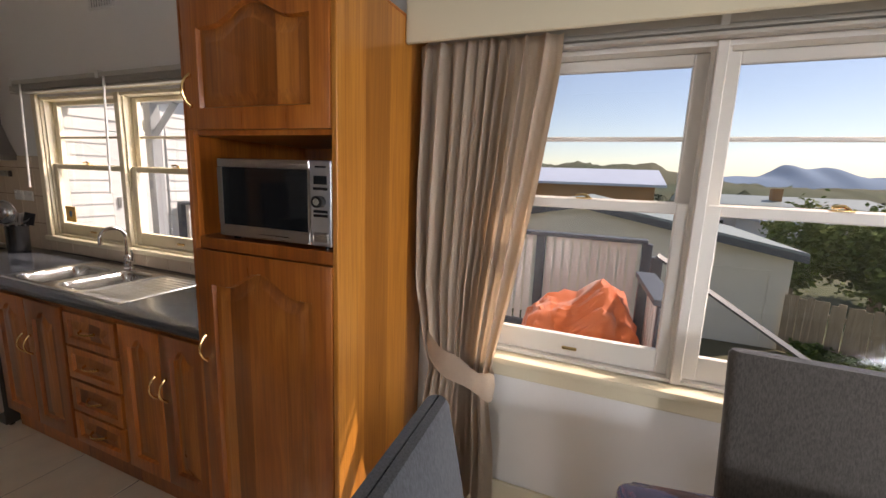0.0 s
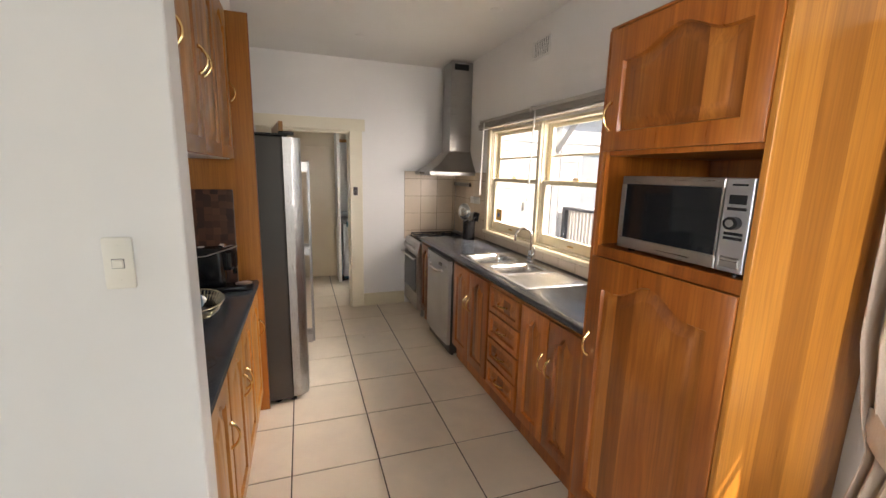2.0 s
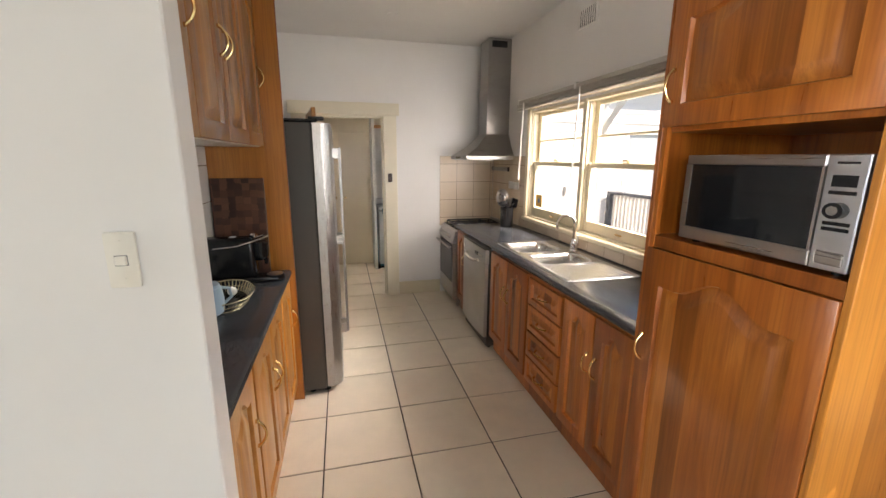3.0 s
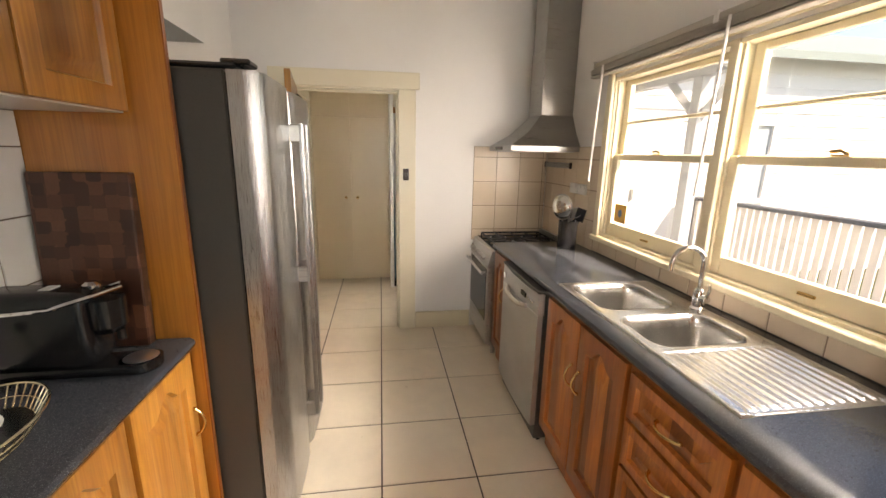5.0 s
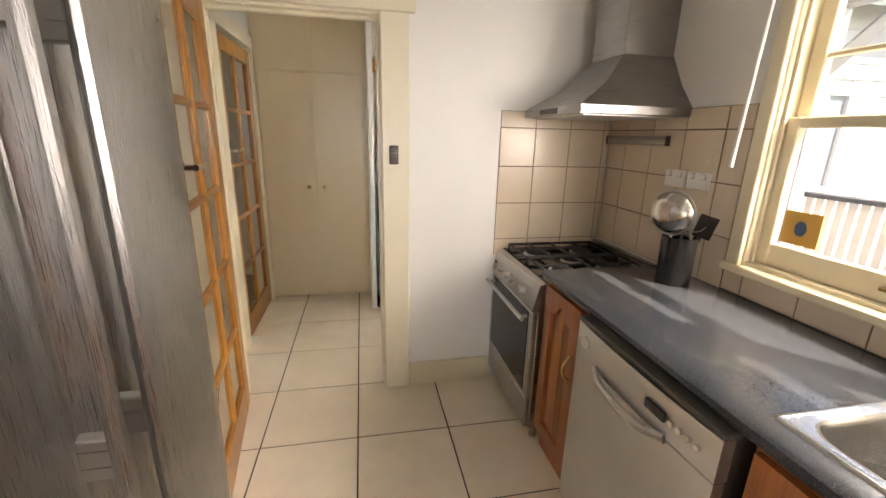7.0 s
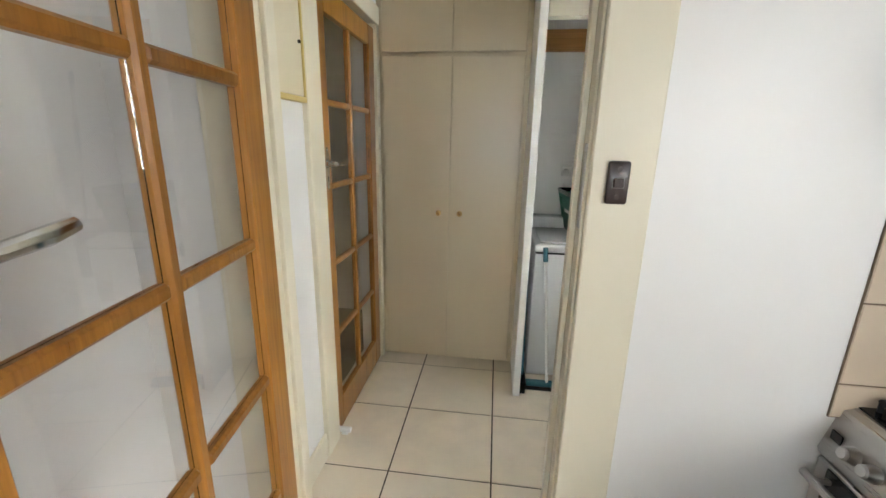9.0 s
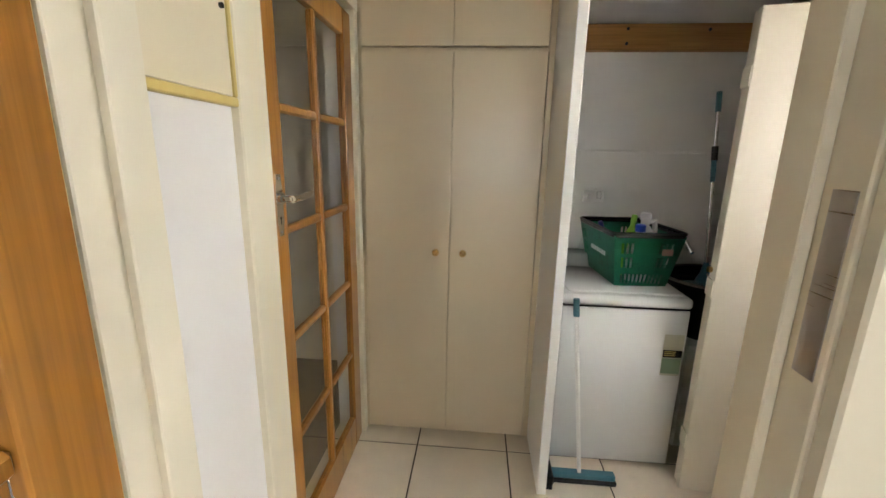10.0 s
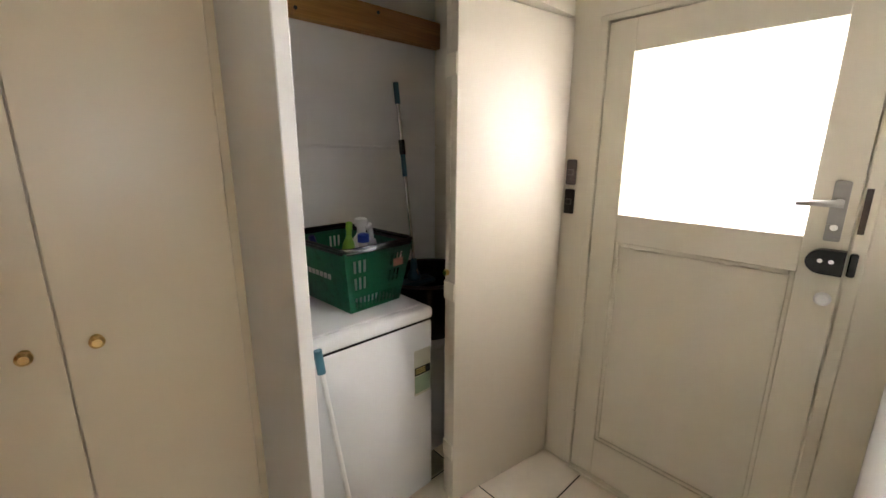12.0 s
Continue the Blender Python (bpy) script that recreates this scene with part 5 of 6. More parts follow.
part("base", B(-0.055, 0.055, -0.24, 0.12, 0.0, 0.032, 0.012, 2), BLACK, cf)
part("tank", lathe([(0, 0.02), (0.058, 0.02), (0.06, 0.03), (0.06, 0.245), (0, 0.246)], 24, at=(0.0, 0.17, 0), squash=(0.95, 0.8)), clear_glass("smoked_tank", 0.05, (0.25, 0.27, 0.3)), cf, "smoky water tank")
part("tank_lid", lathe([(0.061, 0.246), (0.06, 0.26), (0.03, 0.266), (0, 0.266)], 24, at=(0, 0.17, 0), squash=(0.95, 0.8)), BLACK, cf)
bm = bmesh.new()
sweep(bm, [(-0.064, 0.06, 0.2), (-0.066, -0.06, 0.21), (-0.064, -0.17, 0.245), (0.0, -0.2, 0.25), (0.064, -0.17, 0.245), (0.066, -0.06, 0.21), (0.064, 0.06, 0.2)], 0.006, 8)
part("lever", bm, CHROME, cf, "chrome brewing lever")
part("head", lathe([(0.0, -0.05), (0.03, -0.05), (0.046, -0.03), (0.048, 0.05), (0, 0.056)], 20, at=(0, -0.155, 0.17)), BLACK, cf)
part("cap", lathe([(0.02, 0), (0.022, 0.01), (0.012, 0.018), (0, 0.018)], 16, at=(0, -0.13, 0.25)), CHROME, cf)
part("drip_tray", lathe([(0, 0.0), (0.05, 0.0), (0.054, 0.006), (0.054, 0.03), (0, 0.03)], 24, at=(0, -0.225, 0.002)), BLACK, cf)
part("drip_grid", lathe([(0.045, 0.033), (0.04, 0.036), (0, 0.036)], 20, at=(0, -0.225, 0.002)), ALU, cf)
part("spout", rod((0, -0.185, 0.125), (0, -0.185, 0.095), 0.012), BLACK, cf)
part("switch", B(-0.02, 0.02, -0.04, -0.01, 0.25, 0.2525, 0.001), WHITEP, cf)
switch_plate("power_outlet", "white power outlet on the tiled wall", pose(-0.74, 2.50, 1.03, 0, 0, 90), 0.115, 0.072, WHITEP, ((-0.03, -0.005, 0.006),), ((-0.03, 0.02), (0.03, 0.02)))
part("cord", sweep(bmesh.new(), [(-0.72, 2.5, 1.02), (-0.70, 2.5, 0.93), (-0.69, 2.42, 0.896), (-0.71, 2.2, 0.895), (-0.70, 1.95, 0.895)], 0.0035, 6), BLACK, cf).matrix_basis = cf.matrix_basis.inverted()
part("plug", B(-0.738, -0.71, 2.485, 2.515, 1.005, 1.04, 0.004), BLACK, cf).matrix_basis = cf.matrix_basis.inverted()
# wire basket with a jug and a lid in it
GOLDW = metal("pale_gold_wire", (0.72, 0.62, 0.42), 0.25, (1, 1, 1))
wb = thing("wire_basket", "oval pale gold wire basket on the worktop", "basket", pose(-0.575, 2.31, LB, 0, 0, 8))
A1_, B1_, A0_, B0_, HB = 0.13, 0.20, 0.10, 0.165, 0.052
for z, a, b in ((HB, A1_, B1_), (0.004, A0_, B0_), (HB * 0.5, (A1_ + A0_) / 2, (B1_ + B0_) / 2)):
    part("hoop", sweep(bmesh.new(), [(a * math.cos(t), b * math.sin(t), z) for t in [k * math.tau / 40 for k in range(40)]], 0.0035 if z > 0.05 else 0.002, 6, True), GOLDW, wb)
ribs = bmesh.new()
for k in range(44):
    t = k * math.tau / 44
    sweep(ribs, [(A0_ * math.cos(t), B0_ * math.sin(t), 0.004), (A1_ * math.cos(t), B1_ * math.sin(t), HB)], 0.0018, 5)
tagged(part("wire_mesh", ribs, GOLDW, wb), kind="stuff")
part("floor_mesh", lathe([(0, 0.003), (1.0, 0.003), (1.0, 0.006), (0, 0.006)], 32, squash=(A0_, B0_)), BLACK, wb)
jg = thing("glass_jug", "pale blue plastic jug standing in the basket", "jug", pose(-0.605, 2.135, LB + 0.007, 0, 0, 30))
BLUEP = paint("pale_blue_plastic", (0.27, 0.38, 0.47), 0.3, 0.05, 0.02)
part("body", lathe([(0, 0.0), (0.055, 0.0), (0.07, 0.012), (0.074, 0.07), (0.066, 0.12), (0.06, 0.125), (0.066, 0.07), (0.05, 0.01), (0, 0.006)], 24), BLUEP, jg)
part("lid", lathe([(0.062, 0.126), (0.06, 0.135), (0.02, 0.138), (0.015, 0.15), (0, 0.15)], 24), BLUEP, jg)
part("handle", sweep(bmesh.new(), [(0.068, 0, 0.11), (0.1, 0, 0.1), (0.105, 0, 0.06), (0.072, 0, 0.035)], 0.007, 8), BLUEP, jg)
eg = thing("white_egg", "white egg-shaped object lying in the basket", "egg", pose(-0.555, 2.385, LB + 0.007, 70))
part("shell", lathe([(0, -0.002), (0.012, 0.0), (0.02, 0.012), (0.022, 0.024), (0.016, 0.044), (0, 0.054)], 16), WHITEP, eg)
eg.location.z += 0.022

# ---- laundry things ----
GREENB = speckle("green_plastic", (0.004, 0.17, 0.085), (0.01, 0.2, 0.11), 90, 0.35, 0.06)
NAVY, _nt, _b = mat("navy_plastic", (0.012, 0.03, 0.14), 0.35)
BLUEC, _nt, _b = mat("blue_cap", (0.02, 0.07, 0.5), 0.35)
LIME, _nt, _b = mat("lime_plastic", (0.22, 0.5, 0.06), 0.35)
MILK, _nt, _b = mat("milky_plastic", (0.72, 0.72, 0.68), 0.4)
TEAL, _nt, _b = mat("teal_plastic", (0.03, 0.14, 0.19), 0.4)
BRIST = cloth("black_bristle", (0.012, 0.012, 0.014), (0.03, 0.03, 0.03), 120)

bk = thing("shopping_basket", "green plastic shopping basket on the washing machine", "basket", pose(0.848, 6.515, 0.8725, 0, 0, 4.5))
RW, RL, FW2, FL2, BH = 0.162, 0.235, 0.12, 0.195, 0.243


def basket_wall(a0, a1, b0, b1, cols, rows):
    """A sloped wall between two base corners a0, a1 and two rim corners b0, b1, with the cells in rows left open."""
    bm = bmesh.new()
    a0, a1, b0, b1 = map(Vector, (a0, a1, b0, b1))
    n_u, n_v = cols, len(rows)
    grid = {}
    vs_ = [0.0] + [r[0] for r in rows]
    for i in range(n_u + 1):
        for j, v in enumerate(vs_):
            u = i / n_u
            lo_, hi_ = a0.lerp(a1, u), b0.lerp(b1, u)
            grid[i, j] = bm.verts.new(lo_.lerp(hi_, v))
    for j in range(n_v):
        for i in range(n_u):
            if i in rows[j][1]:
                continue
            bm.faces.new((grid[i, j], grid[i + 1, j], grid[i + 1, j + 1], grid[i, j + 1]))
    bmesh.ops.solidify(bm, geom=bm.faces[:], thickness=0.004)
    return bm


cn = [(-1, -1), (1, -1), (1, 1), (-1, 1)]
for k in range(4):
    (ax, ay), (cx, cy) = cn[k], cn[(k + 1) % 4]
    short = k % 2 == 0
    n = 28 if short else 50
    slots = {i for i in range(3, n - 3) if i % 2 == 1}
    side = {i for i in slots if i < 9 or (i > n - 11 and short)}
    rows = [(0.06, set()), (0.24, slots if short else set()), (0.38, set()), (0.58, side), (0.66, set()), (0.86, side), (1.0, set())]
    part("side_wall", basket_wall((ax * FW2, ay * FL2, 0), (cx * FW2, cy * FL2, 0), (ax * RW, ay * RL, BH), (cx * RW, cy * RL, BH), n, rows), GREENB, bk)
part("bottom", B(-FW2, FW2, -FL2, FL2, 0.0, 0.005), GREENB, bk)
rim = [(x, y, BH) for x, y in rounded(-RW, RW, -RL, RL, 0.03, 5)]
part("rim", sweep(bmesh.new(), rim, 0.009, 8, True), BLACK, bk, "black rim")
part("carry_handle", sweep(bmesh.new(), [(x * 1.03, y * 1.02, BH + 0.012) for x, y, _ in rim], 0.0075, 8, True), BLACK, bk, "black carry handle folded on the rim")
part("print_patch", B(RW * 0.4, RW * 0.7, -RL - 0.002, -RL - 0.0005, 0.155, 0.185), paint("pale_print", (0.35, 0.22, 0.17), 0.5), bk).location = (0, 0.008, 0)
lg = bmesh.new()
for k in range(7):
    box(lg, -0.1505, -0.1485, -0.12 + k * 0.028, -0.12 + k * 0.028 + 0.019, 0.125, 0.145)
part("print_bar", lg, WHITEP, bk)


def bottle(name, label, m, body, cap, r, h, jug=False):
    b = thing(name, label, "bottle", m, "cleaning bottles in the basket")
    part("body", lathe([(0, 0), (r * 0.9, 0), (r, 0.01), (r, h * 0.6), (r * 0.75, h * 0.8), (r * 0.36, h * 0.9), (r * 0.36, h)], 20, squash=(1, 0.7)), body, b)
    part("cap", lathe([(r * 0.42, h), (r * 0.42, h + 0.03), (r * 0.3, h + 0.034), (0, h + 0.034)], 16), cap, b)
    if jug:
        part("handle", sweep(bmesh.new(), [(r * 0.36, 0, h * 0.95), (r * 0.9, 0, h * 0.98), (r * 1.05, 0, h * 0.8), (r * 0.95, 0, h * 0.62)], 0.013, 10), body, b)
    return b


bottle("bleach_bottle", "milky plastic bottle with a blue cap", pose(0.865, 6.40, 0.88, 0, 0, 5), MILK, BLUEC, 0.055, 0.238, True)
bottle("detergent_jug", "white plastic jug with a moulded handle", pose(0.93, 6.52, 0.88, 0, 0, 20), MILK, WHITEP, 0.062, 0.278, True)
bottle("spray_bottle", "slim lime green bottle in the basket", pose(0.82, 6.46, 0.885, -14, 12, 0), LIME, LIME, 0.034, 0.275)
bottle("blue_bottle", "slim navy blue bottle leaning in the basket", pose(0.825, 6.6, 0.885, 8, -22, 0), NAVY, NAVY, 0.03, 0.24)

mp = thing("spray_mop", "steel mop with teal grips leaning against the laundry wall", "mop")
p0, p1 = Vector((1.345, 6.685, 0.88)), Vector((1.319, 6.78, 1.80))
dmp = (p1 - p0)
for a, c, r, mt, nm in ((0.0, 0.5, 0.010, CHROME, "pole"), (0.5, 0.62, 0.013, TEAL, "collar"), (0.62, 0.70, 0.016, BLACK, "clamp"), (0.70, 0.89, 0.010, CHROME, "pole"), (0.89, 1.0, 0.014, TEAL, "grip")):
    part(nm, rod(p0 + dmp * a, p0 + dmp * c, r, 12), mt, mp)
part("joint", lathe([(0, 0.0), (0.035, 0.0), (0.04, 0.02), (0.022, 0.06), (0.014, 0.12)], 16, at=(1.345, 6.685, 0.79)), TEAL, mp)
part("pole", rod((1.35, 6.66, 0.82), p0, 0.010, 10), CHROME, mp)
part("head", B(1.22, 1.46, 6.63, 6.73, 0.765, 0.795, 0.01), TEAL, mp)
tub = thing("laundry_tub", "dark laundry basin beside the washing machine", "basin", pose(1.335, 6.55, -0.035))
part("bowl", lathe([(0, 0.62), (0.16, 0.63), (0.22, 0.7), (0.245, 0.9), (0.26, 0.905), (0.26, 0.895), (0.262, 0.88), (0.235, 0.7), (0.17, 0.6), (0, 0.59)], 28, squash=(1, 0.95)), BLACK, tub)
part("rim", sweep(bmesh.new(), [(0.258 * math.cos(a), 0.246 * math.sin(a), 0.9) for a in [k * math.tau / 32 for k in range(32)]], 0.008, 6, True), FRIDGE, tub)
part("stand", B(-0.2, 0.2, -0.2, 0.2, 0.035, 0.6, 0.01), ENAMEL, tub)
part("tap", sweep(bmesh.new(), [(-0.12, 0.24, 0.9), (-0.12, 0.24, 1.02), (-0.1, 0.16, 1.05), (-0.09, 0.1, 1.0)], 0.011, 10), CHROME, tub)
br = thing("squeegee_broom", "broom with a black blade leaning on the washing machine", "broom")
part("stick", rod((0.60, 6.062, 0.05), (0.548, 6.172, 0.78), 0.009, 10), WHITEP, br, "white broom stick")
part("grip", rod((0.549, 6.171, 0.765), (0.543, 6.178, 0.845), 0.014, 12), TEAL, br)
part("head", B(0.44, 0.76, 6.045, 6.085, 0.022, 0.052, 0.006), TEAL, br)
part("bristles", B(0.435, 0.765, 6.04, 6.09, 0.0, 0.024, 0.004), BRIST, br)
lb = thing("long_broom", "dark broom handle standing beside the divider", "broom")
part("stick", rod((0.455, 6.10, 0.06), (0.437, 6.15, 1.3), 0.010, 10), TEAL, lb)
part("head", B(0.425, 0.475, 5.99, 6.2, 0.03, 0.07, 0.006), BLACK, lb)
part("bristles", B(0.428, 0.472, 5.995, 6.195, 0.0, 0.032, 0.004), BRIST, lb)

# ---- dining room ----
CURT = cloth("beige_curtain_cloth", (0.74, 0.61, 0.48), (0.82, 0.70, 0.57), 320, 0.85, (1, 1, 0.3))
_b = CURT.node_tree.nodes["Principled BSDF"]
_tr = CURT.node_tree.nodes.new("ShaderNodeBsdfTranslucent")
_tr.inputs["Color"].default_value = (0.6, 0.46, 0.32, 1)
_mx = CURT.node_tree.nodes.new("ShaderNodeMixShader")
_mx.inputs[0].default_value = 0.22
CURT.node_tree.links.new(_b.outputs[0], _mx.inputs[1])
CURT.node_tree.links.new(_tr.outputs[0], _mx.inputs[2])
CURT.node_tree.links.new(_mx.outputs[0], CURT.node_tree.nodes["Material Output"].inputs[0])
ct = thing("curtain", "beige pleated curtain gathered by a tie-back", "curtain")
keys = [(2.05, 0.34, 0.885, 0.030), (1.9, 0.345, 0.885, 0.028), (1.5, 0.395, 0.885, 0.034), (1.1, 0.46, 0.87, 0.036), (0.85, 0.51, 0.83, 0.03), (0.74, 0.53, 0.80, 0.026), (0.6, 0.53, 0.82, 0.03), (0.35, 0.50, 0.85, 0.036), (0.12, 0.49, 0.86, 0.04)]
rng = random.Random(3)
bm = bmesh.new()
NU, zs = 150, [2.05 - 1.93 * k / 46 for k in range(47)]
grid = []
for z in zs:
    k = next(i for i in range(len(keys) - 1) if keys[i + 1][0] <= z + 1e-9)
    t = (keys[k][0] - z) / (keys[k][0] - keys[k + 1][0])
    y0, y1, amp = (keys[k][i] + (keys[k + 1][i] - keys[k][i]) * t for i in (1, 2, 3))
    row = []
    for i in range(NU + 1):
        u = i / NU
        w_ = u * 15 + 0.55 * math.sin(u * 9 + 1.3) + 0.25 * math.sin(z * 2.1 + u * 5)
        fold = math.sin(math.tau * w_ * 0.72) + 0.35 * math.sin(math.tau * w_ * 1.53 + 1.0)
        head = 0.4 + 0.6 * smooth01((2.05 - z) / 0.14)
        row.append(bm.verts.new((1.605 + amp * fold * head * (0.7 + 0.5 * abs(math.sin(w_ * 1.7))), y1 + (y0 - y1) * u + 0.006 * math.sin(w_ * 4.1), z)))
    grid.append(row)
for a, c in zip(grid, grid[1:]):
    for i in range(NU):
        bm.faces.new((a[i], a[i + 1], c[i + 1], c[i]))
bmesh.ops.solidify(bm, geom=bm.faces[:], thickness=0.0025)
part("drape", bm, CURT, ct)
bm = bmesh.new()
loop = []
for k in range(28):
    a = k * math.tau / 28
    yy, xx = 0.665 + 0.155 * math.cos(a), 1.605 + 0.068 * math.sin(a)
    loop.append((xx, yy, 0.76 + 0.075 * math.cos(a)))
for z0, z1, o in ((-0.07, 0.07, 0.0),):
    lo_ = [bm.verts.new((x, y, z - 0.055 - 0.012 * math.sin(i * 0.9))) for i, (x, y, z) in enumerate(loop)]
    mi_ = [bm.verts.new((1.605 + (x - 1.605) * 1.12, 0.665 + (y - 0.665) * 1.04, z)) for x, y, z in loop]
    hi_ = [bm.verts.new((x, y, z + 0.055 + 0.01 * math.sin(i * 1.3))) for i, (x, y, z) in enumerate(loop)]
    for a, c in ((lo_, mi_), (mi_, hi_)):
        bridge(bm, a, c)
bmesh.ops.solidify(bm, geom=bm.faces[:], thickness=0.004)
part("tie_back", bm, CURT, ct, "broad matching cloth tie-back")

CHAIRF = cloth("charcoal_woven_cloth", (0.050, 0.052, 0.058), (0.11, 0.115, 0.125), 210)
CHAIRB = cloth("brown_grey_woven_cloth", (0.055, 0.048, 0.042), (0.10, 0.09, 0.08), 210)


def dining_chair(label, m, fabric, w=0.45):
    """An upholstered high-back chair; local: it looks to +y, its back is at y = 0."""
    c = thing("dining_chair", label, "chair", m, "chairs round the table")
    bm = bmesh.new()
    n = 10
    rows = []
    for k in range(n + 1):
        t = k / n
        z = 0.4 + 0.626 * t
        y = -0.02 - 0.11 * t ** 1.3
        hw = w / 2 * (0.96 + 0.04 * t)
        th = 0.075 - 0.02 * t
        rr = rounded(-hw, hw, y - th, y, 0.024, 4)
        rows.append([bm.verts.new((px, py, z + (0.0 if k < n else 0.004))) for px, py in rr])
    for a, c2 in zip(rows, rows[1:]):
        bridge(bm, a, c2)
    top2 = [bm.verts.new((v.co.x * 0.965, v.co.y + (0.004 if v.co.y < -0.16 else -0.006), v.co.z + 0.014)) for v in rows[-1]]
    bridge(bm, rows[-1], top2)
    bm.faces.new(top2)
    bm.faces.new(rows[0][::-1])
    part("backrest", bm, fabric, c)
    part("seat", B(-w / 2, w / 2, -0.02, 0.44, 0.38, 0.48, 0.03, 3), fabric, c)
    for x in (-w / 2 + 0.04, w / 2 - 0.04):
        for y in (0.0, 0.4):
            part("leg", sweep(bmesh.new(), [(x, y, 0), (x, y, 0.39)], [0.015, 0.022], 8), WOODT, c)
    return c


dining_chair("charcoal upholstered dining chair at the table's end", pose(0.65, 0.285, 0, 0, 0, 183), CHAIRF)
dining_chair("brown-grey upholstered dining chair by the window", pose(1.355, -0.488, 0, 0, 0, 88), CHAIRB, 0.47)
tb = thing("dining_table", "dark red-brown polished timber dining table", "table", pose(0.855, -0.865, 0, 0, 0, 10))
bm = bmesh.new()
prism(bm, rounded(-0.42, 0.45, -0.85, 0.85, 0.05, 6), 2, 0.715, 0.75)
bmesh.ops.bevel(bm, geom=[e for e in bm.edges if all(abs(v.co.z - 0.75) < 1e-5 for v in e.verts)], offset=0.008, segments=2, profile=0.5, affect="EDGES")
part("tabletop", bm, WOODT, tb)
part("apron", B(-0.34, 0.37, -0.75, 0.75, 0.63, 0.715, 0.004), WOODT, tb)
for x in (-0.33, 0.36):
    for y in (-0.74, 0.74):
        part("leg", sweep(bmesh.new(), [(x, y, 0), (x, y, 0.66)], [0.026, 0.036], 10), WOODT, tb)

# ---- outside ----
def grassy(name, a, c, d, scale):
    m, nt, b = mat(name, a, 0.9, 0, 0.2)
    v = coords(nt, (1, 1, 1), False)
    f, g = tex_noise(nt, v, scale, 6, 0.65), tex_noise(nt, v, scale * 0.07, 4)
    nt.links.new(mixc(nt, scaled(nt, g, 0, 1, 0.4, 0.62), mixc(nt, scaled(nt, f, 0, 1, 0.35, 0.65), a, c), d), b.inputs["Base Color"])
    bump(nt, b, f, 0.6, 0.05)
    return m


GRASS = grassy("grass", (0.045, 0.07, 0.025), (0.075, 0.095, 0.036), (0.11, 0.10, 0.055), 2.0)
WOODLAND = grassy("woodland", (0.035, 0.055, 0.03), (0.07, 0.09, 0.045), (0.10, 0.10, 0.06), 0.12)
# distance haze is painted into this blue
FARHILL = grassy("haze_tinted_hills", (0.14, 0.22, 0.33), (0.17, 0.25, 0.36), (0.16, 0.24, 0.34), 0.004)
LEAF = grassy("leaf_green", (0.07, 0.12, 0.025), (0.13, 0.19, 0.04), (0.17, 0.2, 0.05), 3.0)
DECKM = wood("deck_paint", (0.05, 0.055, 0.06), (0.075, 0.08, 0.09), (0.1, 0.105, 0.115), 0, 1, 0.6, 0)
CHARC = paint("charcoal_paint", (0.075, 0.085, 0.10), 0.5, 0.15)
SLATP = paint("fawn_slat_paint", (0.72, 0.69, 0.64), 0.6, 0.12)
BOARDW = paint("white_weatherboard", (0.78, 0.78, 0.76), 0.5, 0.06)
SHEDP = paint("cream_shed_sheet", (0.74, 0.70, 0.58), 0.5, 0.1)
ROOFM = paint("grey_green_roof", (0.22, 0.27, 0.26), 0.5, 0.2)
ROOFB = paint("pale_metal_roof", (0.50, 0.56, 0.66), 0.4, 0.1)
BRICKO = paint("orange_brick", (0.40, 0.20, 0.08), 0.8, 0.2)
FENCEW = wood("weathered_paling", (0.26, 0.2, 0.13), (0.36, 0.28, 0.18), (0.46, 0.38, 0.26), 0, 2, 0.85, 0)
ORANGE = cloth("orange_cover_cloth", (0.62, 0.13, 0.035), (0.70, 0.17, 0.05), 60, 0.6)

gn, GR = 60, 2600.0
gv, gf = [], []
for i in range(gn + 1):
    for j in range(gn + 1):
        u, v = (i / gn * 2 - 1), (j / gn * 2 - 1)
        x, y = math.copysign(abs(u) ** 3, u) * GR, math.copysign(abs(v) ** 3, v) * GR
        r = math.hypot(x, y)
        z = -1.35 - 5.0 * smooth01((r - 20) / 80) + 4.5 * smooth01((r - 150) / 800) + (noise.noise(Vector((x * 0.01, y * 0.01, 0))) * 2.0 if r > 60 else 0)
        gv.append((x, y, z))
for i in range(gn):
    for j in range(gn):
        a = i * (gn + 1) + j
        gf.append((a, a + gn + 1, a + gn + 2, a + 1))
gme = bpy.data.meshes.new("ground")
gme.from_pydata(gv, [], gf)
gme.materials.append(GRASS)
tagged(part("ground", gme, None), "dry green garden ground falling to a wide valley", "ground", kind="structure")


def ridge(name, label, x, y0, y1, base, height, material, seed, depth, rough=0.0):
    bm = bmesh.new()
    n, rows = 150, []
    for r in range(7):
        t = r / 6
        row = []
        for k in range(n + 1):
            y = y0 + (y1 - y0) * k / n
            h = height(k / n) * (0.9 + 0.25 * noise.noise(Vector((k * 0.13, seed, t)))) + rough * noise.noise(Vector((k * 1.9, seed * 3, t * 9)))
            row.append(bm.verts.new((x + depth * t, y, base + (h - base) * math.sin(t * math.pi / 2) ** 0.8)))
        rows.append(row)
    for a, c in zip(rows, rows[1:]):
        for k in range(n):
            bm.faces.new((a[k], a[k + 1], c[k + 1], c[k]))
    tagged(part(name, bm, material), label, "hill", kind="structure")


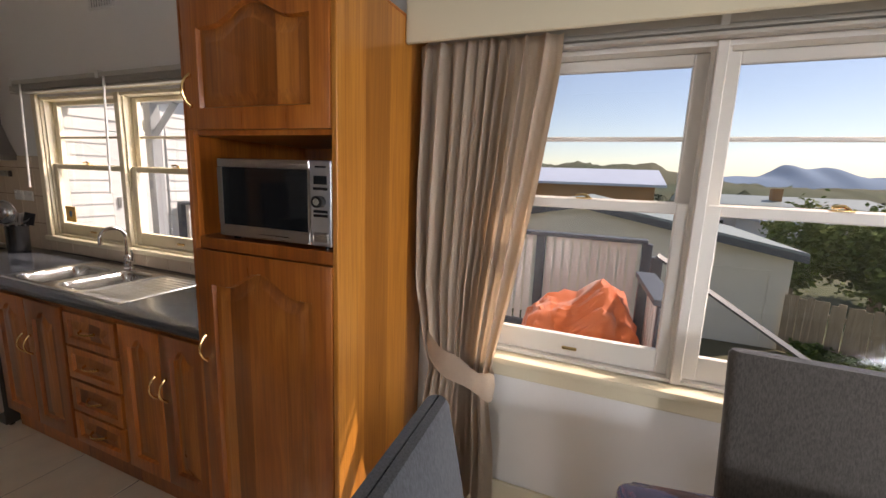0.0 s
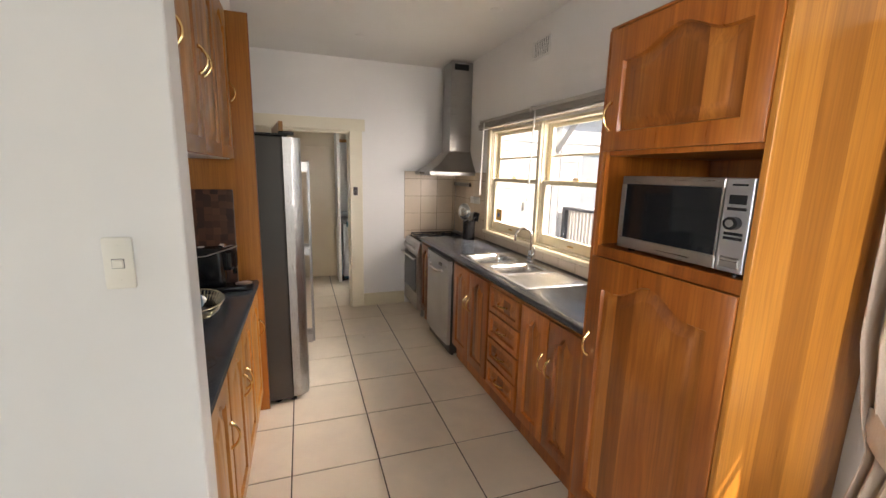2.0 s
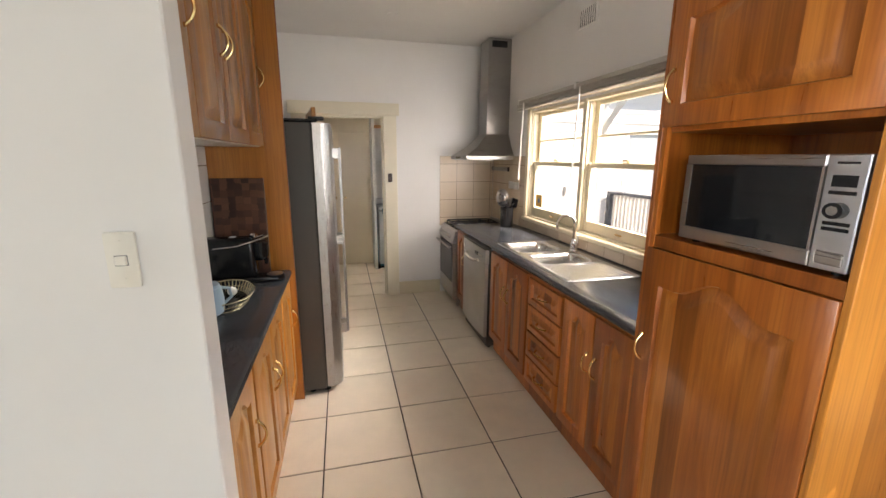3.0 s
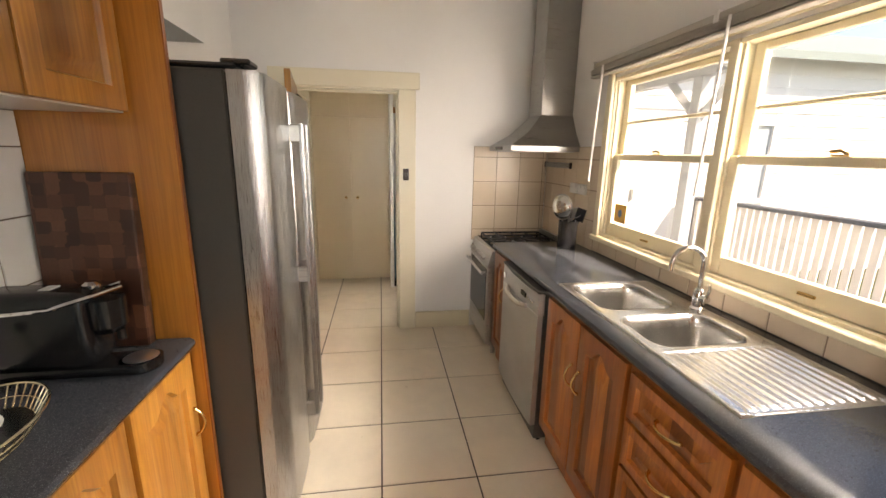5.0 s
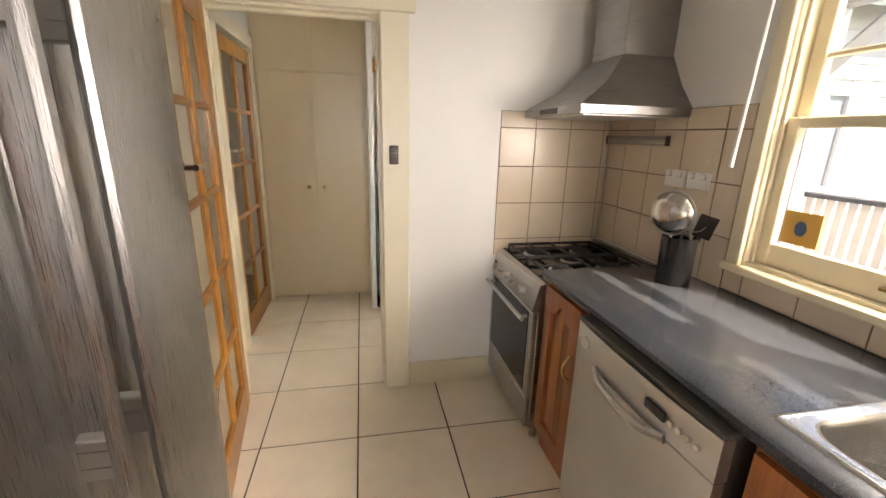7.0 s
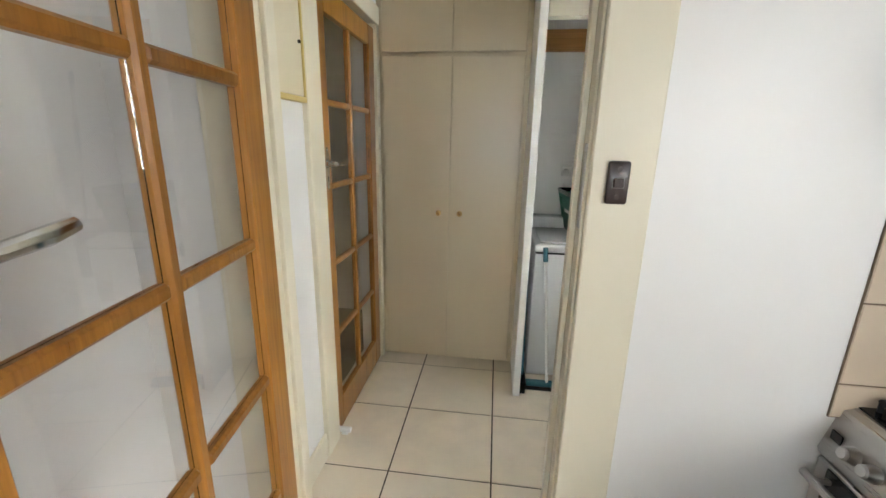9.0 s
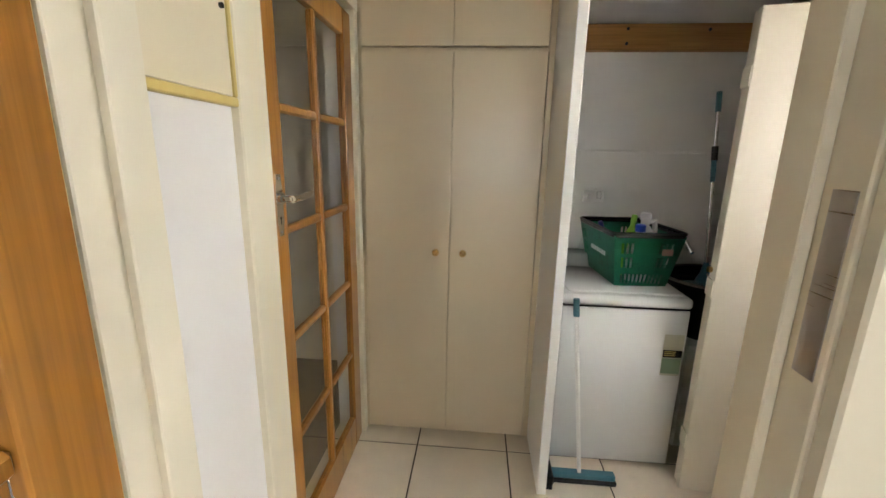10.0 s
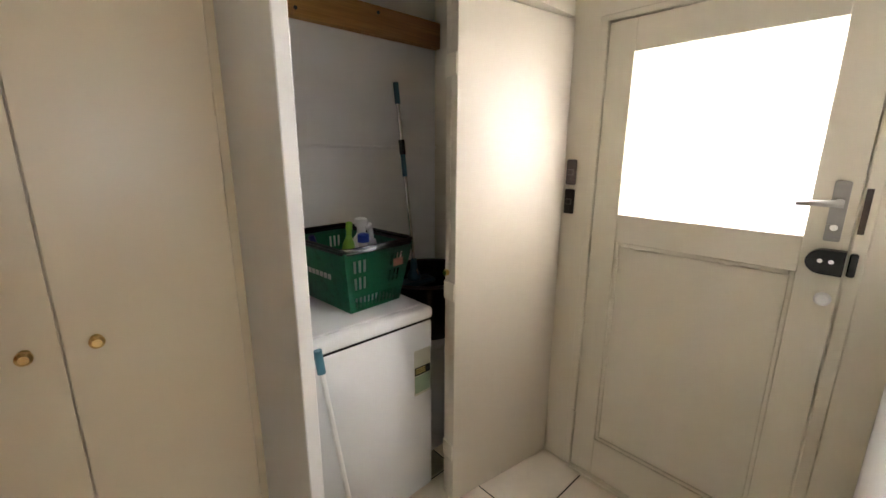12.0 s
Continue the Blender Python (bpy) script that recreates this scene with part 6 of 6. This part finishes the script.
ridge("backdrop_hill", "wooded green hill across the valley", 340, -110, 330, -6, lambda u: 7 + 17 * smooth01((u - 0.02) / 0.2) * (1 - 0.2 * u), WOODLAND, 1.0, 90, 2.6)
ridge("backdrop_valley", "low wooded rise across the valley", 240, -420, 120, -6, lambda u: -2 + 6 * math.sin(u * 3.1), WOODLAND, 4.0, 60, 1.8)
ridge("backdrop_mountain", "mountain range on the horizon, haze put into its blue", 1500, -1500, -120, -4, lambda u: 52 + 30 * math.exp(-((u - 0.66) / 0.12) ** 2) + 11 * math.sin(u * 13) + 5 * math.sin(u * 31), FARHILL, 7.0, 300)


def scatter_trees():
    rr = random.Random(11)
    ball = bmesh.new()
    bmesh.ops.create_icosphere(ball, subdivisions=1, radius=1.0)
    ball.verts.index_update()
    ball_v, ball_f = [v.co.copy() for v in ball.verts], [[v.index for v in f.verts] for f in ball.faces]
    ball.free()
    vs_, fs_ = [], []
    for _ in range(760):
        x = rr.uniform(60, 330)
        y = rr.uniform(-0.62, 0.22) * x
        r = math.hypot(x, y)
        z0 = -1.35 - 5.0 * smooth01((r - 20) / 80) + 4.5 * smooth01((r - 150) / 800)
        h = rr.uniform(2.0, 5.0)
        for _k in range(5):
            cx, cy, cz = x + rr.gauss(0, h * 0.3), y + rr.gauss(0, h * 0.3), z0 + h * rr.uniform(0.25, 0.8)
            m = Matrix.Translation((cx, cy, cz)) @ Matrix.Rotation(rr.uniform(0, 3), 4, "Z") @ Matrix.Scale(h * rr.uniform(0.18, 0.34), 4)
            b0 = len(vs_)
            vs_ += [tuple(m @ (v * rr.uniform(0.8, 1.2))) for v in ball_v]
            fs_ += [tuple(b0 + q for q in f) for f in ball_f]
    me = bpy.data.meshes.new("far_trees")
    me.from_pydata(vs_, [], fs_)
    me.materials.append(WOODLAND)
    tagged(part("far_trees", me, None), "scattered dark green valley trees", "trees", kind="stuff")


scatter_trees()

# deck with boards, rail and stairs
dk = thing("deck", "charcoal painted timber deck outside the kitchen", "deck", pose(0, 0, -0.1))
board = mesh_of("board", B(0, 0.088, -0.22, 6.45, -0.025, 0, 0.002), DECKM)
for i in range(28):
    b_ = part("board", board, None, dk)
    b_.location = (1.845 + i * 0.0945, 0, 0)
part("joists", B(1.86, 4.46, -0.2, 6.4, -1.3, -0.03), CHARC, dk)


def railing(label, posts, z0=-0.1, top=0.98):
    r = thing("deck_railing", label, "railing", pose(0, 0, z0), "deck railings")
    for (x, y) in posts:
        part("post", B(x - 0.045, x + 0.045, y - 0.045, y + 0.045, 0, top - z0, 0.004), CHARC, r)
    for (xa, ya), (xb, yb) in zip(posts, posts[1:]):
        d = Vector((xb - xa, yb - ya, 0))
        L, a = d.length, math.degrees(math.atan2(d.y, d.x))
        tr = part("top_rail", B(0.0, L, -0.07, 0.07, 0, 0.04, 0.004), CHARC, r)
        tr.matrix_basis = pose(xa, ya, top - z0, 0, 0, a)
        lr = part("bottom_rail", B(0.045, L - 0.045, -0.02, 0.02, 0.05, 0.12, 0.004), CHARC, r)
        lr.matrix_basis = pose(xa, ya, 0, 0, 0, a)
        slat_ = mesh_of("slat", B(0, 0.066, 0.02, 0.036, 0.06, top - z0 - 0.01), SLATP)
        for k in range(int((L - 0.1) / 0.09)):
            s_ = part("slat", slat_, None, r)
            s_.matrix_basis = pose(xa, ya, 0, 0, 0, a) @ pose(0.06 + k * 0.09, 0, 0)
    return r


railing("charcoal and fawn slatted deck railing", [(4.45, 6.4), (4.45, 0.78), (4.45, -0.24)])
railing("short charcoal slatted railing beside the deck stairs", [(3.55, -0.175), (2.72, -0.235)], top=0.83)
hr = thing("stair_handrail", "grey timber handrail sloping down the deck stairs", "handrail", pose(0, 0, 0))
for a, c in (((4.1, -0.30, 0.93), (3.85, -1.75, 0.02)),):
    bm = sweep(bmesh.new(), [a, c], 0.05, 4, flat=0.5)
    part("rail", bm, CHARC, hr)
    for p in (a, c):
        part("post", B(p[0] - 0.045, p[0] + 0.045, p[1] - 0.045, p[1] + 0.045, -1.4, p[2] - 0.02, 0.003), CHARC, hr)
stp = thing("deck_stairs", "timber stairs going down from the deck", "stairs", pose(0, 0, 0))
for k in range(6):
    part("tread", B(3.45, 4.15, -0.25 - 0.27 * (k + 1), -0.25 - 0.27 * k + 0.01, -0.3 - 0.18 * k, -0.26 - 0.18 * k, 0.003), DECKM, stp)

bg = thing("covered_furniture", "orange cloth cover draped over a low seat on the deck", "cover", pose(3.5, 0.30, -0.1, 0, 0, 8))
bm = bmesh.new()
bmesh.ops.create_icosphere(bm, subdivisions=5, radius=1.0)
for v in bm.verts:
    p = v.co.copy()
    sq = lambda q, e: math.copysign(abs(q) ** e, q)  # noqa: E731
    x, y = sq(p.x, 0.55) * 0.43, sq(p.y, 0.55) * 0.46
    z = max(p.z, -0.02)
    hgt = 0.70 + 0.17 * smooth01((-y + 0.05) / 0.2)
    n1 = noise.noise(Vector((x * 3.2, y * 3.2, p.z * 2.0))) + 0.5 * noise.noise(Vector((x * 9, y * 9, p.z * 6 + 5)))
    n2 = abs(noise.noise(Vector((x * 5 + 9, y * 7, p.z * 1.2)))) + 0.6 * abs(noise.noise(Vector((x * 13 + 3, y * 15, p.z * 3.0))))
    k = 1 + 0.07 * n1 - 0.12 * n2
    v.co = Vector((x * k, y * k, max(z, 0) ** 0.5 * hgt * (1 + 0.08 * n1 - 0.11 * n2)))
part("cloth", bm, ORANGE, bg)


def weatherboards(name, label, x0, x1, y, z0, z1, holes=()):
    w = thing(name, label, "house wall", pose(0, 0, z0))
    part("frame_wall", wall_with_holes(1, y + 0.02, y + 0.14, x0, x1, 0, z1 - z0, holes), BOARDW, w)
    n = int((z1 - z0) / 0.16)
    for k in range(n):
        zz = k * 0.16
        cuts = [h for h in holes if h[2] < zz + 0.16 and h[3] > zz]
        segs, x = [], x0
        for h in sorted(cuts):
            segs.append((x, h[0]))
            x = h[1]
        segs.append((x, x1))
        for a, c in segs:
            if c - a > 0.02:
                part("weatherboard", prism(bmesh.new(), [(y + 0.02, zz), (y - 0.004, zz), (y + 0.012, zz + 0.165), (y + 0.02, zz + 0.165)], 0, a, c), BOARDW, w)
    return w


wing = weatherboards("house_wing", "white weatherboard wing of the house beyond the deck", 1.78, 10.5, 6.5, -0.1, 2.9, [(3.55, 4.35, 0.02, 2.1), (4.75, 5.65, 1.05, 2.1)])
part("door_leaf", B(3.57, 4.33, 6.53, 6.57, 0.02, 2.08, 0.004), BOARDW, wing)
part("door_handle", B(3.62, 3.66, 6.50, 6.53, 1.05, 1.2, 0.004), STEEL, wing)
part("window_frame", wall_with_holes(1, 6.49, 6.56, 4.72, 5.68, 1.02, 2.13, [(4.78, 5.62, 1.08, 2.07)]), BOARDW, wing)
# pane is an opaque grey-blue, paler than dark glass
part("window_pane", B(4.78, 5.62, 6.53, 6.535, 1.08, 2.07), paint("opaque_pane_grey", (0.36, 0.41, 0.44), 0.2), wing)
part("wing_roof", prism(bmesh.new(), [(6.2, 2.85), (6.2, 2.95), (9.5, 4.2), (9.5, 4.1)], 0, 1.78, 10.7), ROOFM, wing)
part("infill_wall", B(1.78, 1.9, 7.0, 9.5, 0, 3.9), BOARDW, wing)
PORCHP = paint("grey_porch_paint", (0.36, 0.38, 0.39), 0.5, 0.08)
vr = thing("porch_roof", "white lined porch roof on grey square posts", "porch")
part("lining", B(1.84, 3.25, 4.35, 6.48, 2.38, 2.42), BOARDW, vr)
part("beam", B(3.08, 3.18, 4.35, 6.48, 2.22, 2.38, 0.004), PORCHP, vr)
part("beam", B(1.84, 3.08, 4.4, 4.5, 2.22, 2.38, 0.004), PORCHP, vr)
part("post", B(3.08, 3.19, 4.85, 4.96, -0.1, 2.22, 0.004), PORCHP, vr)
for dy in (-1, 1):
    part("brace", sweep(bmesh.new(), [(3.13, 4.905, 1.85), (3.13, 4.905 + dy * 0.4, 2.22)], 0.045, 4), PORCHP, vr)
# unseen eave, added with its edge set to trim the sun on the worktop
ev = thing("assumed_eave", "unseen white eave placed to trim the sun on the worktop", "eave")
part("soffit", B(1.83, 2.19, -3.1, 4.35, 2.44, 2.47), BOARDW, ev)
part("fascia", B(2.19, 2.22, -3.1, 4.35, 2.44, 2.62, 0.003), BOARDW, ev)
part("roof_sheet", prism(bmesh.new(), [(2.24, 2.59), (2.24, 2.63), (-1.5, 3.83), (-5.4, 2.63), (-5.4, 2.59), (-1.5, 3.79)], 1, -3.3, 7.3), ROOFM, ev)

# shed, fence, bushes, neighbours
sh = thing("garden_shed", "cream sheet-clad garden shed with a grey-green roof", "shed", pose(9.0, 0, -1.35))
part("wall", prism(bmesh.new(), [(-2.98, 0), (4.6, 0), (4.6, 1.75), (0.7, 2.5), (-2.98, 1.80)], 0, 0, 4.5), SHEDP, sh)
for s_, e_ in (((-3.1, 1.80), (0.7, 2.53)), ((0.7, 2.53), (4.85, 1.72))):
    part("roof_sheet", prism(bmesh.new(), [s_, e_, (e_[0], e_[1] + 0.05), (s_[0], s_[1] + 0.05)], 0, -0.25, 4.8), ROOFM, sh)
    part("barge_board", prism(bmesh.new(), [s_, e_, (e_[0], e_[1] - 0.13), (s_[0], s_[1] - 0.13)], 0, -0.27, -0.24), CHARC, sh)
bm = bmesh.new()
for y0, y1, z0, z1 in ((-2.7, -0.2, 1.42, 1.46), (-2.7, -2.66, 0.02, 1.42), (-0.24, -0.2, 0.02, 1.42)):
    box(bm, -0.03, 0.0, y0, y1, z0, z1)
part("door_trim", bm, SHEDP, sh)
part("door_handle", B(-0.05, 0, -0.9, -0.7, 0.9, 0.93), BLACK, sh)
fe = thing("paling_fence", "weathered timber paling fence beside the shed", "fence", pose(8.93, -2.93, -1.35, 0, 0, -128))
pal = [mesh_of("paling", B(0, 0.098, 0, 0.016, 0.02, 1.07 + dz), FENCEW) for dz in (0.0, 0.015, -0.02, 0.03)]
rr = random.Random(7)
for k in range(56):
    p = part("paling", pal[k % 4], None, fe)
    p.matrix_basis = pose(k * 0.104, rr.uniform(-0.006, 0.006), 0, 0, rr.uniform(-0.8, 0.8), 0)
for z in (0.25, 0.8):
    part("fence_rail", B(0, 5.8, 0.018, 0.06, z, z + 0.07), FENCEW, fe)


def leafy(name, label, at, size, n, leaf, seed, trunk=True):
    t = thing(name, label, "bush" if not trunk else "tree", pose(*at))
    rr = random.Random(seed)
    tk = bmesh.new()
    sweep(tk, [(0, 0, 0), (0.03, 0.02, size[2] * 0.3), (0.0, -0.03, size[2] * 0.55)], [0.09 * size[0], 0.07 * size[0], 0.03 * size[0]], 8)
    for k in range(7):
        a = k * 0.9 + rr.random()
        sweep(tk, [(0.0, 0.0, size[2] * (0.2 + 0.05 * k)), (0.4 * size[0] * math.cos(a), 0.4 * size[1] * math.sin(a), size[2] * (0.4 + 0.07 * k))], [0.035 * size[0], 0.012 * size[0]], 6)
    part("trunk", tk, FENCEW, t)
    blobs = [Vector((rr.gauss(0, 0.4) * size[0], rr.gauss(0, 0.4) * size[1], size[2] * rr.uniform(0.2, 0.9))) for _ in range(26)]
    vs_, fs_ = [], []
    for _ in range(n):
        c = rr.choice(blobs) + Vector((rr.gauss(0, 0.13) * size[0], rr.gauss(0, 0.13) * size[1], rr.gauss(0, 0.09) * size[2]))
        c.z = max(c.z, 0.05)
        m = Euler((rr.uniform(-1, 1), rr.uniform(-1, 1), rr.uniform(0, 6.3))).to_matrix()
        L = leaf * rr.uniform(0.6, 1.4)
        b0 = len(vs_)
        vs_ += [tuple(c + m @ Vector(q)) for q in ((0, 0, 0), (0.3 * L, 0.45 * L, 0.06 * L), (0, L, 0), (-0.3 * L, 0.45 * L, 0.06 * L))]
        fs_.append((b0, b0 + 1, b0 + 2, b0 + 3))
    me = bpy.data.meshes.new("crown")
    me.from_pydata(vs_, [], fs_)
    me.materials.append(LEAF)
    part("crown", me, None, t)
    return t


leafy("garden_tree", "leafy green garden tree behind the fence", (13.2, -6.2, -1.35), (1.6, 1.6, 2.7), 9000, 0.16, 1)
leafy("garden_tree", "spreading green garden tree behind the shed", (13.6, -4.6, -1.35), (1.0, 1.2, 2.1), 5000, 0.15, 2)
leafy("garden_bush", "low green bush at the foot of the fence", (8.3, -3.2, -1.35), (0.26, 0.3, 0.36), 2200, 0.08, 3, False)
leafy("garden_bush", "bushy green shrub at the foot of the fence", (7.75, -3.5, -1.35), (0.25, 0.3, 0.42), 2200, 0.08, 4, False)


def house(name, label, x, y0, y1, base, eave, top, wall_m, roof_m, depth=8.0):
    h = thing(name, label, "house", pose(x, (y0 + y1) / 2, base))
    hw = (y1 - y0) / 2
    part("wall", B(0, depth, -hw, hw, 0, eave - base), wall_m, h)
    part("roof", prism(bmesh.new(), [(-0.5, eave - base - 0.02), (depth * 0.6, top - base), (depth + 0.5, eave - base - 0.02), (depth + 0.5, eave - base - 0.16), (-0.5, eave - base - 0.16)], 1, -hw - 0.5, hw + 0.5), roof_m, h)
    for k in range(3):
        yy = -hw + (k + 0.5) * 2 * hw / 3
        wdw = part("window", B(-0.04, 0.02, yy - 0.5, yy + 0.5, (eave - base) * 0.42, (eave - base) * 0.72), BOARDW, h)
        part("pane", B(-0.05, -0.04, yy - 0.44, yy + 0.44, (eave - base) * 0.44, (eave - base) * 0.70), BGLASS, wdw)
    return h


house("neighbour_house", "orange brick neighbour house under a pale metal roof", 25, -2.0, 9.0, -2.0, 1.62, 2.55, BRICKO, ROOFB)
h2 = house("neighbour_house", "low fawn neighbour house with a brick chimney", 40, -19, -6, -4.2, 0.35, 1.05, SLATP, ROOFM)
part("chimney", B(2, 2.7, -0.4, 0.3, 4.0, 5.9), BRICKO, h2, "red brick chimney")
house("neighbour_house", "white neighbour house under a pale metal roof", 33, -14, -9.5, -3.8, -0.4, 0.3, BOARDW, ROOFB)
house("neighbour_house", "distant white house in the valley", 120, -70, -58, -7, -3.0, -1.6, BOARDW, ROOFB)
house("neighbour_house", "distant white house in the valley", 150, -40, -26, -7, -2.6, -1.4, BOARDW, ROOFM)

# ---- pieces: wall tiles, floor tiles ----
TILE_MESH = {}


def tile_mesh(w, h, t, material, name="tile"):
    """A tile of w by h by t with softened upper edges, lying in x-y with its face at z = 0."""
    key = (round(w, 4), round(h, 4), t, material.name)
    if key not in TILE_MESH:
        c = 0.0018
        vs_ = [(x, y, z) for z, i in ((-t, 0.0), (-c, 0.0), (0.0, c)) for x, y in ((i, i), (w - i, i), (w - i, h - i), (i, h - i))]
        fs_ = [(8, 9, 10, 11)] + [(r + k, r + (k + 1) % 4, r + 4 + (k + 1) % 4, r + 4 + k) for r in (0, 4) for k in range(4)]
        me = bpy.data.meshes.new(name)
        me.from_pydata(vs_, [], fs_)
        me.materials.append(material)
        TILE_MESH[key] = me
    return TILE_MESH[key]


def spans(edges, gap):
    return [(a + gap / 2, c - gap / 2) for a, c in zip(edges, edges[1:]) if c - a > gap * 3]


def grid_edges(lo_, hi_, origin, pitch):
    k = math.floor((lo_ - origin) / pitch) + 1
    out = [lo_]
    while origin + k * pitch < hi_ - 0.012:
        if origin + k * pitch > lo_ + 0.012:
            out.append(origin + k * pitch)
        k += 1
    return out + [hi_]


def wall_tiles(name, label, m, us, vs_, material, gap=0.004):
    """Tiles on a wall. m carries local x, y, z to along the wall, up, and out of it."""
    back = setting(name, B(us[0], us[-1], vs_[0], vs_[-1], -0.0075, -0.0025), WGROUT, label, "tiles")
    back.matrix_basis = m
    for a, c in spans(us, gap):
        for p, q in spans(vs_, gap):
            t = part("tile", tile_mesh(c - a, q - p, 0.006, material), None, back)
            t.location = (a, p, 0)


TROWS = [0.80, 0.891, 1.095, 1.296, 1.497, 1.583]
wall_tiles("wall_tiles_end", "beige ceramic splashback tiles on the end wall", Matrix(((1, 0, 0, 0), (0, 0, -1, EY - 0.0076), (0, 1, 0, 0), (0, 0, 0, 1))), [1.067, 1.265, 1.467, 1.669, W - 0.009], TROWS, WTILE)
east_m = Matrix(((0, 0, -1, W - 0.0076), (1, 0, 0, 0), (0, 1, 0, 0), (0, 0, 0, 1)))
wall_tiles("wall_tiles_east", "beige ceramic splashback tiles behind the cooker", east_m, grid_edges(3.947, EY - 0.009, 4.06, 0.2015), TROWS[1:], WTILE)
wall_tiles("wall_tiles_sill", "single row of beige tiles under the kitchen window", east_m, grid_edges(1.565, 3.945, 3.66, 0.2015), [0.902, 0.984], WTILE)
west_m = Matrix(((0, 0, 1, -0.745 + 0.0076), (-1, 0, 0, 0), (0, 1, 0, 0), (0, 0, 0, 1)))
wall_tiles("wall_tiles_west", "pale ceramic tiles between worktop and wall cabinets", west_m, grid_edges(-2.848, -1.372, -2.70, 0.2015), [0.891, 1.117, 1.317, 1.517, 1.619], LTILE)

TX, TY = 0.4563, 0.4507
for a, c in spans(grid_edges(-2.6, 1.70, 0.285, TX), 0.007):
    for p, q in spans(grid_edges(-3.0, 7.03, 5.322, TY), 0.007):
        if (c < -0.86 and p > 1.37) or (q > 4.95 and c < -0.62):
            continue
        t = part("tile", tile_mesh(c - a, q - p, 0.004, TILE, "floor_tile"), None, floor)
        t.location = (a, p, 0.0)
